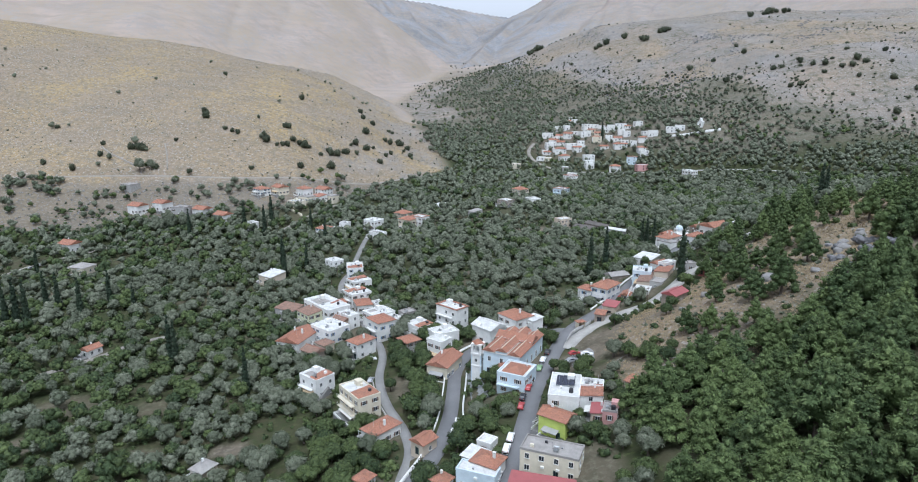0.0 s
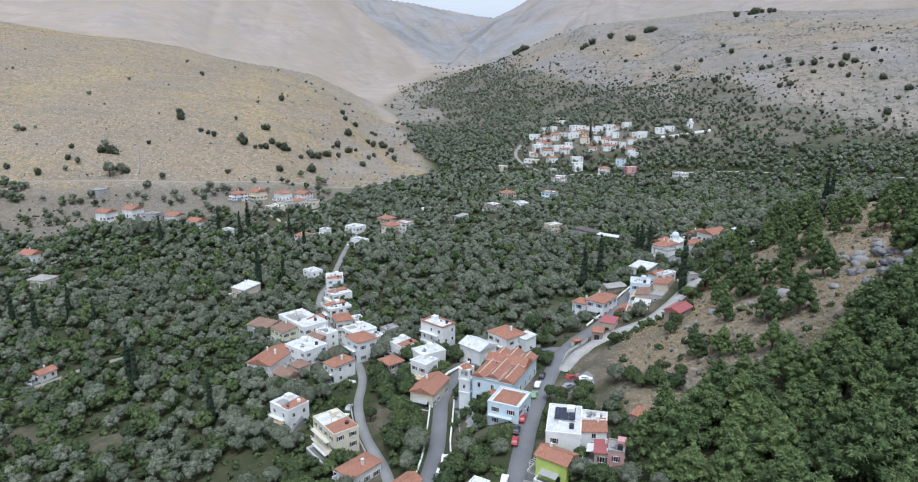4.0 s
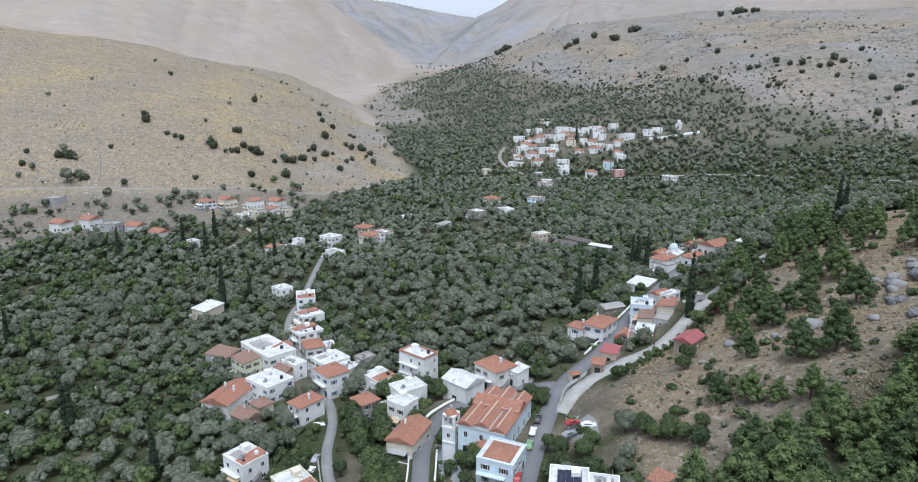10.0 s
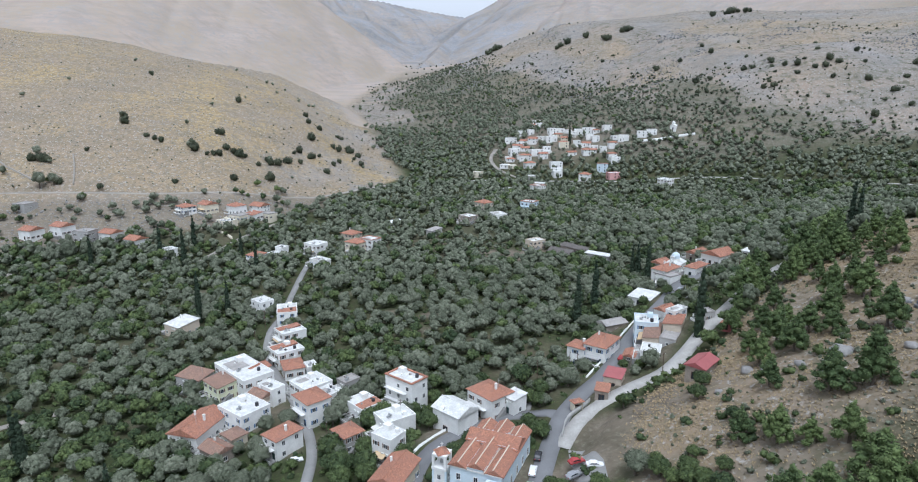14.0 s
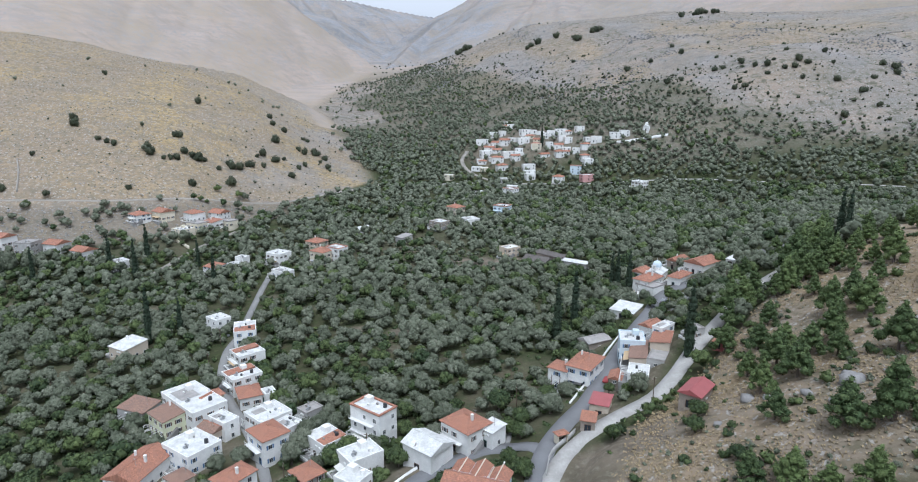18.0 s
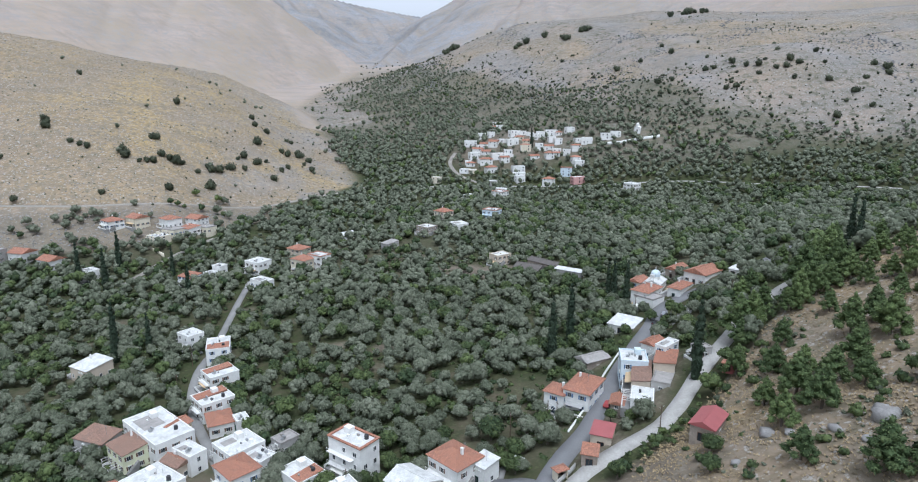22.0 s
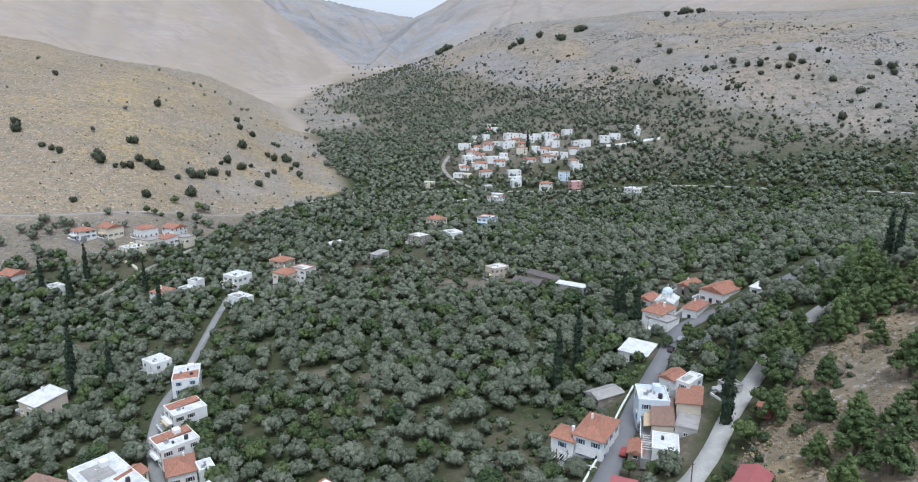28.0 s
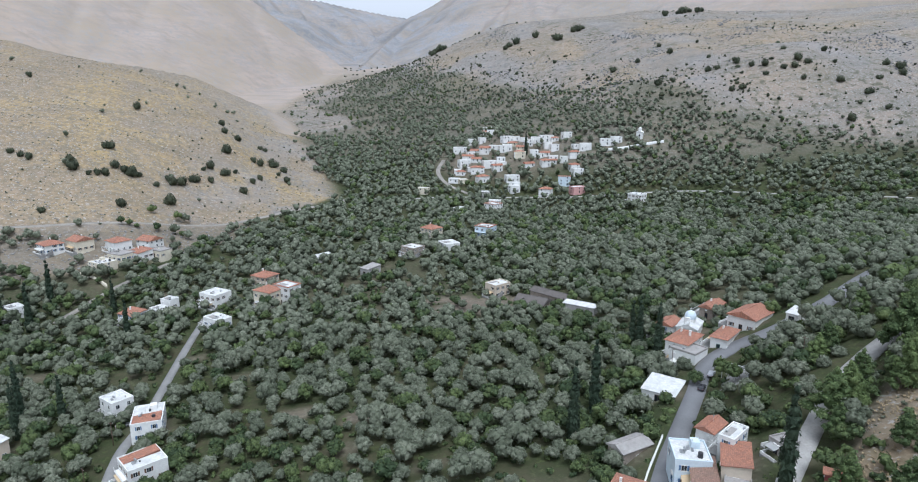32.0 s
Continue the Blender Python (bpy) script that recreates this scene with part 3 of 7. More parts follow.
def build_ground():
    half = np.concatenate([np.arange(0, 420, 3.5), 420 + 4 * np.cumsum(1.045 ** np.arange(1, 80))])
    xs = np.concatenate([-half[:0:-1], half])
    ys = np.concatenate([np.linspace(-400, -60, 18), np.arange(-40, 860, 3.5), np.arange(860, 1500, 8.0), np.arange(1500, 3400, 15.0), np.linspace(3400, 4600, 16)])
    X, Y = np.meshgrid(xs, ys)
    Z = surface(X, Y).ravel()
    x, y = X.ravel(), Y.ravel()
    zone = (np.abs(x) < 640) & (y > 90) & (y < 800)
    gap, high = near_way(x[zone], y[zone])
    keep = step(gap, 2.2, 9.0)
    Z[zone] = Z[zone] * keep + (high - 0.30) * (1 - keep)
    n, m = len(xs), len(ys)
    grid = np.arange(n * m).reshape(m, n)
    quads = np.stack([grid[:-1, :-1], grid[:-1, 1:], grid[1:, 1:], grid[1:, :-1]], -1).reshape(-1, 4)
    me = raw_mesh("ground", np.stack([x, y, Z], 1), quads, LAND)
    me.polygons.foreach_set("use_smooth", np.ones(len(quads), bool))
    spur, hill, smooth = on_spur(x, y), bare_hill(x, y), land(x, y)
    patch = smooth_noise(x, y, 60, 11)
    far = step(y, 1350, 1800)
    rim = tree_line(x)
    heath = step(y, 600, 680) * (1 - hill) * step(smooth + 44 * (patch - 0.5) - rim, -34, 14) * (1 - far)
    west = 1 - step(x - stream(y), -30, 10)
    heath = np.clip(heath + np.maximum(step(smooth - rim, 0, 30), step(y, 1230, 1380)) * step(y, 930, 1050) * (1 - far) * (1 - hill), 0, 1) * (1 - 0.85 * west * step(smooth, 60, 100))
    heath = np.maximum(heath, 0.5 * step(y, 620, 700) * (1 - hill) * (1 - far) * step(smooth, 32, 50))
    heath = np.maximum(heath, step(y, 960, 1040) * (1 - far) * (1 - hill) * step(80 - np.abs(x - stream(y)) + 60 * (patch - 0.5), 0, 40))
    heath = np.maximum(heath, spur * 0.92 * step(y - 0.35 * (x - 50), 140, 175))
    golden = step(smooth_noise(x, y, 85, 16), 0.5, 0.75) * step(smooth, 95, 140) * heath * (1 - spur)
    straw = spur * step(y - 0.35 * (x - 50), 140, 175)
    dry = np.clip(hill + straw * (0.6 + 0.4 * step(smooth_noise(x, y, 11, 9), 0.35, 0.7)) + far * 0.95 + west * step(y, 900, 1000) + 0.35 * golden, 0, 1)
    bank = on_bank(x, y)
    dry = np.clip(dry + 0.7 * bank, 0, 1)
    tip = hill * step(x, -190, -60) * step(smooth_noise(x, y, 22, 18), 0.3, 0.6)
    slope = step(smooth_noise(x, y * 0.6, 40, 14), 0.5, 0.75)
    v_side = np.clip(step(y, 2180, 2350) + step(y, 1840, 1900) * step(x, -40, 20), 0, 1) * (1 - 0.75 * step(x, 300, 520))
    shoulder = step(surface(x, y) - smooth, 4, 14) * (1 - step(y, 1120, 1200)) * step(y, 930, 960) * (x < 0)
    rock = np.clip(0.13 * hill + 0.12 * shoulder + 0.30 * tip + 0.35 * heath * slope * step(smooth, 85, 130) + 0.25 * bank + 0.12 * far + v_side * (0.45 + 0.4 * step(smooth_noise(x * 0.22 + 0.5 * y, y - 0.35 * x, 70, 15), 0.3, 0.6)), 0, 0.9)
    soil = np.clip(0.25 * step(patch, 0.75, 0.88) * (1 - dry) * (1 - heath) + 0.04 * straw + 0.14 * spur, 0, 1)
    brown = np.zeros_like(x)
    for cx, cy, rx, ry, how in YARDS:
        brown = np.maximum(brown, how * step(1.15 - np.hypot((x - cx) / rx, (y - cy) / ry) + 0.5 * (smooth_noise(x, y, 5, 19) - 0.5), 0, 0.35))
    for hx, hy, r in HOUSES:
        if hy < 420:
            brown = np.maximum(brown, 0.7 * step(0.85 * r + 2.2 - np.hypot(x - hx, y - hy) + 5 * (smooth_noise(x, y, 7, 20) - 0.5), 0, 3))
    brown = np.maximum(brown, 0.55 * step(1.2 - np.hypot((x - 145) / 58, (y - 755) / 52), 0, 0.4))
    soil = np.clip(soil + brown + 0.45 * bank, 0, 1)
    cover = np.stack([dry, rock, soil, heath], 1).astype(np.float32)
    # Where the ground takes the paler hazed colour: far slopes and behind the hill.
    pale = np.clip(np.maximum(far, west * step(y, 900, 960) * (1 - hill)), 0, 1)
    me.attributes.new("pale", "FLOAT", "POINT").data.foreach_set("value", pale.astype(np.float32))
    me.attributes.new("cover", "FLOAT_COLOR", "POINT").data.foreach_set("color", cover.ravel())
    tagged(new("ground", me), "valley floor and hills with dry grass and soil", "ground", kind="structure")



def build_road(name, wide, material, label, line, zs):
    ahead = np.gradient(line, axis=0)
    ahead /= np.hypot(*ahead.T)[:, None]
    side = np.stack([ahead[:, 1], -ahead[:, 0]], 1)
    cols = [(-wide / 2 - 0.05, -0.5), (-wide / 2, 0.0), (0, 0.06), (wide / 2, 0.0), (wide / 2 + 0.05, -0.5)]
    v = np.concatenate([np.c_[line + side * o, zs + h] for o, h in cols])
    n = len(line)
    q = [(c * n + i, (c + 1) * n + i, (c + 1) * n + i + 1, c * n + i + 1) for c in range(4) for i in range(n - 1)]
    tagged(new(name, raw_mesh(name, v, np.array(q), material)), label, "road", kind="structure")


for (_name, _wide, _mat, _label, _pts), (_line, _z, _w) in zip(ROADS, WAYS):
    build_road(_name, _wide, _mat, _label, _line, _z)


def side_wall(name, points, tall, thick, material, label, lift=0.0):
    """A low wall along a line, standing on the ground."""
    line = spline(points, 2.5)
    z = surface(line[:, 0], line[:, 1])
    _, road_z = near_way(line[:, 0], line[:, 1])
    z = np.maximum(z, road_z - 0.3) + lift
    ahead = np.gradient(line, axis=0)
    ahead /= np.hypot(*ahead.T)[:, None]
    side = np.stack([ahead[:, 1], -ahead[:, 0]], 1) * thick / 2
    n = len(line)
    v = np.concatenate([np.c_[line - side, z - 1.5], np.c_[line - side, z + tall], np.c_[line + side, z + tall], np.c_[line + side, z - 1.5]])
    q = [(c * n + i, c * n + i + 1, (c + 1) % 4 * n + i + 1, (c + 1) % 4 * n + i) for c in range(4) for i in range(n - 1)]
    q += [(0, n, 2 * n, 3 * n), (n - 1, 4 * n - 1, 3 * n - 1, 2 * n - 1)]
    tagged(new(name, raw_mesh(name, v, np.array(q), material)), label, "wall", kind="structure")


def pavement(name, corners, material, label, lift=0.12):
    """A paved area with that outline, laid on the ground."""
    c = np.array(corners, float)
    lo, hi = c.min(0), c.max(0)
    n = 24
    u, v = np.meshgrid(np.linspace(0, 1, n), np.linspace(0, 1, n))
    k = len(c) // 2
    def along(side, t):
        s = t * (len(side) - 1)
        return np.stack([np.interp(s, np.arange(len(side)), side[:, 0]), np.interp(s, np.arange(len(side)), side[:, 1])], -1)
    a, b = along(c[:k], u), along(c[k:][::-1], u)
    p = a * (1 - v[..., None]) + b * v[..., None]
    z = ground_z(p[..., 0], p[..., 1]).reshape(n, n)
    for _ in range(3):
        z[1:-1] = (z[:-2] + 2 * z[1:-1] + z[2:]) / 4
    V = np.concatenate([np.c_[p.reshape(-1, 2), z.ravel() + lift], np.c_[p.reshape(-1, 2), z.ravel() - 0.6]])
    g = np.arange(n * n).reshape(n, n)
    q = np.stack([g[:-1, :-1], g[:-1, 1:], g[1:, 1:], g[1:, :-1]], -1).reshape(-1, 4)
    rim = np.concatenate([g[0, :], g[1:, -1], g[-1, -2::-1], g[-2::-1, 0]])
    side = np.stack([rim[:-1], rim[:-1] + n * n, rim[1:] + n * n, rim[1:]], -1)
    tagged(new(name, raw_mesh(name, V, np.concatenate([q, side]), material)), label, "pavement", kind="structure")


pavement("church_forecourt", [(2.2, 205), (3.0, 193), (4.0, 181), (9.5, 179), (8.6, 188), (5.4, 204)], FLAGS, "grey flagged forecourt below the bell tower")
pavement("junction_apron", [(39, 207), (38, 200), (36.5, 190), (43, 186), (44.5, 195), (43, 206)], CONCRETE, "pale concrete lot beside the junction")
pavement("church_square", [(24.5, 233.5), (29, 232.5), (34.0, 233.5), (36.5, 240), (31, 239.5), (26, 240)], CONCRETE, "concrete yard above the church")
pavement("chapel_terrace", [(107.5, 301), (111.5, 306), (116, 309.5), (121, 303), (116, 300), (112, 296)], CONCRETE, "concrete terrace above the road")
side_wall("kerb_wall", [(-15, 142), (-9.6, 154.5), (-6.2, 172), (-5.2, 189), (-4.3, 205), (-0.5, 219), (7.5, 227.6), (17, 232)], 0.7, 0.35, WALLS["white"], "low white kerb wall along the lower road")
side_wall("ramp_wall", [(1.6, 163), (1.2, 175), (2.0, 188), (2.6, 200)], 0.6, 0.4, WALLS["white"], "low white retaining wall below the church")
side_wall("church_wall", [(16.5, 178), (22, 197), (27, 212), (31, 222)], 0.8, 0.35, WALLS["white"], "low white churchyard wall beside the road")
side_wall("road_wall", [(54, 246), (64, 259), (73, 272), (83, 285)], 0.6, 0.35, WALLS["white"], "low white wall along the main road")
side_wall("junction_wall", [(38.8, 213), (42.5, 222), (50.5, 229)], 0.7, 0.22, WALLS["grey"], "low pale wall between the two roads")
side_wall("lane_wall", [(-18.6, 169), (-26, 188), (-31, 208)], 0.6, 0.35, WALLS["grey"], "low grey wall along the village lane")
side_wall("hamlet_wall", [(-124, 492), (-136, 503), (-148, 508)], 1.6, 0.4, WALLS["cream"], "cream retaining wall under the hamlet")
side_wall("terrace_wall", [(232, 724), (256, 716), (290, 712)], 2.5, 0.6, WALLS["white"], "long white terrace wall below the far chapel")
side_wall("hill_wall", [(-274, 596), (-266, 580), (-255, 554)], 1.2, 1.0, DIRT, "pale dry-stone wall climbing the bare hill")
side_wall("field_wall", [(-327, 585), (-309, 571), (-285, 556)], 1.1, 0.9, DIRT, "low dry-stone field wall on the bare hill")


# ---- buildings ----
WINDOW_MESHES = {}


def window_mesh(wide, tall, door, shade):
    """Shared meshes of a window or a door: frame, pane and sill."""
    key = (wide, tall, door, shade)
    if key not in WINDOW_MESHES:
        t = 0.09
        made = []
        for name, mat, boxes in (
                ("frame", FRAME if not door else SHUTTER[shade], [(-wide / 2 - t, -0.10, 0, -wide / 2, 0.02, tall), (wide / 2, -0.10, 0, wide / 2 + t, 0.02, tall),
                                                                  (-wide / 2 - t, -0.10, tall, wide / 2 + t, 0.02, tall + t), (-0.03, -0.07, 0, 0.03, 0.02, tall)]),
                ("pane", GLASS, [(-wide / 2, -0.04, 0, -0.03, 0.02, tall), (0.03, -0.04, 0, wide / 2, 0.02, tall)]),
                ("sill", FRAME, [(-wide / 2 - 0.15, -0.20, -0.10, wide / 2 + 0.15, 0.02, 0)]),
                ("shutter", SHUTTER[shade], [(-wide * 0.25, -0.08, 0, wide * 0.25 - t, 0.0, tall)])):
            me = bpy.data.meshes.new(name)
            bm = blocks(*boxes)
            bm.to_mesh(me)
            bm.free()
            me.materials.append(mat)
            made.append(me)
        WINDOW_MESHES[key] = made
    return WINDOW_MESHES[key]


def put_window(parent, m, wide, tall, door, shade, detail):
    frame_me, pane_me, sill_me, shutter_me = window_mesh(wide, tall, door, shade)
    if not detail:
        ob = piece("window", pane_me, None, parent)
        ob.matrix_local = m
        return
    ob = piece("door" if door else "window", frame_me, None, parent)
    ob.matrix_local = m
    piece("pane", pane_me, None, ob)
    if not door:
        piece("sill", sill_me, None, ob)
        if shade != "green":
            for side in (-0.76, 0.84):
                piece("shutter", shutter_me, None, ob).matrix_local = pose(side * wide, 0, 0)


def ring(w, d, z0, z1, t):
    return blocks((-w / 2, -d / 2, z0, w / 2, -d / 2 + t, z1), (-w / 2, d / 2 - t, z0, w / 2, d / 2, z1),
                  (-w / 2, -d / 2 + t, z0, -w / 2 + t, d / 2 - t, z1), (w / 2 - t, -d / 2 + t, z0, w / 2, d / 2 - t, z1))


def pitched(w, d, z, rise, over, hip):
    """A hipped or gabled roof over w by d, with a thick eave."""
    bm = bmesh.new()
    a, b = w / 2 + over, d / 2 + over
    along = w >= d
    r = (a - b if along else b - a) if hip else (a if along else b)
    r = max(r, 0.15)
    ends = [(-r, 0), (r, 0)] if along else [(0, -r), (0, r)]
    low = [bm.verts.new((x, y, z - 0.16)) for x, y in ((-a, -b), (a, -b), (a, b), (-a, b))]
    eave = [bm.verts.new((x, y, z)) for x, y in ((-a, -b), (a, -b), (a, b), (-a, b))]
    p, q = (bm.verts.new((x, y, z + rise)) for x, y in ends)
    bm.faces.new(low[::-1])
    for i in range(4):
        bm.faces.new((low[i], low[(i + 1) % 4], eave[(i + 1) % 4], eave[i]))
    if along:
        shapes = [(eave[0], eave[1], q, p), (eave[1], eave[2], q), (eave[2], eave[3], p, q), (eave[3], eave[0], p)]
    else:
        shapes = [(eave[0], eave[1], p), (eave[1], eave[2], q, p), (eave[2], eave[3], q), (eave[3], eave[0], p, q)]
    for f in shapes:
        bm.faces.new(f)
    return bm


def ridge_caps(w, d, z, rise, over, hip):
    """A row of cap tiles along the ridge."""
    a, b = w / 2 + over, d / 2 + over
    along = w >= d
    r = max((a - b if along else b - a) if hip else (a if along else b), 0.15)
    if along:
        return blocks((-r, -0.14, z + rise - 0.06, r, 0.14, z + rise + 0.09))
    return blocks((-0.14, -r, z + rise - 0.06, 0.14, r, z + rise + 0.09))


AWNING = [plain("striped_awning_cloth", (0.55, 0.42, 0.26), 0.9), plain("grey_awning_cloth", (0.36, 0.36, 0.35), 0.9), plain("white_awning_cloth", (0.66, 0.65, 0.60), 0.9)]


def dress(base, x, y, rot, w, d, h, floors, each, roof, wm, rnd):
    """What gathers round a lived-in house: terrace, steps, awning, cooling units, aerial and dish."""
    m = pose(x, y, 0, 0, 0, rot)
    for ang, half, span in ((0, d / 2, w), (-90, w / 2, d)):
        deep = rnd.uniform(2.2, 3.6)
        centre = m @ pose(0, 0, 0, 0, 0, ang) @ Vector((0, -half - deep / 2, 0))
        free = near_way(np.array([centre.x]), np.array([centre.y]))[0][0] > deep / 2 + 0.8
        free &= all(math.hypot(centre.x - hx, centre.y - hy) > 0.75 * r + deep / 2 for hx, hy, r in HOUSES[:-1])
        if not free or rnd.random() > 0.72:
            continue
        turned = pose(0, 0, 0, 0, 0, ang)
        a = span / 2 - rnd.uniform(0, 0.8)
        ob = part("terrace", blocks((-a, -half - deep, -2.5, a, -half - 0.004, 0.18)), CONCRETE, base, "grey concrete terrace")
        ob.matrix_local = turned
        low = blocks((-a, -half - deep, 0.18, a, -half - deep + 0.2, 0.85), (-a, -half - deep + 0.2, 0.18, -a + 0.2, -half - 0.3, 0.85))
        part("terrace_wall", low, WALLS["white"], base).matrix_local = turned
        if rnd.random() < 0.5:
            for sx in (-1, 1):
                part("pergola_post", blocks((sx * (a - 0.4) - 0.06, -half - deep + 0.3, 0.18, sx * (a - 0.4) + 0.06, -half - deep + 0.42, 2.5)), FRAME, base).matrix_local = turned
            for k in range(7):
                u = -a + 0.3 + k * (2 * a - 0.6) / 6
                part("pergola_beam", blocks((u - 0.05, -half - deep + 0.1, 2.5, u + 0.05, -half, 2.62)), FRAME, base).matrix_local = turned
        elif rnd.random() < 0.6:
            bm = blocks((-a * 0.7, -half - 1.9, 2.35, a * 0.7, -half, 2.43))
            for v in bm.verts:
                if v.co.y > -half - 0.5:
                    v.co.z += 0.45
            part("awning", bm, rnd.choice(AWNING), base, "faded cloth awning").matrix_local = turned
    if floors > 1 and rnd.random() < 0.45:
        n = max(6, int(each / 0.19))
        bm = bmesh.new()
        n = min(n, int(d / 0.27))
        line = [(-d / 2, -0.8)] + [(-d / 2 + (k + e) * 0.27, (k + 1) * each / n) for k in range(n) for e in (0, 1)] + [(-d / 2 + n * 0.27, -0.8)]
        near_side = [bm.verts.new((w / 2 + 0.004, yy, zz)) for yy, zz in line]
        far_side = [bm.verts.new((w / 2 + 1.0, yy, zz)) for yy, zz in line]
        bm.faces.new(near_side)
        bm.faces.new(far_side[::-1])
        for k in range(len(line)):
            bm.faces.new((near_side[k - 1], near_side[k], far_side[k], far_side[k - 1]))
        steps = bm
        part("outside_stair", steps, CONCRETE, base, "concrete outside stair")
    for k in range(rnd.choice([0, 1, 1, 2])):
        u = rnd.uniform(-0.35, 0.35) * w
        part("cooling_unit", blocks((u, -d / 2 - 0.34, each * 0.72, u + 0.8, -d / 2 - 0.002, each * 0.72 + 0.55)), FRAME, base)
    if rnd.random() < 0.6:
        ax, ay = rnd.uniform(-0.3, 0.3) * w, rnd.uniform(-0.3, 0.3) * d
        top_z = h + (0.19 * min(w, d) + 0.3 if roof != "flat" else 0.1)
        part("aerial", blocks((ax - 0.03, ay - 0.03, h, ax + 0.03, ay + 0.03, top_z + 2.0), (ax - 0.6, ay - 0.02, top_z + 1.7, ax + 0.6, ay + 0.02, top_z + 1.75), (ax - 0.4, ay - 0.02, top_z + 1.4, ax + 0.4, ay + 0.02, top_z + 1.45)), STEEL, base)
    if roof == "flat":
        for k in range(rnd.choice([1, 2, 3])):
            bx, by = rnd.uniform(-0.36, 0.3) * w, rnd.uniform(-0.36, 0.3) * d
            s = rnd.uniform(0.4, 0.9)
            part("roof_box", blocks((bx, by, h + 0.06, bx + s, by + s * 0.7, h + 0.1 + s * 0.8)), rnd.choice([STEEL, wm, ROOFS["grey"], TANK]), base)
        if rnd.random() < 0.5:
            part("worn_patch", blocks((-w * 0.38, -d * 0.35, h + 0.083, -w * 0.38 + w * rnd.uniform(0.25, 0.5), -d * 0.35 + d * rnd.uniform(0.3, 0.6), h + 0.092)), ROOFS["grey"], base, "worn grey patch on the roof")
    elif rnd.random() < 0.6:
        part("chimney_pot", blocks((-w * 0.28, d * 0.12, h, -w * 0.28 + 0.5, d * 0.12 + 0.5, h + 0.19 * min(w, d) + 0.8)), WALLS["white"], base)


_bm = blocks((-0.02, -0.02, 0, 0.02, 0.02, 0.95))
BALUSTER = bpy.data.meshes.new("baluster")
_bm.to_mesh(BALUSTER)
_bm.free()
BALUSTER.materials.append(FRAME)
WALL_WORDS = {"white": "white", "cream": "cream", "pale_blue": "pale blue", "lime": "lime green", "pale_yellow": "pale yellow", "grey": "grey concrete", "beige": "beige", "pink": "pink", "stone": "rubble stone"}
ROOF_WORDS = {"orange": "orange tiled", "brown": "brown tiled", "red": "red sheet", "white": "white", "grey": "grey", "dark": "dark sheet"}
HOUSES = []


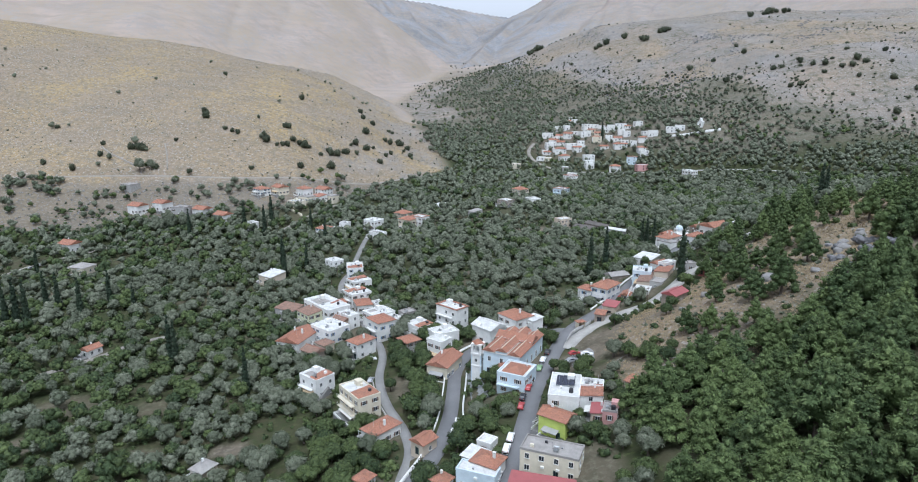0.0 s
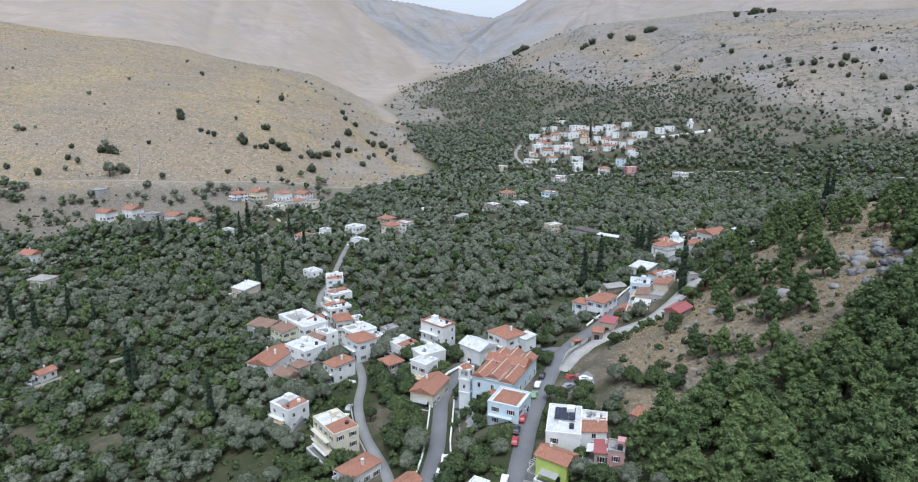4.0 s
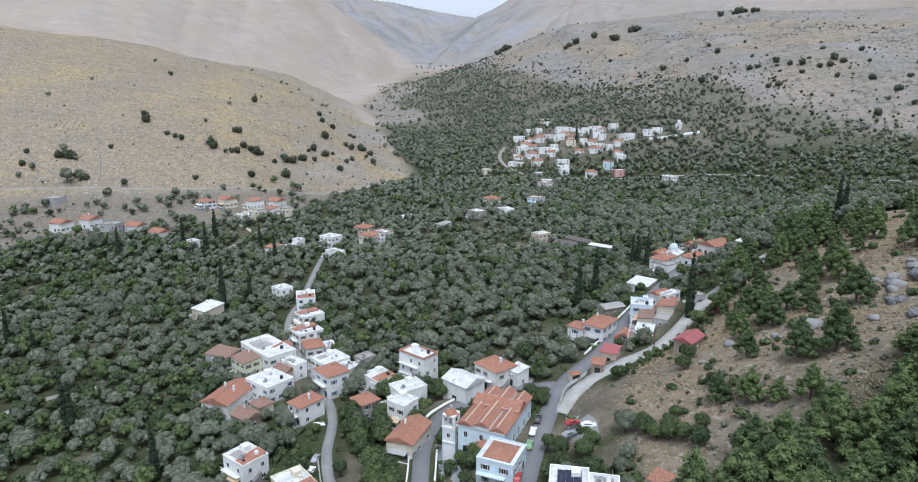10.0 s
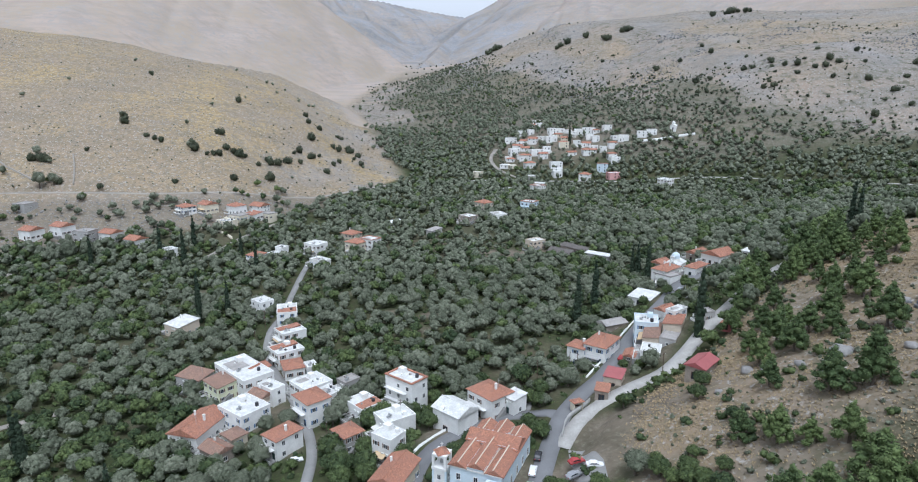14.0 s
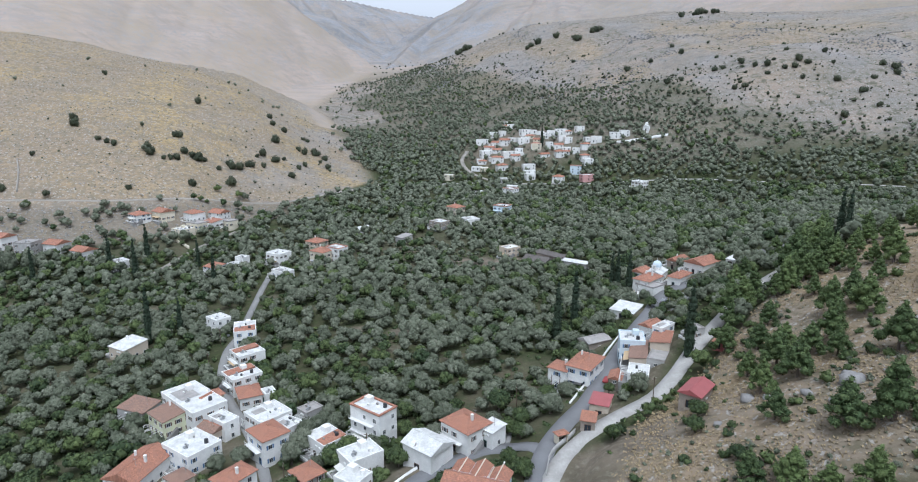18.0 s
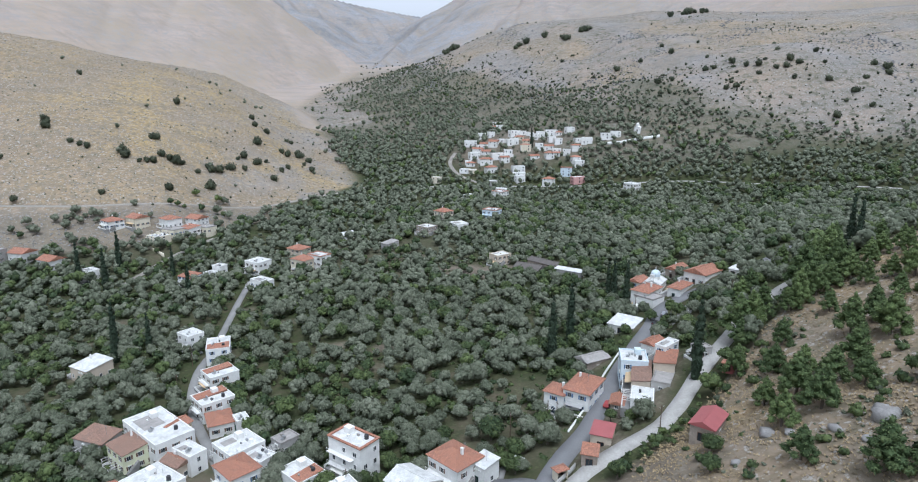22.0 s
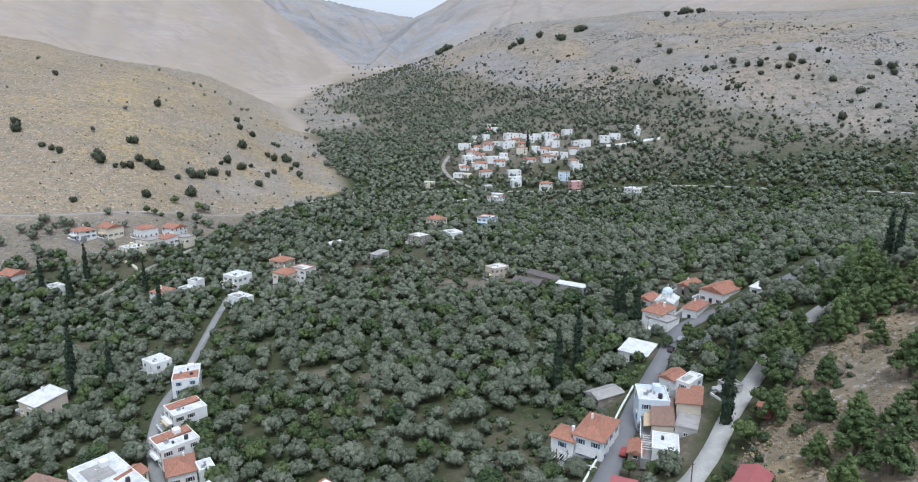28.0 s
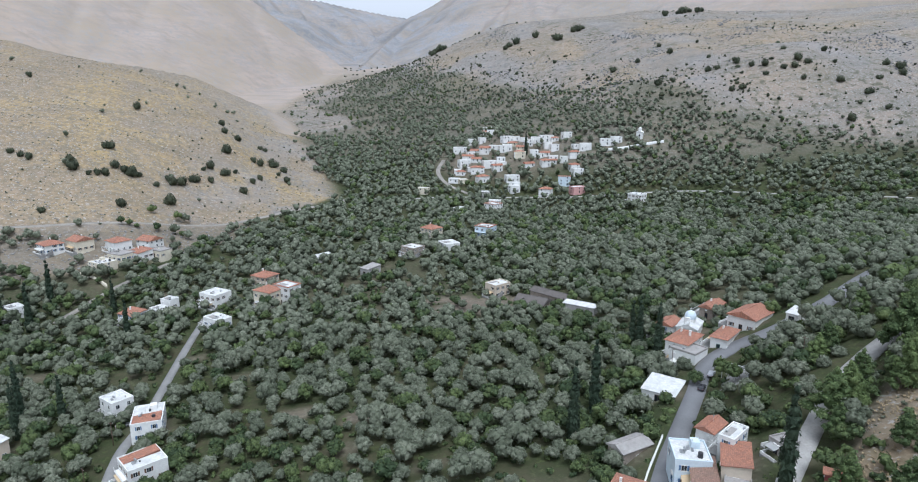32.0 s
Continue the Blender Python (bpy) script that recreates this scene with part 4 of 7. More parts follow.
def house(x, y, z, rot, w, d, h, floors, roof, wall, cover, extras):
    rnd = random.Random(int(x * 31 + y * 17))
    far, blind = extras == "far", "none" in extras
    if far:
        w, d, rot = w * rnd.uniform(1.25, 1.75), d * rnd.uniform(1.0, 1.3), rot * 0.6
    size = {1: "low", 2: "two-storey", 3: "three-storey"}[floors]
    kind_word = "shed" if blind else "house"
    form = {"flat": "flat", "hip": "hipped", "gable": "gabled", "mono": "sloping"}[roof]
    label = f"{size} {WALL_WORDS[wall]} {kind_word} with {form} {ROOF_WORDS[cover]} roof"
    group = "houses of the far village" if far else "houses of the valley"
    z = top(x, y) if far else z
    base = root("shed" if blind else "house", x, y, z, rot, label, kind_word, group)
    HOUSES.append((x, y, math.hypot(w, d) / 2))
    wm, rm = WALLS[wall], ROOFS[cover]
    part("wall", blocks((-w / 2, -d / 2, -1.5 if far else -3.0, w / 2, d / 2, h)), wm, base)
    rise = 0.19 * min(w, d) + 0.25
    if roof == "flat":
        part("roof", blocks((-w / 2 + 0.22, -d / 2 + 0.22, h - 0.02, w / 2 - 0.22, d / 2 - 0.22, h + 0.08)), ROOFS["grey" if cover == "grey" else "white"], base)
        part("parapet", ring(w + 0.12, d + 0.12, h - 0.15, h + 0.42, 0.26), rm if cover == "grey" else wm, base)
        if "inset" in extras:
            part("inset_roof", pitched(w - 2.6, d - 2.6, h + 0.2, 1.3, 0.2, True), ROOFS["orange"], base, "orange tiled hip set inside the parapet")
        if "panel" in extras:
            side = -1 if "panelL" in extras else 1
            bm = blocks((0.25 if side > 0 else -w / 2 + 0.3, -d / 2 + 0.3, h + 0.06, w / 2 - 0.3 if side > 0 else -0.25, d / 2 - 0.3, h + 0.16))
            for v in bm.verts:
                if v.co.z > h + 0.1 and v.co.y > 0:
                    v.co.z += 0.55
            part("tiled_panel", bm, ROOFS["orange"], base, "orange tiled slope on the flat roof")
        if cover == "orange":
            part("tile_trim", ring(w + 0.5, d + 0.5, h + 0.2, h + 0.5, 0.75), rm, base, "orange tile trim round the roof")
    elif roof == "mono":
        bm = bmesh.new()
        a, b = w / 2 + 0.3, d / 2 + 0.3
        up = 0.12 * d
        v = [bm.verts.new(c) for c in ((-a, -b, h - 0.1), (a, -b, h - 0.1), (a, b, h + up - 0.1), (-a, b, h + up - 0.1), (-a, -b, h + 0.08), (a, -b, h + 0.08), (a, b, h + up + 0.08), (-a, b, h + up + 0.08))]
        for f in ((3, 2, 1, 0), (4, 5, 6, 7), (0, 1, 5, 4), (1, 2, 6, 5), (2, 3, 7, 6), (3, 0, 4, 7)):
            bm.faces.new([v[i] for i in f])
        part("roof", bm, rm, base)
        bm = bmesh.new()
        for s in (-1, 1):
            xx = s * (w / 2 - 0.1)
            f = [bm.verts.new((xx + o, yy, zz)) for o in (-0.1, 0.1) for yy, zz in ((-d / 2, h - 0.1), (d / 2, h - 0.1), (d / 2, h + up * 0.92))]
            for q in ((0, 1, 2), (5, 4, 3), (0, 3, 4, 1), (1, 4, 5, 2), (2, 5, 3, 0)):
                bm.faces.new([f[i] for i in q])
        part("gable_wall", bm, wm, base)
    else:
        hip = roof == "hip"
        part("roof", pitched(w, d, h, rise, 0.45, hip), rm, base)
        if not far:
            part("ridge", ridge_caps(w, d, h, rise, 0.45, hip), ROOFS["orange"] if cover in ("orange", "brown") else rm, base)
    if blind:
        if not far:
            put_window(base, pose(0, -d / 2, 0.1), 1.6, 2.0, True, "brown", True)
            put_window(base, pose(w / 2, 0, 1.0, 0, 0, 90), 0.9, 0.8, False, "green", True)
        return base
    shade = rnd.choice(["brown", "blue", "green", "green", "brown"])
    each = h / floors
    turn = radians(rot)
    for side, (px, py, ang, span) in enumerate(((0, -d / 2, 0, w), (w / 2, 0, 90, d), (0, d / 2, 180, w), (-w / 2, 0, -90, d))):
        out = turn + radians(ang) - math.pi / 2
        if math.sin(out) > 0.45:
            continue
        n = max(1, int(span / (3.1 if not far else 3.6)))
        for f in range(floors):
            for i in range(n):
                u = (i + 0.5) / n * span - span / 2
                door = f == 0 and side in (0, 3) and i == n // 2
                wide, tall, low = (1.0, 2.05, 0.06) if door else (rnd.choice([0.9, 1.1]), 1.25, 0.95)
                if not door and rnd.random() < (0.45 if far else 0.12):
                    continue
                m = pose(px, py, 0, 0, 0, ang) @ pose(u, 0, f * each + low)
                put_window(base, m, wide, tall, door, shade, not far)
    if far:
        return base
    if "balc" in extras:
        for f in range(1, floors):
            zf = f * each
            part("balcony", blocks((-w * 0.46, -d / 2 - 1.3, zf - 0.16, w * 0.3, -d / 2 + 0.01, zf)), wm, base)
            rail = part("railing", blocks((-w * 0.46, -d / 2 - 1.3, zf + 0.95, w * 0.3, -d / 2 - 1.24, zf + 1.02)), FRAME, base)
            for k in range(13):
                piece("baluster", BALUSTER, None, rail).matrix_local = pose(-w * 0.46 + 0.02 + k * (w * 0.76 - 0.04) / 12, -d / 2 - 1.27, zf)
    if "chim" in extras:
        part("chimney", blocks((w * 0.2, -0.3, h, w * 0.2 + 0.6, 0.3, h + rise + 0.9), (w * 0.2 - 0.08, -0.38, h + rise + 0.9, w * 0.2 + 0.68, 0.38, h + rise + 1.02)), WALLS["white"], base)
    if "tank" in extras:
        part("water_tank", tube(bmesh.new(), w * 0.28, d * 0.22, h + 0.08, h + 1.25, 0.62, 0.55, 12), TANK if rnd.random() < 0.6 else WALLS["white"], base)
        hut = part("roof_hut", blocks((-w * 0.34, d * 0.05, h + 0.08, -w * 0.34 + 2.2, d * 0.05 + 1.9, h + 1.7)), wm, base)
    if "solar" in extras:
        bm = bmesh.new()
        for i in range(6):
            for j in range(3):
                x0, y0 = -w * 0.36 + i * 1.02, -d * 0.30 + j * 1.7
                block(bm, x0, y0, h + 0.5 + 0.12 * j, x0 + 0.98, y0 + 1.6, h + 0.56 + 0.12 * j)
        part("solar_panels", bm, PANEL, base)
        part("panel_rack", blocks(*[(-w * 0.36 + k * 1.5, -d * 0.3, h + 0.08, -w * 0.36 + k * 1.5 + 0.06, -d * 0.3 + 5, h + 0.52) for k in range(5)]), STEEL, base)
    dress(base, x, y, rot, w, d, h, floors, each, roof, wm, rnd)
    if rnd.random() < 0.55 and roof == "flat":
        bm = blocks((w * 0.05, -d * 0.3, h + 0.1, w * 0.05 + 1.1, -d * 0.3 + 1.0, h + 0.55))
        heater = part("water_heater", bm, STEEL, base)
        bm = bmesh.new()
        bmesh.ops.create_cone(bm, cap_ends=True, segments=10, radius1=0.28, radius2=0.28, depth=1.3, matrix=Matrix.Translation((w * 0.05 + 0.5, -d * 0.3 + 1.0, h + 0.95)) @ Matrix.Rotation(math.pi / 2, 4, "Y"))
        part("boiler", bm, STEEL, heater)
    return base


def gable_run(bm, x0, x1, y0, y1, z, rise):
    """A roof whose ridge runs along y."""
    xm = (x0 + x1) / 2
    v = [bm.verts.new(c) for c in ((x0, y0, z), (x1, y0, z), (xm, y0, z + rise), (x0, y1, z), (x1, y1, z), (xm, y1, z + rise))]
    u = [bm.verts.new((c.co.x, c.co.y, c.co.z - 0.2)) for c in v]
    for f in ((v[0], v[2], v[5], v[3]), (v[2], v[1], v[4], v[5]), (v[0], v[1], v[2]), (v[4], v[3], v[5]), (u[0], u[3], u[5], u[2]), (u[2], u[5], u[4], u[1])):
        bm.faces.new(f)
    for a, b in ((0, 3), (4, 1)):
        bm.faces.new((v[a], v[b], u[b], u[a]))


def church(x, y, z, rot, w, d, h):
    base = root("church", x, y, z, rot, "pale blue church with orange triple-gabled roof and bell tower", "church")
    HOUSES.append((x, y, math.hypot(w, d) / 2))
    wm = WALLS["white"]
    part("wall", blocks((-w / 2, -d / 2, -3, w / 2, d / 2, h)), WALLS["pale_blue"], base)
    third = w / 3
    for i in range(3):
        bm = bmesh.new()
        gable_run(bm, -w / 2 + i * third - (0.4 if i == 0 else 0), -w / 2 + (i + 1) * third + (0.4 if i == 2 else 0), -d / 2 - 0.4, d / 2 + 0.4, h + (0.7 if i == 1 else 0.1), 1.25)
        part("roof", bm, ROOFS["orange"], base)
        part("gable", blocks((-w / 2 + i * third + 0.05, -d / 2, h - 0.05, -w / 2 + (i + 1) * third - 0.05, d / 2, h + (0.75 if i == 1 else 0.02))), WALLS["pale_blue"], base)
        part("cornice", blocks((-w / 2 + i * third, -d / 2 - 0.25, h - 0.35, -w / 2 + (i + 1) * third, -d / 2, h - 0.05)), wm, base)
        put_window(base, pose(-w / 2 + (i + 0.5) * third, -d / 2, h * 0.62), 0.9, 1.5, False, "green", True)
        put_window(base, pose(-w / 2 + (i + 0.5) * third, -d / 2, 0.1), 1.4, 2.6, True, "brown", True)
    bm = bmesh.new()
    gable_run(bm, -3.2, 3.2, -w / 2 - 0.3, w / 2 + 0.3, h + 0.9, 1.75)
    bm.transform(Matrix.Translation((0, d * 0.12, 0)) @ Matrix.Rotation(math.pi / 2, 4, "Z"))
    part("cross_roof", bm, ROOFS["orange"], base)
    part("cross_wall", blocks((-w / 2 + 0.05, d * 0.12 - 2.9, h - 0.05, w / 2 - 0.05, d * 0.12 + 2.9, h + 1.1)), WALLS["pale_blue"], base)
    for k in range(5):
        put_window(base, pose(w / 2, -d * 0.4 + k * d * 0.2, h * 0.35, 0, 0, 90), 1.0, 2.2, False, "green", True)
    for i in range(3):
        xm = -w / 2 + (i + 0.5) * third
        part("ridge", blocks((xm - 0.13, -d / 2 - 0.4, h + (1.9 if i == 1 else 1.3), xm + 0.13, d / 2 + 0.4, h + (2.03 if i == 1 else 1.43))), WALLS["beige"], base)
    for s in (-1, 1):
        part("valley_gutter", blocks((s * third / 2 - 0.16, -d / 2 - 0.4, h + 0.1, s * third / 2 + 0.16, d / 2 + 0.4, h + 0.32)), WALLS["beige"], base)
    apse = part("apse", tube(bmesh.new(), third * 0.2, -d / 2 - 0.2, -2, h * 0.55, 2.0, 2.0, 10), WALLS["pale_blue"], base)
    part("apse_roof", tube(bmesh.new(), third * 0.2, -d / 2 - 0.2, h * 0.55, h * 0.55 + 1.1, 2.3, 0.1, 10), ROOFS["orange"], apse)
    return base


def bell_tower(x, y, z, rot, tall):
    base = root("bell_tower", x, y, z, rot, "white and pale blue bell tower with small tiled cap", "tower")
    HOUSES.append((x, y, 3.0))
    part("shaft", blocks((-1.6, -1.6, -3, 1.6, 1.6, tall * 0.62)), WALLS["white"], base)
    for sx in (-1, 1):
        part("corner_band", blocks((sx * 1.62 - 0.22, -1.66, -2, sx * 1.62 + 0.22, -1.2, tall * 0.6)), WALLS["pale_blue"], base)
    part("band", blocks((-1.9, -1.9, tall * 0.60, 1.9, 1.9, tall * 0.64)), WALLS["white"], base)
    part("band", blocks((-1.85, -1.85, tall * 0.30, 1.85, 1.85, tall * 0.325)), WALLS["white"], base)
    part("belfry", blocks(*[(sx * 1.5 - 0.3, sy * 1.5 - 0.3, tall * 0.64, sx * 1.5 + 0.3, sy * 1.5 + 0.3, tall * 0.86) for sx in (-1, 1) for sy in (-1, 1)], (-1.8, -1.8, tall * 0.84, 1.8, 1.8, tall * 0.88)), WALLS["white"], base)
    part("bell", tube(bmesh.new(), 0, 0, tall * 0.68, tall * 0.78, 0.55, 0.25, 10), STEEL, base)
    part("cap", tube(bmesh.new(), 0, 0, tall * 0.88, tall * 0.98, 2.3, 0.15, 4), ROOFS["orange"], base)
    part("cross", blocks((-0.06, -0.06, tall * 0.97, 0.06, 0.06, tall + 0.9), (-0.4, -0.05, tall + 0.4, 0.4, 0.05, tall + 0.52)), WALLS["white"], base)
    for a in (0, 90, -90):
        put_window(base, pose(0, 0, 0, 0, 0, a) @ pose(0, -1.7, tall * 0.42), 0.8, 1.8, False, "green", True)
        part("clock_face", tube(bmesh.new(), 0, 0, 0, 0.08, 0.7, 0.7, 14), FRAME, base).matrix_local = pose(0, 0, 0, 0, 0, a) @ pose(0, -1.7, tall * 0.55, 90)


def chapel(x, y, z, rot, size, dome, label):
    """A small domed church; size is its width."""
    base = root("chapel", x, y, z, rot, label, "chapel")
    HOUSES.append((x, y, size))
    w, d, h = size, size * 1.5, size * 0.75
    part("wall", blocks((-w / 2, -d / 2, -3, w / 2, d / 2, h)), WALLS["white"], base)
    bm = bmesh.new()
    gable_run(bm, -w / 2 - 0.3, w / 2 + 0.3, -d / 2 - 0.3, d / 2 + 0.3, h, w * 0.22)
    part("roof", bm, WALLS["white"] if dome == "white" else ROOFS["white"], base)
    part("drum", tube(bmesh.new(), 0, 0, h, h + w * 0.42, w * 0.27, w * 0.27, 12), WALLS["white"], base)
    bm = bmesh.new()
    bmesh.ops.create_uvsphere(bm, u_segments=16, v_segments=10, radius=w * 0.29)
    bm.transform(Matrix.Translation((0, 0, h + w * 0.42)))
    part("dome", bm, WALLS["pale_blue"] if dome == "blue" else WALLS["white"], base)
    part("cross", blocks((-0.06, -0.06, h + w * 0.65, 0.06, 0.06, h + w * 0.9), (-0.3, -0.05, h + w * 0.8, 0.3, 0.05, h + w * 0.83)), WALLS["white"], base)
    put_window(base, pose(0, -d / 2, 0.1), 1.1, 2.2, True, "brown", True)
    for s in (-1, 1):
        put_window(base, pose(s * w / 2, 0, h * 0.45, 0, 0, s * 90), 0.7, 1.2, False, "green", True)
    part("bell_gable", blocks((-0.9, -d / 2 - 0.25, h, -0.6, -d / 2 + 0.25, h + w * 0.5), (0.6, -d / 2 - 0.25, h, 0.9, -d / 2 + 0.25, h + w * 0.5), (-0.95, -d / 2 - 0.3, h + w * 0.5, 0.95, -d / 2 + 0.3, h + w * 0.58)), WALLS["white"], base)


house(-2.8, 250.2, 11.1, -44, 11.7, 7.0, 10.5, 3, "flat", "white", "orange", "balc tank")
house(-32.5, 249.2, 8.3, -51, 9.1, 8.0, 8.1, 2, "hip", "white", "orange", "balc")
house(-38.2, 231.9, 7.9, -41, 6.4, 9.2, 6.4, 2, "hip", "white", "orange", "balc chim")
house(-54.3, 251.7, 6.3, -41, 12.5, 10.7, 6.1, 2, "flat", "white", "white", "tank")
house(-66.7, 245.7, 5.1, -19, 10.0, 15.3, 5.1, 1, "gable", "white", "orange", "chim")
house(-54.3, 239.6, 6.3, -42, 5.6, 5.2, 3.5, 1, "hip", "cream", "brown", "")
house(-67.0, 273.0, 5.3, -46, 10.0, 9.5, 6.0, 2, "mono", "pale_yellow", "brown", "")
house(-61.4, 279.2, 5.7, -48, 21.6, 11.5, 7.2, 2, "flat", "white", "white", "tank")
house(-79.6, 281.7, 4.6, -27, 11.0, 7.4, 5.1, 1, "mono", "grey", "brown", "")
house(-57.0, 281.0, 6.0, -32, 5.5, 7.1, 6.0, 2, "gable", "cream", "orange", "")
house(-51.6, 262.7, 6.5, -37, 6.7, 4.9, 4.6, 1, "gable", "beige", "brown", "")
house(-48.7, 264.9, 6.7, -42, 8.3, 5.2, 6.1, 2, "flat", "white", "white", "")
house(-35.4, 265.1, 7.7, -49, 9.9, 10.7, 6.0, 2, "flat", "white", "white", "tank")
house(-28.4, 258.2, 8.4, -39, 6.5, 5.6, 5.1, 1, "flat", "white", "white", "")
house(-23.1, 268.2, 8.7, -48, 5.0, 6.3, 4.0, 1, "flat", "grey", "grey", "")
house(-16.1, 247.0, 9.8, -51, 9.4, 8.0, 5.2, 1, "flat", "white", "white", "tank panelR")
house(-19.3, 229.0, 10.1, -51, 6.6, 6.3, 5.6, 2, "hip", "grey", "orange", "balc")
house(-7.2, 220.6, 11.9, -39, 6.8, 6.4, 7.3, 2, "flat", "white", "white", "tank")
house(-6.1, 234.8, 11.4, -59, 7.7, 9.9, 5.5, 1, "flat", "white", "white", "tank")
house(-5.0, 205.2, 12.9, -24, 7.6, 12.6, 5.0, 1, "gable", "cream", "orange", "")
house(11.7, 231.3, 14.0, -47, 10.1, 8.5, 6.5, 2, "gable", "white", "white", "none")
house(22.4, 236.8, 15.3, -52, 10.3, 8.9, 7.5, 2, "hip", "white", "orange", "chim balc")
house(29.3, 234.8, 16.7, -52, 5.0, 5.4, 5.2, 1, "mono", "white", "white", "")
house(55.9, 262.4, 19.3, -41, 6.1, 6.4, 6.4, 2, "hip", "white", "orange", "chim")
house(63.2, 261.3, 21.2, -40, 7.7, 12.3, 6.3, 2, "hip", "white", "orange", "")
house(73.4, 282.9, 22.1, -69, 5.4, 9.3, 3.5, 1, "gable", "stone", "grey", "none")
house(75.5, 249.0, 26.1, -115, 7.8, 6.0, 3.3, 1, "flat", "white", "white", "")
house(80.3, 267.3, 25.9, -107, 8.8, 7.8, 6.5, 2, "flat", "pale_blue", "white", "tank")
house(79.8, 260.0, 26.5, -114, 14.5, 5.1, 4.4, 1, "mono", "beige", "brown", "")
house(87.9, 261.8, 29.4, -120, 10.4, 5.8, 4.6, 1, "mono", "beige", "orange", "")
house(83.8, 254.3, 28.6, -124, 9.2, 5.1, 3.0, 1, "flat", "grey", "grey", "none")
house(90.1, 275.6, 28.4, -54, 4.2, 7.0, 4.9, 1, "gable", "white", "orange", "")
house(91.3, 268.5, 29.9, -54, 3.5, 7.9, 5.5, 2, "flat", "white", "white", "")
house(98.0, 260.6, 33.9, -79, 4.0, 4.4, 3.5, 1, "flat", "grey", "grey", "")
house(94.4, 308.1, 24.1, -44, 9.5, 9.5, 3.0, 1, "mono", "white", "white", "none")
house(79.1, 221.5, 33.3, -46, 5.3, 9.2, 3.8, 1, "gable", "stone", "red", "none")
house(59.8, 236.3, 23.2, -30, 5.1, 5.9, 3.9, 1, "mono", "beige", "red", "none")
house(54.2, 229.4, 22.9, -24, 3.7, 4.4, 3.2, 1, "mono", "stone", "orange", "none")
house(70.1, 252.7, 23.9, -118, 5.6, 3.5, 2.4, 1, "gable", "stone", "orange", "none")
house(111.7, 329.5, 25.2, -51, 7.3, 12.1, 7.6, 2, "hip", "white", "orange", "chim")
house(109.9, 323.2, 25.8, -57, 8.7, 7.9, 5.9, 1, "flat", "white", "grey", "balc")
house(118.5, 353.2, 23.0, -49, 5.5, 8.9, 5.9, 2, "gable", "white", "orange", "")
house(139.6, 360.7, 27.5, -52, 5.3, 10.8, 4.2, 1, "gable", "stone", "orange", "")
house(124.8, 327.7, 29.8, -50, 5.1, 11.7, 4.3, 1, "hip", "white", "orange", "")
house(138.3, 335.4, 32.7, -58, 9.3, 13.1, 4.8, 1, "gable", "white", "orange", "")
house(145.7, 323.0, 38.8, -59, 3.5, 6.6, 3.0, 1, "mono", "white", "white", "none")
house(-37.4, 460.1, 7.5, -38, 11.0, 10.0, 8.1, 2, "hip", "cream", "orange", "")
house(-28.7, 461.5, 7.9, -42, 10.8, 8.3, 9.1, 3, "flat", "white", "orange", "")
house(-44.0, 493.5, 8.0, -39, 10.8, 10.0, 5.7, 2, "hip", "beige", "orange", "")
house(-63.7, 464.5, 7.0, -37, 11.0, 10.0, 6.8, 2, "flat", "white", "white", "balc")
house(-57.0, 435.4, 6.7, -43, 11.0, 7.1, 4.1, 1, "flat", "white", "white", "")
house(-97.4, 447.8, 6.3, -34, 9.7, 7.8, 4.7, 2, "mono", "white", "orange", "")
house(-88.6, 457.2, 6.8, -41, 5.8, 6.1, 2.8, 1, "flat", "white", "white", "")
house(-85.1, 463.5, 7.1, -32, 6.2, 5.6, 4.8, 1, "flat", "white", "white", "")
house(-15.9, 534.6, 9.6, -49, 8.2, 10.0, 2.6, 1, "gable", "white", "white", "none")
house(13.0, 499.0, 9.9, -48, 6.6, 9.5, 3.9, 1, "mono", "grey", "grey", "none")
house(73.3, 437.8, 14.1, -60, 7.4, 9.8, 6.0, 2, "flat", "beige", "brown", "")
house(84.6, 414.4, 15.3, -42, 14.2, 9.3, 3.3, 1, "gable", "stone", "dark", "none")
house(95.1, 419.6, 15.9, -54, 20.6, 6.6, 3.6, 1, "gable", "stone", "dark", "none")
house(101.5, 399.2, 17.1, -42, 14.4, 4.2, 3.7, 1, "mono", "grey", "white", "none")
house(55.3, 566.9, 14.5, -53, 11.0, 10.0, 6.5, 2, "hip", "cream", "orange", "")
house(39.4, 527.9, 12.2, -48, 11.0, 10.0, 5.6, 2, "flat", "stone", "brown", "")
house(62.9, 535.6, 14.0, -70, 11.0, 10.0, 3.6, 1, "flat", "white", "white", "")
house(90.7, 557.8, 15.8, -39, 11.0, 10.0, 6.9, 2, "flat", "pale_blue", "orange", "balc")
house(112.3, 636.6, 18.3, -52, 11.0, 10.0, 5.2, 2, "flat", "white", "orange", "")
house(86.6, 637.7, 18.4, -50, 11.0, 10.0, 2.0, 1, "flat", "white", "white", "none")
house(-102.9, 335.4, 4.8, -36, 10.0, 10.4, 5.0, 1, "mono", "beige", "white", "")
house(-72.7, 356.8, 6.2, -45, 8.3, 7.1, 6.0, 2, "flat", "white", "white", "")
house(-31.2, 182.5, 8.7, -53, 12.7, 7.7, 9.1, 3, "flat", "cream", "white", "balc tank panelR")
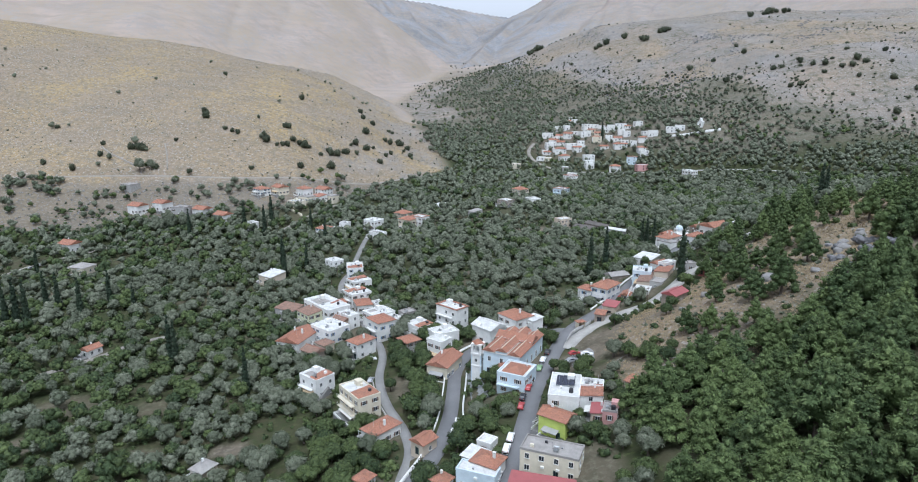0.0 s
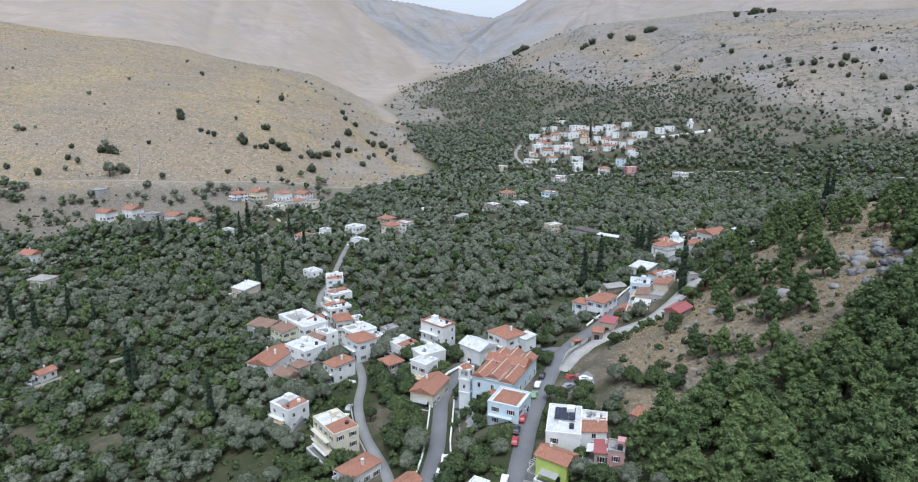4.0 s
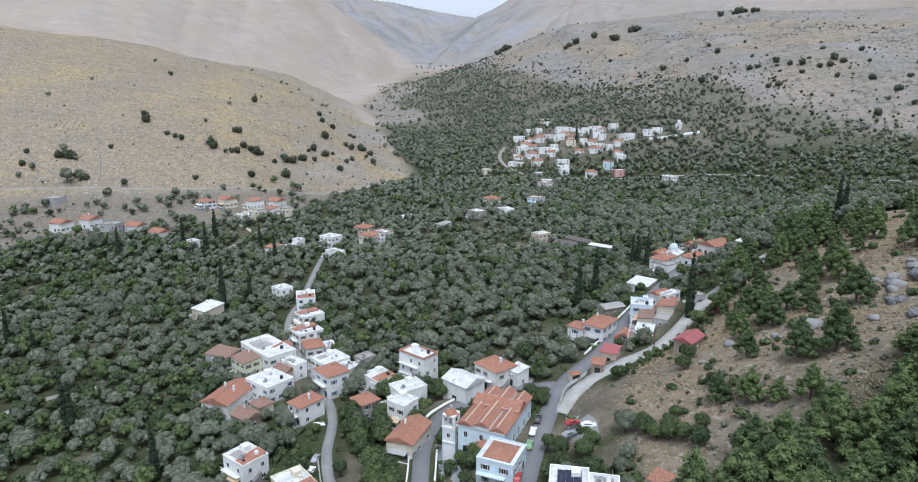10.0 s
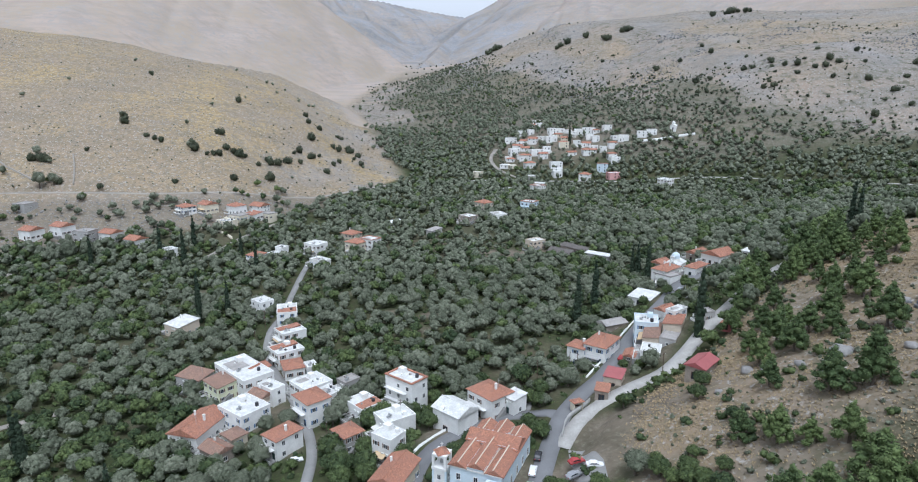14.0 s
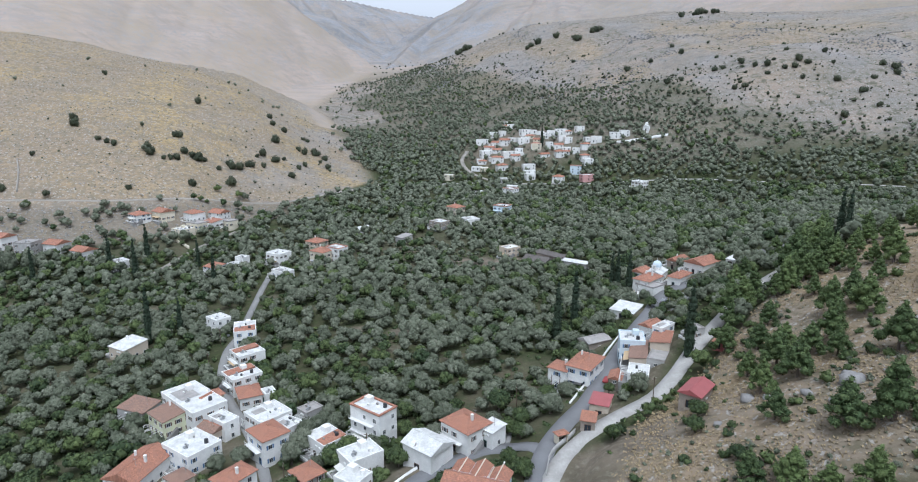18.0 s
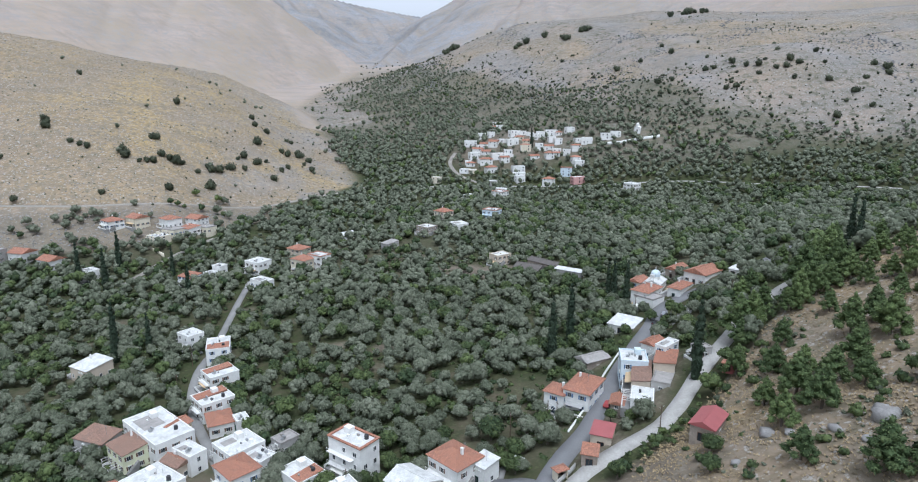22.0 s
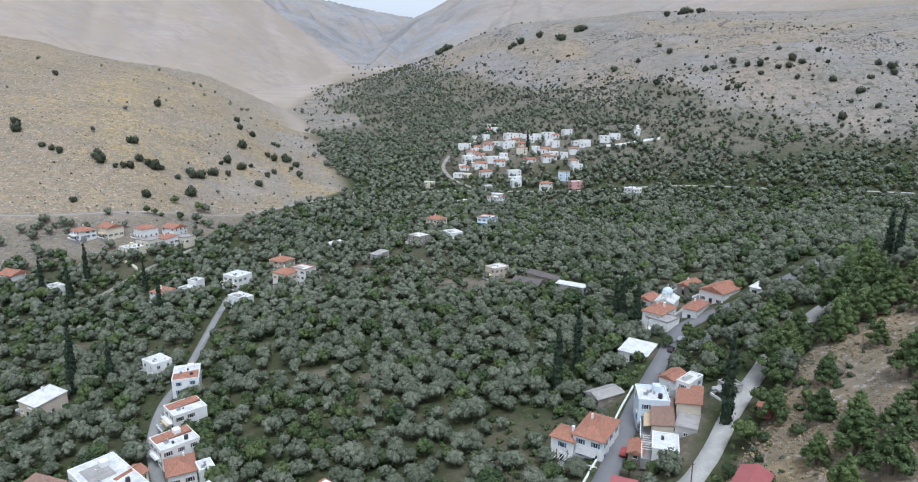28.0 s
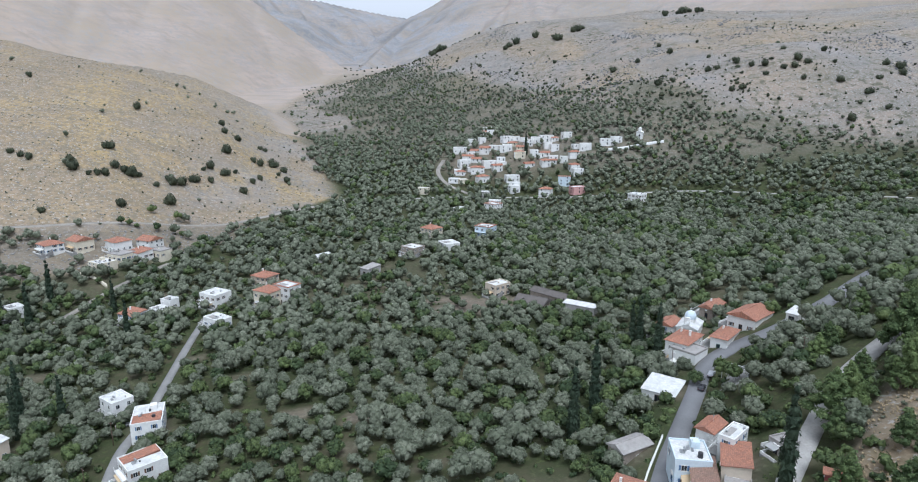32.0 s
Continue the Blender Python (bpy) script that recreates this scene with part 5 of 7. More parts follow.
house(-22.6, 166.2, 10.3, -42, 6.0, 9.9, 4.3, 1, "hip", "white", "orange", "chim")
house(-9.6, 155.8, 13.1, -40, 4.6, 5.4, 3.6, 1, "gable", "beige", "orange", "")
house(-49.3, 203.1, 6.2, -40, 9.2, 7.9, 7.0, 2, "flat", "white", "white", "tank balc panelR")
house(29.2, 160.1, 23.3, -103, 13.9, 8.2, 7.0, 2, "flat", "white", "white", "tank solar")
house(25.2, 147.9, 22.8, -37, 7.6, 5.5, 5.6, 1, "gable", "lime", "orange", "")
house(21.8, 132.6, 22.2, -22, 13.8, 6.4, 6.0, 2, "flat", "cream", "grey", "")
house(18.2, 122.5, 20.9, -16, 13.9, 3.8, 5.0, 1, "mono", "beige", "red", "")
house(-58.4, 342.4, 6.9, -79, 12.3, 8.8, 5.8, 2, "flat", "white", "white", "tank panelR")
house(-52.1, 316.7, 6.8, -55, 9.1, 10.2, 5.8, 2, "flat", "white", "white", "balc panelL")
house(-50.1, 297.5, 6.6, -54, 9.6, 10.8, 5.8, 2, "flat", "white", "white", "balc tank panelL")
house(-45.5, 286.0, 6.9, -70, 9.1, 7.2, 3.9, 1, "hip", "white", "orange", "")
house(-38.5, 283.9, 7.4, -63, 5.1, 3.9, 4.0, 1, "flat", "white", "white", "")
house(-226.2, 366.9, 1.6, -16, 11.0, 10.0, 4.1, 1, "hip", "cream", "grey", "balc")
house(-166.4, 531.1, 21.9, -44, 11.0, 10.0, 5.0, 2, "hip", "white", "orange", "balc")
house(-151.9, 534.8, 21.8, -42, 11.0, 10.0, 6.0, 1, "gable", "cream", "orange", "chim")
house(-132.0, 536.6, 20.2, -43, 11.0, 10.0, 6.0, 1, "hip", "white", "orange", "")
house(-117.0, 544.0, 19.6, -33, 11.0, 10.0, 5.0, 2, "gable", "white", "orange", "")
house(-133.2, 514.2, 15.3, -40, 11.0, 10.0, 4.0, 2, "flat", "cream", "white", "tank")
house(-126.9, 525.4, 17.2, -33, 11.0, 10.0, 4.0, 1, "flat", "cream", "grey", "")
house(-118.4, 528.9, 17.0, -37, 11.0, 9.4, 4.0, 1, "mono", "white", "orange", "")
house(-108.6, 533.5, 16.6, -39, 11.0, 8.2, 4.0, 1, "flat", "cream", "grey", "")
house(-153.2, 459.7, 7.4, -41, 7.8, 6.6, 5.4, 2, "flat", "white", "white", "")
house(-257.0, 407.4, 4.6, -20, 11.0, 10.0, 5.3, 1, "gable", "white", "orange", "")
house(-247.3, 481.5, 15.7, -25, 11.0, 10.0, 6.0, 1, "gable", "white", "orange", "")
house(-231.8, 489.1, 16.5, -27, 11.0, 10.0, 6.0, 1, "gable", "white", "orange", "")
house(-214.0, 481.6, 13.3, -11, 11.0, 10.0, 7.0, 2, "flat", "grey", "grey", "")
house(-199.8, 485.8, 13.2, -24, 11.0, 10.0, 5.0, 1, "gable", "white", "orange", "")
house(-180.7, 477.3, 10.5, -31, 11.0, 10.0, 5.0, 1, "gable", "white", "orange", "")
house(-270.2, 517.6, 28.5, -22, 11.0, 10.0, 4.0, 1, "flat", "grey", "grey", "none")
house(230.9, 633.1, 22.8, -61, 11.0, 10.0, 6.0, 2, "flat", "white", "white", "")
house(4.6, 133.6, 16.8, -22, 9.8, 4.3, 5.1, 1, "flat", "pale_blue", "white", "")
house(7.1, 137.1, 17.5, -31, 6.6, 5.6, 4.9, 1, "hip", "white", "orange", "chim")
house(4.2, 143.2, 16.7, -35, 5.5, 5.0, 3.1, 1, "mono", "grey", "white", "none")
house(-4.1, 135.3, 14.3, -41, 3.7, 4.1, 4.0, 1, "hip", "white", "orange", "")
house(-24.2, 142.7, 9.7, -36, 3.8, 4.5, 4.0, 1, "hip", "white", "orange", "")
house(7.4, 148.5, 17.5, -32, 4.1, 3.9, 3.2, 1, "flat", "white", "white", "none")
house(35.7, 156.9, 25.6, -103, 6.2, 5.8, 4.6, 2, "mono", "white", "orange", "")
house(38.7, 147.4, 27.3, -107, 4.9, 3.6, 3.3, 1, "flat", "pink", "grey", "tank")
house(36.1, 149.3, 26.2, -106, 5.6, 3.5, 3.0, 1, "mono", "beige", "red", "")
house(-57.2, 232.0, 5.9, -38, 7.6, 6.0, 4.0, 1, "gable", "stone", "brown", "")
house(-72.2, 159.2, 2.8, -27, 4.8, 5.3, 3.1, 1, "hip", "beige", "grey", "")
house(-156.7, 251.9, -0.8, -26, 5.2, 6.5, 3.0, 1, "gable", "white", "orange", "")
house(47.6, 158.5, 29.6, -47, 3.5, 4.1, 3.1, 1, "mono", "stone", "orange", "none")
house(36.8, 161.1, 25.6, -105, 4.2, 6.2, 5.0, 2, "flat", "white", "white", "")
# the far hillside village
house(152, 861, 68.6, 23, 7.7, 5.4, 2.6, 1, "flat", "white", "white", "far")
house(145, 833, 64.7, -9, 7.4, 4.9, 2.6, 1, "gable", "white", "orange", "far")
house(124, 803, 56.3, -19, 6.7, 5.6, 5.1, 2, "flat", "white", "white", "far")
house(133, 796, 58.2, 26, 5.1, 4.7, 5.1, 2, "flat", "white", "white", "far")
house(141, 768, 55.1, -58, 6.9, 6.1, 2.6, 1, "flat", "white", "white", "far")
house(155, 778, 60.8, 30, 6.8, 6.4, 5.1, 2, "flat", "white", "white", "far")
house(164, 779, 62.7, -30, 6.2, 6.4, 2.6, 1, "flat", "white", "white", "far")
house(171, 772, 61.8, -50, 4.7, 4.6, 2.6, 1, "flat", "white", "white", "far")
house(182, 764, 60.9, -30, 7.8, 5.2, 5.1, 2, "flat", "white", "white", "far")
house(158, 766, 58.1, -30, 5.8, 4.5, 2.6, 1, "hip", "cream", "orange", "far")
house(146, 758, 53.1, 7, 5.4, 6.0, 5.1, 2, "flat", "white", "white", "far")
house(162, 750, 53.0, -17, 4.9, 6.0, 5.1, 2, "gable", "cream", "orange", "far")
house(109, 787, 49.5, -9, 7.9, 5.1, 5.1, 2, "flat", "white", "white", "far")
house(120, 765, 48.4, -50, 6.1, 6.0, 5.1, 2, "gable", "white", "orange", "far")
house(130, 764, 51.3, -47, 7.1, 6.4, 5.1, 2, "gable", "white", "orange", "far")
house(112, 757, 44.3, -42, 6.0, 6.2, 5.1, 2, "gable", "white", "orange", "far")
house(121, 750, 44.8, -44, 7.2, 5.9, 2.6, 1, "gable", "white", "orange", "far")
house(106, 748, 40.3, 21, 6.1, 5.7, 5.1, 2, "flat", "white", "white", "far")
house(112, 735, 38.2, 7, 6.1, 6.0, 2.6, 1, "flat", "white", "white", "far")
house(99, 737, 35.9, -10, 4.9, 5.1, 2.6, 1, "flat", "white", "white", "far")
house(116, 728, 36.9, -11, 7.9, 5.5, 5.1, 2, "hip", "white", "orange", "far")
house(129, 735, 41.5, 14, 7.9, 6.3, 5.1, 2, "flat", "white", "white", "far")
house(139, 734, 42.9, 29, 7.4, 4.6, 2.6, 1, "flat", "white", "white", "far")
house(134, 725, 38.5, 14, 6.1, 4.7, 5.1, 2, "gable", "white", "orange", "far")
house(160, 741, 49.0, -31, 6.0, 5.0, 5.1, 2, "flat", "cream", "white", "far")
house(173, 740, 50.4, -18, 5.5, 4.7, 5.1, 2, "flat", "white", "white", "far")
house(183, 738, 50.6, -21, 6.5, 5.7, 2.6, 1, "gable", "white", "orange", "far")
house(189, 750, 56.5, 6, 5.0, 4.8, 5.1, 2, "flat", "white", "white", "far")
house(194, 744, 54.8, 10, 5.2, 4.5, 5.1, 2, "flat", "white", "white", "far")
house(197, 722, 45.4, -45, 5.1, 4.6, 5.1, 2, "flat", "white", "white", "far")
house(187, 724, 44.5, -40, 5.8, 4.5, 2.6, 1, "gable", "white", "orange", "far")
house(164, 725, 42.4, 27, 7.2, 4.7, 2.6, 1, "gable", "white", "orange", "far")
house(179, 722, 42.7, 11, 5.5, 6.0, 5.1, 2, "hip", "white", "orange", "far")
house(202, 708, 40.1, 17, 6.3, 5.1, 5.1, 2, "hip", "white", "orange", "far")
house(63, 698, 23.1, -45, 5.4, 4.5, 5.1, 2, "flat", "cream", "white", "far")
house(100, 713, 30.5, 11, 5.6, 6.0, 2.6, 1, "flat", "cream", "white", "far")
house(93, 718, 30.6, -44, 6.8, 6.3, 2.6, 1, "flat", "white", "white", "far")
house(143, 703, 31.6, 12, 7.9, 5.7, 5.1, 2, "flat", "white", "white", "far")
house(140, 682, 25.2, 24, 7.2, 4.8, 5.1, 2, "flat", "white", "white", "far")
house(112, 672, 22.7, 5, 5.8, 5.7, 5.1, 2, "flat", "grey", "white", "far")
house(115, 647, 19.3, -42, 7.4, 5.0, 5.1, 2, "flat", "white", "white", "far")
house(166, 674, 23.6, -57, 5.8, 6.2, 5.1, 2, "hip", "white", "orange", "far")
house(187, 688, 28.9, -37, 6.5, 4.8, 7.6, 3, "flat", "pale_blue", "orange", "far")
house(193, 671, 24.7, 29, 7.1, 6.4, 5.1, 2, "flat", "pink", "white", "far")
house(219, 734, 55.6, -35, 4.6, 5.5, 5.1, 2, "flat", "white", "white", "far")
house(242, 732, 60.4, -22, 7.3, 5.9, 5.1, 2, "flat", "white", "white", "far")
for _i, (_x, _y) in enumerate([(151, 861), (148, 820), (192, 764), (199, 762), (212, 763), (222, 734), (189, 730), (208, 726), (203, 700), (179, 737), (173, 761), (159, 742), (141, 742), (116, 763), (107, 750), (101, 731), (151, 758), (251, 731), (215, 740), (117, 708), (141, 689)]):
    house(_x, _y, 0, -35 + 17 * (_i % 5), 5.5 + _i % 3, 5.0, 5.1 if _i % 3 else 2.8, 2 if _i % 3 else 1, "hip" if _i % 4 == 3 else "flat", "white", "orange" if _i % 4 == 3 else "white", "far")
church(18.6, 200.4, 17.6, -27, 12.8, 21.3, 8.6)
bell_tower(6.4, 197.3, 15.4, -27, 13.6)
house(18.0, 182.4, 18.2, -27, 9.2, 9.9, 6.6, 2, "flat", "pale_blue", "white", "balc inset")
chapel(123.5, 347.5, 24.6, -40, 7.0, "blue", "small white chapel with a pale blue dome")
chapel(274, 730, top(274, 730), -30, 6.0, "white", "white hillside chapel with a small dome")


# Clearings and yards: centre, half widths, and how bare the earth is.
YARDS = [(47, 204, 8, 15, 0.7), (43, 178, 6, 6, 0.5), (62, 424, 24, 11, 0.9), (7, 228, 7, 5, 0.8), (60, 214, 14, 8, 0.9), (-108, 200, 9, 6, 0.4), (-140, 205, 14, 8, 0.5), (-96, 172, 8, 5, 0.6), (40, 195, 9, 10, 0.9), (22, 224, 8, 5, 0.8), (8, 180, 7, 8, 0.5), (-46, 256, 6, 6, 0.6), (-25, 236, 5, 5, 0.7), (-8, 232, 8, 6, 0.8), (75, 250, 9, 10, 0.6), (120, 335, 8, 10, 0.8)]
YARDS += [(-40, 240, 6, 6, 0.6), (3, 316, 6, 3, 0.5), (25, 300, 5, 3, 0.6), (-35, 375, 7, 4, 0.4), (30, 128, 7, 12, 0.6), (-90, 480, 9, 3, 0.7), (35, 470, 6, 3, 0.5), (-52, 500, 8, 4, 0.4), (-161, 281, 9, 4, 0.5), (-139, 181, 9, 5, 0.7), (-70, 171, 7, 5, 0.9), (-116, 217, 8, 4, 0.2), (-142, 382, 8, 4, 0.5), (-113, 395, 9, 4, 0.5), (-122, 369, 7, 3, 0.6), (8, 333, 6, 4, 0.9)]
YARDS += [(-13, 340, 6, 4, 0.8), (49, 438, 14, 5, 0.8), (-101, 222, 6, 4, 0.6), (-20, 200, 5, 9, 0.6), (-58, 236, 8, 5, 0.7), (18, 352, 5, 3, 0.4), (-30, 300, 6, 3, 0.4), (-5, 420, 8, 4, 0.4), (60, 380, 5, 3, 0.5), (-160, 340, 8, 4, 0.5), (-200, 270, 10, 5, 0.4), (-90, 260, 7, 4, 0.4), (-180, 410, 12, 4, 0.6), (-60, 400, 6, 4, 0.5), (100, 400, 7, 4, 0.4), (-220, 330, 9, 4, 0.5)]


build_ground()


# ---- plants ----
def icosahedron(level):
    bm = bmesh.new()
    bmesh.ops.create_icosphere(bm, subdivisions=level, radius=1.0)
    v = np.array([p.co for p in bm.verts])
    f = np.array([[p.index for p in q.verts] for q in bm.faces])
    bm.free()
    return v, f


ICO = {1: icosahedron(1), 2: icosahedron(2)}


def foliage(seed, lobes, leaves, size, level=1, core=0.84, lift=0.3, tilt=0.34):
    """A crown: rough inner lobes, given as rows of x, y, z, radius, height factor, under a coat of leaf tufts."""
    rng = np.random.RandomState(seed)
    lobes = np.array(lobes, float)
    V, F, at = [], [], 0
    iv, jf = ICO[level]
    for x, y, z, r, k in lobes:
        p = iv * (1 + rng.uniform(-0.18, 0.18, (len(iv), 1))) * r * core * np.array([1, 1, k]) + (x, y, z)
        V.append(p)
        F.append(jf + at)
        at += len(p)
    weight = lobes[:, 3] ** 2 * np.where(np.arange(len(lobes)) == 0, 0.4, 1.0)
    pick = rng.choice(len(lobes), leaves, p=weight / weight.sum())
    out = rng.normal(size=(leaves, 3))
    out[:, 2] = np.where(rng.rand(leaves) < 0.72, np.abs(out[:, 2]), out[:, 2])
    out /= np.linalg.norm(out, axis=1)[:, None]
    L = lobes[pick]
    mid = L[:, :3] + out * L[:, 3:4] * np.c_[np.ones((leaves, 2)), L[:, 4]] * rng.uniform(0.86, 1.06, (leaves, 1))
    n = out + rng.normal(scale=tilt, size=(leaves, 3))
    n /= np.linalg.norm(n, axis=1)[:, None]
    a = np.cross(n, np.cross((0.0, 0.0, 1.0), n) + rng.normal(scale=0.5, size=(leaves, 3))) * -1 + out * lift
    a /= np.linalg.norm(a, axis=1)[:, None] + 1e-9
    b = np.cross(n, a)
    b /= np.linalg.norm(b, axis=1)[:, None] + 1e-9
    s = size * rng.uniform(0.6, 1.3, (leaves, 1))
    corners = np.stack([mid + a * s * 1.15, mid - a * s * 0.6 + b * s * 0.62, mid - a * s * 0.6 - b * s * 0.62], 1).reshape(-1, 3)
    V.append(corners)
    F.append(np.arange(leaves * 3).reshape(-1, 3) + at)
    return np.concatenate(V), np.concatenate(F)


def stem(seed, tall, r, lean=0.25, limbs=3, reach=1.2):
    """A tapered trunk that bends a little and parts into limbs."""
    rng = np.random.RandomState(seed)
    V, F, at = [], [], 0
    fork = np.array([rng.uniform(-lean, lean), rng.uniform(-lean, lean), tall * 0.62])
    runs = [(np.array([0, 0, -0.6]), fork, r * 1.25, r * 0.8)]
    for i in range(limbs):
        a = i * 2 * math.pi / max(limbs, 1) + rng.uniform(-0.5, 0.5)
        runs.append((fork, fork + np.array([math.cos(a) * reach, math.sin(a) * reach, tall * rng.uniform(0.35, 0.6)]), r * 0.65, r * 0.25))
    for p, q, r0, r1 in runs:
        for c, rr in ((p, r0), (q, r1)):
            V.append(np.array([c + (rr * math.cos(k * math.pi / 3), rr * math.sin(k * math.pi / 3), 0) for k in range(6)]))
        F.append(np.array([(at + k, at + (k + 1) % 6, at + 6 + (k + 1) % 6) for k in range(6)] + [(at + k, at + 6 + (k + 1) % 6, at + 6 + k) for k in range(6)]))
        at += 12
    return np.concatenate(V), np.concatenate(F)


def olive_lobes(seed, n):
    """A domed crown of round puffs over a core."""
    rng = np.random.RandomState(seed)
    wide, high = rng.uniform(1.75, 2.2), rng.uniform(1.7, 2.2)
    rows = [(0, 0, 2.9, 0.82 * wide + 0.25, 0.95 * high / wide)]
    for i in range(n - 1):
        up = 1.0 - 1.25 * (i + 0.4) / max(n - 1, 1)
        a, rr = i * 2.4 + rng.uniform(-0.4, 0.4), math.sqrt(max(0.0, 1 - up * up)) * rng.uniform(0.62, 0.86)
        r = rng.uniform(1.0, 1.5) + (0.3 if n < 6 else 0.0)
        rows.append((rr * wide * math.cos(a), rr * wide * math.sin(a), 2.9 + up * high * rng.uniform(0.6, 0.85), r, rng.uniform(0.85, 1.1)))
    return rows


def pine_lobes(seed, n):
    """Boughs of needle masses round the stem, wide below and drawn out to a leading shoot."""
    rng = np.random.RandomState(seed)
    rows = [(0, 0, 4.2, 1.6, 1.6), (0, 0, 8.9, 0.45, 2.0), (0, 0, 7.2, 0.95, 1.4)]
    for i in range(n - 3):
        f = (i + 0.5) / (n - 3)
        z = 1.4 + 6.9 * f ** 0.95
        rr = (2.7 * (1 - f) ** 0.85 + 0.2) * rng.uniform(0.7, 1.15)
        a = i * 2.4 + rng.uniform(-0.5, 0.5)
        rows.append((rr * math.cos(a), rr * math.sin(a), z + rng.uniform(-0.3, 0.3), rng.uniform(0.5, 0.72) + 0.40 * (1 - f), rng.uniform(0.85, 1.3)))
    return rows


def cypress_lobes(seed):
    rng = np.random.RandomState(seed)
    return [(rng.uniform(-0.15, 0.15), rng.uniform(-0.15, 0.15), 0.8 + i * 1.2, 1.15 * (1 - (i / 10.5) ** 1.8) * rng.uniform(0.9, 1.08) + 0.12, 1.25) for i in range(10)]


def bush_lobes(seed, n):
    rng = np.random.RandomState(seed)
    return [(rng.uniform(-0.9, 0.9), rng.uniform(-0.9, 0.9), rng.uniform(0.5, 1.2), rng.uniform(0.7, 1.15), 0.9) for i in range(n)]


def pick(q, *values):
    return values[q]


KINDS = {
    "olive_tree": (OLIVE, lambda s, q: (foliage(s, olive_lobes(s, pick(q, 16, 10, 5, 3)), pick(q, 1100, 260, 54, 12), pick(q, 0.23, 0.36, 0.52, 0.8), 1, pick(q, 0.86, 0.88, 0.9, 0.98)), stem(s, 2.8, 0.28)), "grey-green olive tree with a rounded crown"),
    "broadleaf_tree": (BROAD, lambda s, q: (foliage(s, olive_lobes(s + 50, pick(q, 14, 9, 5, 3)), pick(q, 900, 200, 46, 12), pick(q, 0.29, 0.42, 0.60, 0.85), 1, pick(q, 0.86, 0.88, 0.9, 0.98), 0.1, 0.5), stem(s, 2.6, 0.22)), "bright green leafy tree in the grove"),
    "pine_tree": (PINE, lambda s, q: (foliage(s, pine_lobes(s, pick(q, 30, 18, 14, 6)), pick(q, 2000, 420, 200, 40), pick(q, 0.22, 0.38, 0.46, 1.0), 1, 0.86, 0.9, 0.4), stem(s, 6.5, 0.24, 0.3, 3, 0.9)), "green pine tree on the spur"),
    "scrub": (SCRUB, lambda s, q: (foliage(s, bush_lobes(s, pick(q, 8, 4, 3, 2)), pick(q, 220, 60, 20, 10), pick(q, 0.28, 0.42, 0.6, 0.7), 1, pick(q, 0.84, 0.84, 0.9, 0.98)), None), "dark green round shrub on the dry hillside"),
    "thyme": (OLIVE, lambda s, q: (foliage(s + 30, bush_lobes(s + 30, 3), 40, 0.4, 1, 0.8), None), "low grey-green bush"),
    "bramble": (BROAD, lambda s, q: (foliage(s + 20, bush_lobes(s + 20, 3), pick(q, 90, 40, 16, 8), pick(q, 0.3, 0.42, 0.55, 0.7), 1, 0.85, 0.1, 0.6), None), "low green bramble"),
}
SHAPES = {}


def shape(kind, seed, quality):
    key = (kind, seed, quality)
    if key not in SHAPES:
        SHAPES[key] = KINDS[kind][1](seed, quality)
    return SHAPES[key]


SINGLES = {}


def single_plant(kind, x, y, size, turn, seed, z=None, tall=1.0, label=""):
    """One plant as a thing of its own, with trunk and crown."""
    key = (kind, seed)
    if key not in SINGLES:
        crown, trunk = shape(kind, seed, 0)
        me = raw_mesh("crown", crown[0], crown[1], KINDS[kind][0], np.zeros(len(crown[0])), True)
        tm = raw_mesh("trunk", trunk[0], trunk[1], BARK) if trunk else None
        SINGLES[key] = (me, tm)
    me, tm = SINGLES[key]
    name = "shrub" if kind == "scrub" else kind
    ob = root(name, x, y, (top(x, y) if z is None else z) - 0.1, turn, label or KINDS[kind][2], "shrub" if kind == "scrub" else "tree", {"olive_tree": "olive trees of the grove", "pine_tree": "pines on the spur", "scrub": "shrubs on the bare hill"}.get(kind, "leafy trees"))
    ob.scale = (size, size, size * tall)
    piece("crown", me, None, ob)
    if tm:
        piece("trunk", tm, None, ob)
    return ob


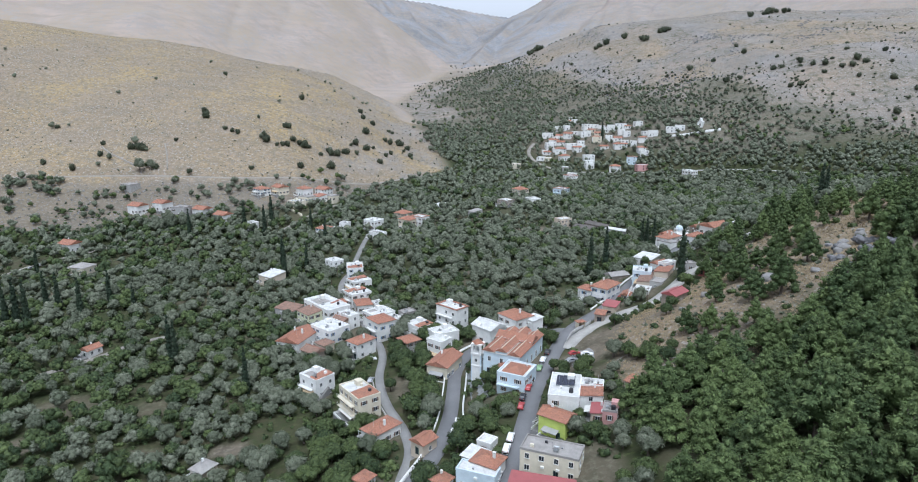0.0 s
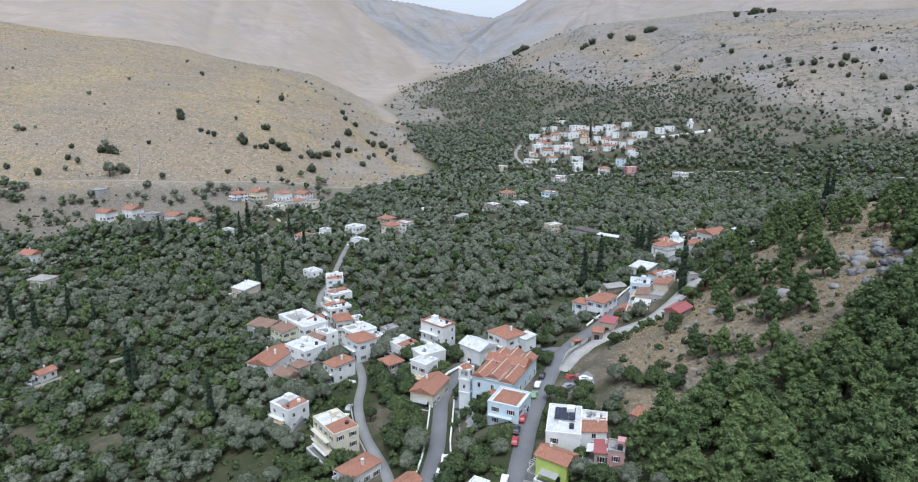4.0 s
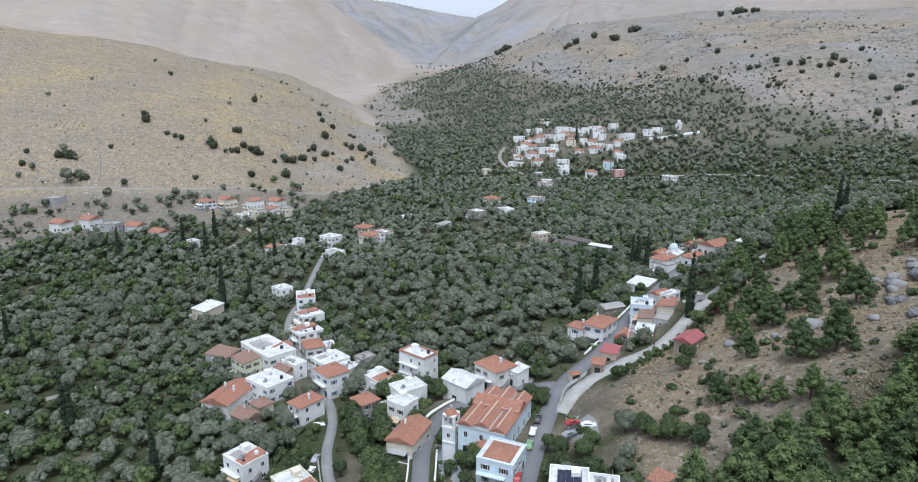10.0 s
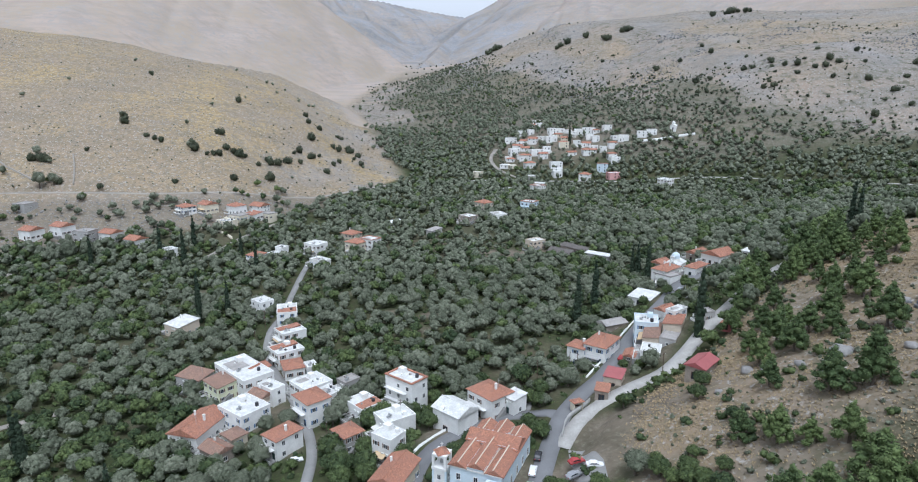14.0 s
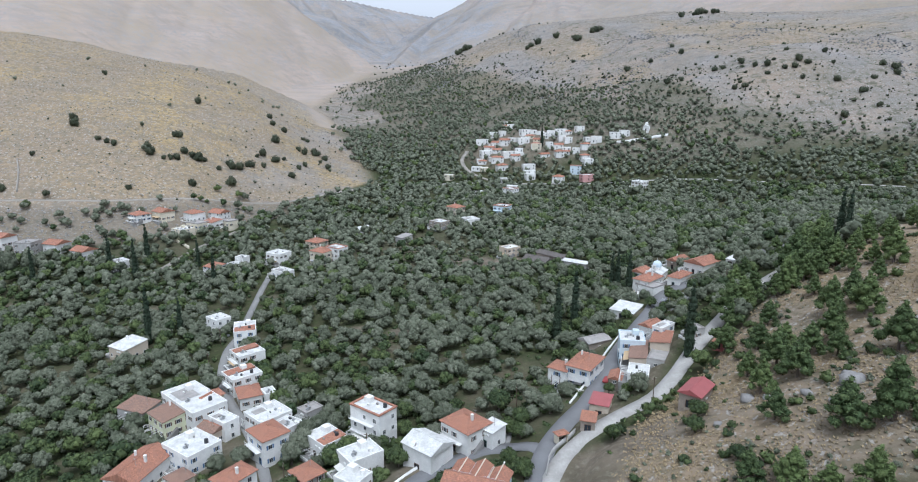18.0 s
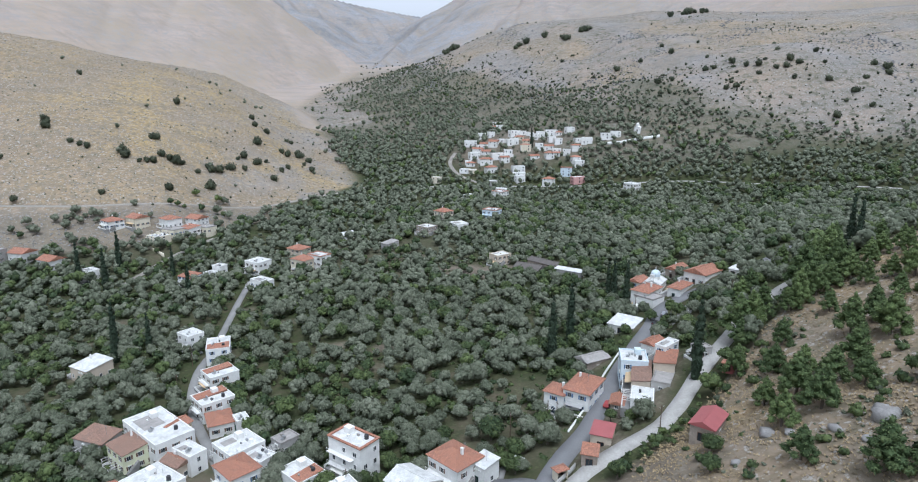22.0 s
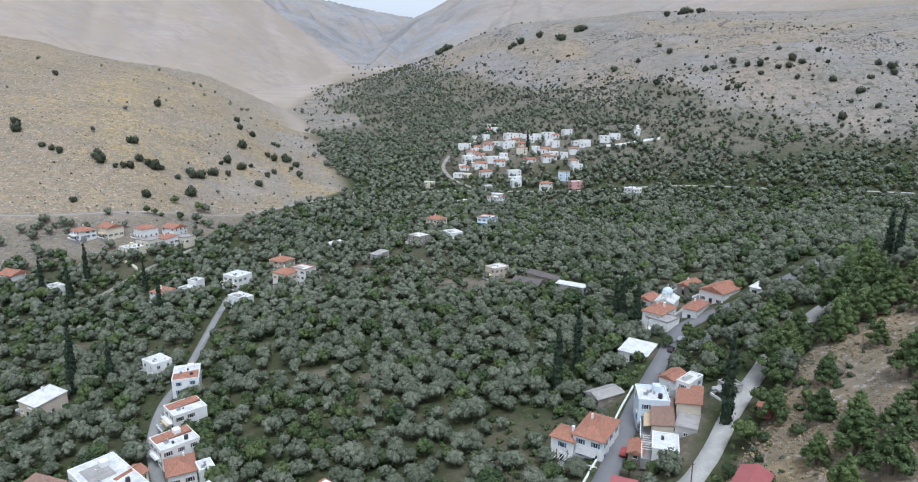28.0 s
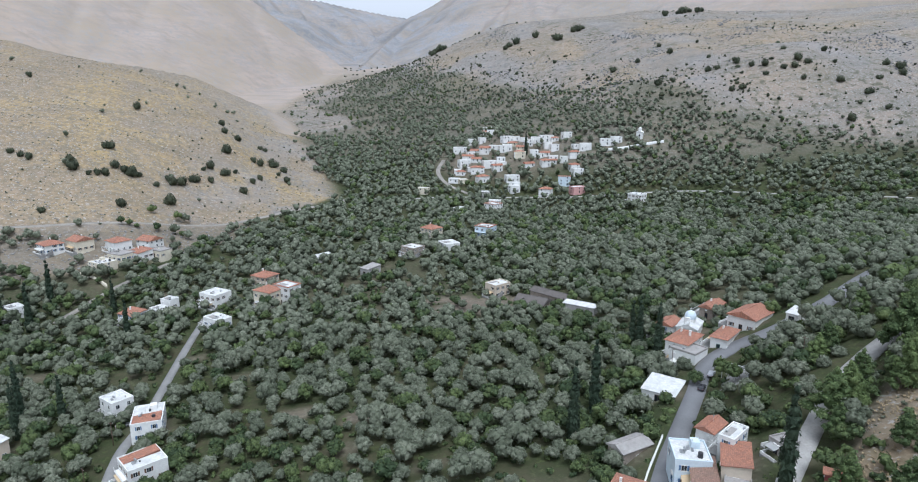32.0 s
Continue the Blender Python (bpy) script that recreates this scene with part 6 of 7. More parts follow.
def many_plants(name, kind, places, sizes, quality, label, variants=6, seed=0, trunks=True):
    """Plants past counting, joined into one mesh."""
    rng = np.random.RandomState(seed)
    n = len(places)
    if n == 0:
        return
    z = surface(places[:, 0], places[:, 1]) - 0.15
    which, turn, tone = rng.randint(0, variants, n), rng.uniform(0, 6.28, n), rng.rand(n)
    V, F, T, at = [], [], [], 0
    for k in range(variants):
        sel = np.where(which == k)[0]
        if not len(sel):
            continue
        v, f = shape(kind, k, quality)[0]
        c, s = np.cos(turn[sel])[:, None], np.sin(turn[sel])[:, None]
        sz = sizes[sel][:, None]
        stretch = rng.uniform(0.85, 1.15, (len(sel), 1))
        X = (v[:, 0] * c - v[:, 1] * s) * sz + places[sel, 0][:, None]
        Y = (v[:, 0] * s + v[:, 1] * c) * sz + places[sel, 1][:, None]
        Z = v[:, 2] * sz * stretch + z[sel][:, None]
        V.append(np.stack([X, Y, Z], -1).reshape(-1, 3))
        F.append((f[None] + (np.arange(len(sel)) * len(v))[:, None, None] + at).reshape(-1, 3))
        T.append(np.repeat(tone[sel], len(v)))
        at += len(sel) * len(v)
    me = raw_mesh(name, np.concatenate(V), np.concatenate(F), KINDS[kind][0], np.concatenate(T), True)
    tagged(new(name, me), label, "shrubs" if kind in ("scrub", "thyme", "bramble") else "trees", kind="stuff")


def scatter(x0, x1, y0, y1, gap, seed, jitter=0.42):
    rng = np.random.RandomState(seed)
    X, Y = np.meshgrid(np.arange(x0, x1, gap), np.arange(y0, y1, gap))
    p = np.stack([X.ravel(), Y.ravel()], 1)
    return p + rng.uniform(-jitter, jitter, p.shape) * gap, rng


def clear_of(p, margin=1.2):
    """Which places stand free of roads and buildings."""
    gap, _ = near_way(p[:, 0], p[:, 1])
    ok = gap > margin
    for hx, hy, r in HOUSES:
        ok &= (p[:, 0] - hx) ** 2 + (p[:, 1] - hy) ** 2 > (r * 0.84 + 0.8 + margin * 0.3) ** 2
    return ok


def build_plants():
    p, rng = scatter(-560, 660, 100, 1420, 5.25, 21)
    x, y = p.T
    z = land(x, y)
    wob = smooth_noise(x, y, 26, 30) - 0.5
    chance = np.ones(len(p))
    hill_here = bare_hill(x + 40 * wob, y + 40 * (smooth_noise(x, y, 18, 29) - 0.5))
    chance *= 1 - 0.985 * step(hill_here, 0.1, 0.5)
    bank = on_bank(x + 14 * wob, y + 20 * wob)
    chance *= 1 - 0.84 * bank
    chance *= 1 - step(on_spur(x, y), 0.1, 0.6)
    upland = step(y, 560, 660)
    rim = tree_line(x)
    chance *= 1 - upland * step(z + 44 * (smooth_noise(x, y, 75, 31) - 0.5) + 30 * wob, rim - 30, rim + 14)
    chance *= 1 - 0.38 * upland * step(z, 30, 60)
    chance *= 1 - 0.75 * upland * step(smooth_noise(x, y * 1.5, 34, 34), 0.66, 0.8) * step(z, 34, 55)
    chance *= np.where(np.hypot((x - 140) / 1.3, y - 730) < 50, 0.5, 1)
    chance *= 1 - step(surface(x, y) - z, 10, 16)
    chance *= 1 - step(y, 930, 980) * (1 - 0.22 * step(x - stream(y), -10, 20)) * (1 - step(x - stream(y) + 40 * wob, 40, 110))
    chance *= 1 - 0.4 * step(smooth_noise(x, y, 60, 11), 0.75, 0.88) * (y < 560)
    chance *= 1 - 0.5 * step(smooth_noise(x, y, 24, 13), 0.76, 0.9)
    for cx, cy, rx, ry, how in YARDS:
        chance *= np.where(((x - cx) / rx) ** 2 + ((y - cy) / ry) ** 2 < 1, 0.03, 1)
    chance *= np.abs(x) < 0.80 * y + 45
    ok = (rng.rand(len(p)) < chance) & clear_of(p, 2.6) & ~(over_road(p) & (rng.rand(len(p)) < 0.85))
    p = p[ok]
    x, y = p.T
    z = land(x, y)
    leafy_here = 0.18 + 0.36 * step(smooth_noise(x, y, 38, 17), 0.5, 0.72) + 0.34 * step(-x, 50, 110) * (1 - step(y, 250, 330))
    leafy_here = np.maximum(leafy_here, 0.82 * step(x, -48, -38) * (1 - step(x, 30, 40)) * (1 - step(y, 225, 245)))
    broad = rng.rand(len(p)) < leafy_here * np.where(y > 600, 0.35, 1)
    size = rng.uniform(0.62, 1.15, len(p)) + 0.45 * rng.rand(len(p)) ** 3 + 0.15 * (smooth_noise(x, y, 50, 28) - 0.5)
    size *= np.where(y > 600, 1.0 - 0.3 * step(z, 45, 120), 1.0)
    near = (x > -62) & (x < 62) & (y < 285)
    order = np.argsort(np.hypot(x - 0, y - 120))
    chosen = [i for i in order if near[i]][:290]
    single = np.zeros(len(p), bool)
    single[chosen] = True
    for i in chosen:
        kind = "broadleaf_tree" if broad[i] else "olive_tree"
        single_plant(kind, x[i], y[i], size[i], rng.uniform(0, 360), rng.randint(0, 5))
    rest = ~single
    mid = rest & (y < 395) & (np.abs(x + 25) < 165)
    distant = rest & (y > 600)
    far = rest & ~mid & ~distant
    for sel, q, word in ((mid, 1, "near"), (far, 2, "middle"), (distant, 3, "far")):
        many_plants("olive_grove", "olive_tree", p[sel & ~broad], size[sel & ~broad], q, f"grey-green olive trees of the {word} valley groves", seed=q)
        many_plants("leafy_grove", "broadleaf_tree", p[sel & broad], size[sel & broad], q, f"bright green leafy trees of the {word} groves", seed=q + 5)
    # low growth between the trees
    b, rng = scatter(-300, 130, 115, 480, 4.6, 33)
    lush = step(smooth_noise(*b.T, 30, 35), 0.3, 0.65)
    free = (1 - step(bare_hill(*b.T), 0.1, 0.4)) * (1 - step(on_spur(*b.T), 0.2, 0.6))
    for cx, cy, rx, ry, how in YARDS:
        free *= np.where(((b[:, 0] - cx) / rx) ** 2 + ((b[:, 1] - cy) / ry) ** 2 < 1, 0.1, 1)
    ok = (rng.rand(len(b)) < (0.36 + 0.55 * lush + 0.3 * step(-b[:, 0], 40, 80) * (1 - step(b[:, 1], 230, 290))) * free) & clear_of(b, 1.7)
    b = b[ok]
    many_plants("undergrowth", "bramble", b, rng.uniform(0.45, 1.05, len(b)), 3, "low green brambles between the olive trees", seed=9)
    g, rng = scatter(-95, 150, 118, 370, 3.1, 36)
    near_house = np.full(len(g), 1e9)
    for hx, hy, r in HOUSES:
        near_house = np.minimum(near_house, np.hypot(g[:, 0] - hx, g[:, 1] - hy) - r)
    ok = (rng.rand(len(g)) < (0.62 * (near_house < 11) + 0.28 * (g[:, 0] > -45) * (g[:, 0] < 30) * (g[:, 1] < 240)) * (1 - 0.8 * on_spur(*g.T))) & clear_of(g, 1.7)
    for cx, cy, rx, ry, how in YARDS:
        ok &= (((g[:, 0] - cx) / rx) ** 2 + ((g[:, 1] - cy) / ry) ** 2 > 0.7) | (rng.rand(len(g)) < 0.25)
    g = g[ok]
    many_plants("garden_shrubs", "bramble", g, 0.5 + 0.85 * rng.rand(len(g)), 1, "dark green garden shrubs and vines round the houses", seed=10)
    # shrubs on the hills
    s, rng = scatter(-100, 760, 600, 1520, 6.4, 41)
    x, y = s.T
    z = land(x, y)
    rim = tree_line(x)
    clump = smooth_noise(x, y, 48, 43)
    belt = step(z, rim - 50, rim - 20) * (1 - step(z + 70 * (clump - 0.5), rim + 4, rim + 44))
    chance = 0.55 * belt * (0.4 + 0.6 * step(smooth_noise(x, y, 20, 44), 0.35, 0.6)) + 0.012 + 0.30 * step(clump, 0.74, 0.86) * (1 - step(z, 190, 240))
    chance = chance * (1 - step(bare_hill(x + 30 * (clump - 0.5), y), 0.1, 0.4)) * step(z, 34, 60)
    ok = (rng.rand(len(s)) < chance) & clear_of(s)
    s, z = s[ok], z[ok]
    many_plants("hill_scrub", "scrub", s, 0.55 + 1.1 * rng.rand(len(s)) ** 2 + 0.9 * (rng.rand(len(s)) < 0.12) * (z < 190), 3, "dark green scrub scattered over the eastern hillside", seed=12)
    tiny, rng = scatter(-620, -10, 400, 920, 9.0, 45)
    tipward = step(tiny[:, 0], -190, -60)
    ok = (rng.rand(len(tiny)) < 0.4 * on_bank(*tiny.T) + (0.10 + 0.35 * tipward) * step(bare_hill(*tiny.T), 0.2, 0.8) * (1 - step(tiny[:, 1], 680, 900) * (1 - tipward))) & clear_of(tiny)
    many_plants("hill_shrublets", "scrub", tiny[ok], 0.25 + 0.7 * rng.rand(ok.sum()) ** 2, 3, "small dark shrubs dotted over the dry hill", seed=13)
    fs, rng = scatter(-160, 420, 1400, 2300, 17.0, 47)
    z = land(*fs.T)
    ok = rng.rand(len(fs)) < 0.22 * (1 - step(surface(*fs.T) - z, 2, 20)) * step(fs[:, 0], -40, 0) * step(smooth_noise(*fs.T, 90, 48), 0.35, 0.6)
    many_plants("ravine_scrub", "scrub", fs[ok], rng.uniform(1.0, 2.2, ok.sum()), 3, "dark scrub in the ravine at the valley head", seed=14)
    low, rng = scatter(46, 150, 150, 300, 3.4, 49)
    ok = (rng.rand(len(low)) < 0.8 * on_spur(*low.T) * (0.15 + 0.85 * step(smooth_noise(*low.T, 13, 50), 0.4, 0.65))) & clear_of(low, 1.0)
    many_plants("slope_scrub", "thyme", low[ok], 0.2 + 0.55 * rng.rand(ok.sum()) ** 2, 2, "low grey-green scrub on the dry slope of the spur", seed=15)
    br, rng = scatter(46, 190, 140, 310, 5.2, 55)
    ok = (rng.rand(len(br)) < on_spur(*br.T) * (0.20 + 0.55 * step(smooth_noise(*br.T, 15, 56), 0.45, 0.7))) & clear_of(br, 1.2)
    many_plants("spur_thicket", "bramble", br[ok], 0.45 + 0.9 * rng.rand(ok.sum()) ** 1.5, 1, "green thicket bushes on the slope of the spur", seed=16)
    # pines on the spur
    q, rng = scatter(38, 290, 55, 400, 6.2, 51)
    x, y = q.T
    dense = 1 - step(y - (148 + 0.12 * (x - 60)), 0, 12)
    crest = step(x - np.interp(y, [150, 175, 196, 215, 238, 262, 330], [92, 104, 118, 150, 140, 124, 130]), 0, 14)
    chance = on_spur(x, y) * np.clip(dense + crest * (0.85 - 0.5 * step(y, 215, 250)), 0.04, 1.0) * (1 - 0.5 * step(smooth_noise(x, y, 14, 53), 0.8, 0.9))
    ok = (rng.rand(len(q)) < chance) & clear_of(q, 2.0) & ~over_road(q) & (np.hypot((x - 126) / 13, (y - 186) / 23) > 1)
    q = q[ok]
    size = rng.uniform(1.05, 1.65, len(q)) + 0.35 * (rng.rand(len(q)) < 0.25)
    size *= 1 - 0.25 * step(q[:, 1], 200, 240)
    seen = q[:, 0] < np.maximum(0.75 * q[:, 1], 1.02 * (q[:, 1] - 150)) + 42
    q, size = q[seen], size[seen]
    order = np.argsort(np.minimum(np.hypot(q[:, 0] - 70, q[:, 1] - 140), 0.75 * np.hypot(q[:, 0] - 150, q[:, 1] - 262)))
    for i in order[:270]:
        single_plant("pine_tree", q[i, 0], q[i, 1], size[i], rng.uniform(0, 360), rng.randint(0, 6), tall=rng.uniform(0.72, 1.0))
    many_plants("pine_wood", "pine_tree", q[order[270:]], size[order[270:]], 2, "green pine wood on the crest of the spur", seed=6)


build_plants()
LONE_PINES = [(83.6, 196.5), (88.7, 209.8), (108.0, 257.6), (98.1, 242.5), (103.1, 234.5), (97.3, 218.1), (129.2, 250.6), (142.6, 275.2), (105.8, 218.1), (96.9, 209.1), (114.9, 201.8), (95.8, 180.1), (78.0, 171.7), (82.6, 167.3), (69.6, 182.2), (74, 176), (89.8, 184.4), (117.4, 266.0), (134.3, 272), (150.2, 303), (126, 262), (112.6, 246), (146, 265), (129, 235), (106, 228), (150, 254), (145, 282), (135, 264), (113, 220), (126, 226), (142, 242), (144, 256)]
for _i, (_x, _y) in enumerate(LONE_PINES):
    single_plant("pine_tree", _x, _y, (1.0 + 0.09 * (_i % 6)) * (0.8 if _x < 80 or 230 < _y < 275 else 1.0), _i * 47, _i % 6, tall=0.8 + 0.05 * (_i % 4), label="young green pine tree on the dry slope")
for _i, (_x, _y, _s) in enumerate([(110.2, 262.6, 1.65), (115.5, 265, 1.35), (138.5, 275, 1.75), (144.5, 280, 1.5), (126, 288, 1.1), (130.5, 290.5, 1.15), (121, 268, 1.2), (147, 272, 1.5), (152, 281, 1.6), (134, 268, 1.2), (158, 290, 1.5), (128, 262, 1.3), (165, 297, 1.5)]):
    single_plant("pine_tree", _x, _y, _s, _i * 83, _i % 6, tall=0.85 + 0.05 * (_i % 4), label="tall light green pine beside the upper lane")
SHRUBS = [(-381, 610), (-327, 589), (-321, 569), (-300, 585), (-294, 586), (-290, 584), (-266, 603), (-357, 546), (-329, 540), (-266, 555), (-260, 662), (-256, 652), (-231, 635), (-222, 631), (-217, 628), (-193, 634), (-189, 626), (-178, 665), (-177, 623), (-172, 625), (-168, 628), (-166, 640), (-158, 637), (-154, 635), (-150, 639)]
SHRUBS += [(-138, 638), (-134, 651), (-130, 648), (-125, 652), (-118, 662), (-115, 683), (-107, 670), (-121, 797), (-116, 777), (-103, 774), (-106, 730), (-86, 790), (-82, 792), (-86, 742), (-80, 740), (-72, 752), (-69, 748), (-63, 730), (-79, 692), (-83, 670), (-56, 721), (-147, 592), (-125, 619), (-187, 572)]
SHRUBS += [(-235, 553), (-278, 780), (-182, 751), (-112, 690), (-100, 688), (-94, 700), (-75, 705), (-60, 745)]
for _i, (_x, _y) in enumerate(SHRUBS):
    single_plant("scrub", _x, _y, 1.4 + 0.26 * ((_i * 7) % 6), _i * 61, _i % 4, tall=1.45)
HILL_BUSHES = [(417, 849), (409, 854), (436, 845), (443, 825), (453, 816), (500, 854), (537, 833), (491, 812), (496, 803), (477, 800), (526, 799), (581, 790), (592, 781), (549, 760), (582, 768), (475, 779), (507, 766), (522, 740), (520, 711), (480, 708), (466, 800), (433, 1038), (420, 972), (379, 982), (345, 980), (445, 799), (367, 857), (349, 857), (398, 786), (411, 786)]
HILL_BUSHES += [(590, 1298), (600, 1304), (612, 1320), (625, 1324), (637, 1312), (648, 1318), (555, 1273), (339, 1209), (333, 1216), (311, 1255), (253, 1228), (262, 1236), (276, 1243), (378, 1251), (386, 1254), (395, 1256), (157, 1398), (166, 1404), (176, 1410), (150, 1392)]
for _i, (_x, _y) in enumerate(HILL_BUSHES):
    single_plant("scrub", _x, _y, (1.9 + 0.3 * ((_i * 7) % 5)) * (1.5 if _y > 1100 else 1.0), _i * 61, _i % 4, tall=1.35, label="large dark shrub on the stony eastern hillside")
BUSHES = [(32.9, 187.8), (53.1, 185.4), (53.5, 177.3), (56.9, 178.8), (57.7, 173.1), (59.8, 168.7), (60.2, 183.0), (62.9, 174.7), (-21.4, 212.9), (-23.3, 197.5), (-18.4, 205.2), (10.6, 188.0), (9, 182), (8.5, 191.5), (30.5, 189), (33, 185), (55.6, 175.2), (52.2, 181.4), (58.0, 179.5), (71.9, 190), (48.9, 252.7), (40.0, 243), (103.6, 307), (110.0, 336), (80.6, 231), (70, 243), (57, 219), (71.2, 206), (75, 212.6), (31, 221), (30, 217), (66, 247), (86, 262), (-22, 222), (-10, 170), (-8, 185)]
for _i, (_x, _y) in enumerate(BUSHES):
    single_plant("broadleaf_tree", _x, _y, 0.62 + 0.06 * (_i % 6), _i * 73, _i % 5, label="dense green leafy tree beside the road")

for _x, _y, _s in [(-209, 450, 2.1), (-200, 454, 1.7), (-217, 447, 1.5), (-276, 548, 1.7), (-268, 552, 1.4)]:
    single_plant("olive_tree", _x, _y, _s, _x * 7, 3, tall=1.25, label="tall grey-green tree below the hamlet")


def cypress(x, y, size, seed):
    key = ("cypress_tree", seed)
    if key not in SINGLES:
        crown = foliage(seed, cypress_lobes(seed), 420, 0.34, 1, 0.9)
        trunk = stem(seed, 2.0, 0.2, 0.02, 0)
        SINGLES[key] = (raw_mesh("crown", crown[0], crown[1], CYPRESS, np.zeros(len(crown[0])), True), raw_mesh("trunk", trunk[0], trunk[1], BARK))
    ob = root("cypress_tree", x, y, top(x, y) - 0.1, seed * 40, "tall dark narrow cypress tree among the olives", "tree", "cypresses of the valley")
    ob.scale = (size * 1.15, size * 1.15, size * 1.5)
    piece("crown", SINGLES[key][0], None, ob)
    piece("trunk", SINGLES[key][1], None, ob)


CYPRESSES = [(-160, 296), (-183, 316), (-205, 308), (-210, 306), (-208, 288), (-249, 360), (-99, 347), (-192, 441), (-158, 457), (-142, 471), (-76, 208), (-114, 237), (-117, 239), (-186, 295), (64, 298), (105, 354), (107, 352), (91, 250), (-103, 358), (-139, 443), (-110, 461), (-92, 425), (106, 336), (-219, 289), (-215, 291), (-88, 353), (171, 293), (171, 297), (166, 744), (74, 309)]
for _i, (_x, _y) in enumerate(CYPRESSES):
    cypress(_x, _y, (0.98 + 0.08 * (_i % 5)) * (1.15 if _y < 260 and _x > 0 else 1.0), _i % 4)


# ---- stones and dry grass ----
def boulder(x, y, size, seed):
    rng = np.random.RandomState(seed)
    v, f = ICO[2]
    v = v * (1 + rng.uniform(-0.28, 0.22, (len(v), 1))) * np.array([1.2, 1.0, 0.75]) * size
    ob = new("boulder", raw_mesh("boulder", v, f, ROCK))
    ob.matrix_world = pose(x, y, top(x, y) + 0.1 * size, 0, 0, seed * 50)
    tagged(ob, "grey weathered limestone boulder on the dry slope", "rock", "boulders on the spur")


for _i, (_x, _y, _s) in enumerate([(100.5, 196.4, 2.4), (101.5, 199, 1.8), (93.0, 200.1, 1.3), (85.6, 209.5, 1.6), (88, 206, 1.1), (124.2, 201.1, 1.6), (127.5, 204, 1.9), (131.1, 210.2, 1.7), (134, 206, 1.4), (138, 212, 1.9), (143, 208, 1.5), (136, 200, 1.4), (128, 213, 1.2), (141, 217, 1.3), (93.9, 193, 1.0), (76, 205, 1.0), (110, 188, 1.4), (147, 214, 1.4)]):
    boulder(_x, _y, _s, _i)


def outcrop(x, y, size, seed):
    """A broken limestone slab with tilted, cracked blocks."""
    rng = np.random.RandomState(seed)
    base = root("rock_outcrop", x, y, top(x, y), 0, "pale grey cracked limestone outcrop between the pines", "rock", "rock outcrops on the spur")
    for k in range(10):
        v, f = ICO[2]
        v = np.sign(v) * np.abs(v) ** 0.6 * (1 + rng.uniform(-0.3, 0.22, (len(v), 1))) * size * rng.uniform(0.22, 0.52) * np.array([1.25, 1.0, rng.uniform(0.5, 0.9)])
        ob = piece("rock", raw_mesh("rock", v, f, PALE_ROCK), None, base)
        ob.matrix_local = pose(rng.uniform(-1, 1) * size, rng.uniform(-0.8, 0.8) * size, rng.uniform(-0.1, 0.25) * size, rng.uniform(-25, 25), rng.uniform(-25, 25), rng.uniform(0, 360))


for _i, (_x, _y, _s) in enumerate([(124, 187, 3.2), (129, 190, 3.4), (123, 177, 3.0), (130, 180, 3.2), (127, 206, 2.6), (134, 202, 3.0), (120, 194, 2.2), (136, 192, 3.0), (117, 183, 2.0)]):
    outcrop(_x, _y, _s, 40 + _i)


def loose_stones(name, x0, x1, y0, y1, gap, weight, low, high, seed, label, material=ROCK, category="stones"):
    p, rng = scatter(x0, x1, y0, y1, gap, seed, 0.5)
    p = p[rng.rand(len(p)) < weight(p[:, 0], p[:, 1])]
    p = p[near_way(p[:, 0], p[:, 1])[0] > 0.5]
    v, f = ICO[1]
    n = len(p)
    s = rng.uniform(low, high, (n, 1, 1)) * rng.uniform(0.6, 1.4, (n, 1, 3)) * np.array([1, 1, 0.6])
    V = v[None] * (1 + rng.uniform(-0.2, 0.2, (n, len(v), 1))) * s
    V[:, :, 0] += p[:, 0:1]
    V[:, :, 1] += p[:, 1:2]
    V[:, :, 2] += surface(p[:, 0], p[:, 1])[:, None] + 0.05
    F = f[None] + (np.arange(n) * len(v))[:, None, None]
    tagged(new(name, raw_mesh(name, V.reshape(-1, 3), F.reshape(-1, 3), material)), label, category, kind="stuff")


loose_stones("hill_stones", -520, -10, 480, 960, 4.6, lambda x, y: 0.5 * step(bare_hill(x, y), 0.3, 0.8) * (0.35 + step(smooth_noise(x, y, 30, 61), 0.5, 0.7)), 0.25, 0.75, 62, "pale limestone stones lying on the bare hill")
loose_stones("bank_stones", -420, -60, 390, 640, 3.0, lambda x, y: 0.6 * on_bank(x, y), 0.3, 1.0, 63, "pale stones on the bank below the road")
loose_stones("hill_tufts", -560, -10, 480, 900, 4.6, lambda x, y: 0.6 * step(bare_hill(x, y), 0.3, 0.8) * step(smooth_noise(x, y, 24, 67), 0.3, 0.6), 0.25, 0.7, 68, "small dark thorny tufts on the bare hill", SCRUB, "shrubs")
loose_stones("upland_tufts", -20, 640, 640, 1300, 6.5, lambda x, y: 0.6 * step(land(x, y), 70, 110) * step(smooth_noise(x, y, 40, 69), 0.3, 0.6), 0.35, 0.9, 70, "low thorny tufts on the eastern hillside", SCRUB, "shrubs")
loose_stones("spur_stones", 50, 170, 150, 270, 3.0, lambda x, y: 0.02 * on_spur(x, y), 0.15, 0.4, 64, "grey stones on the dry slope")
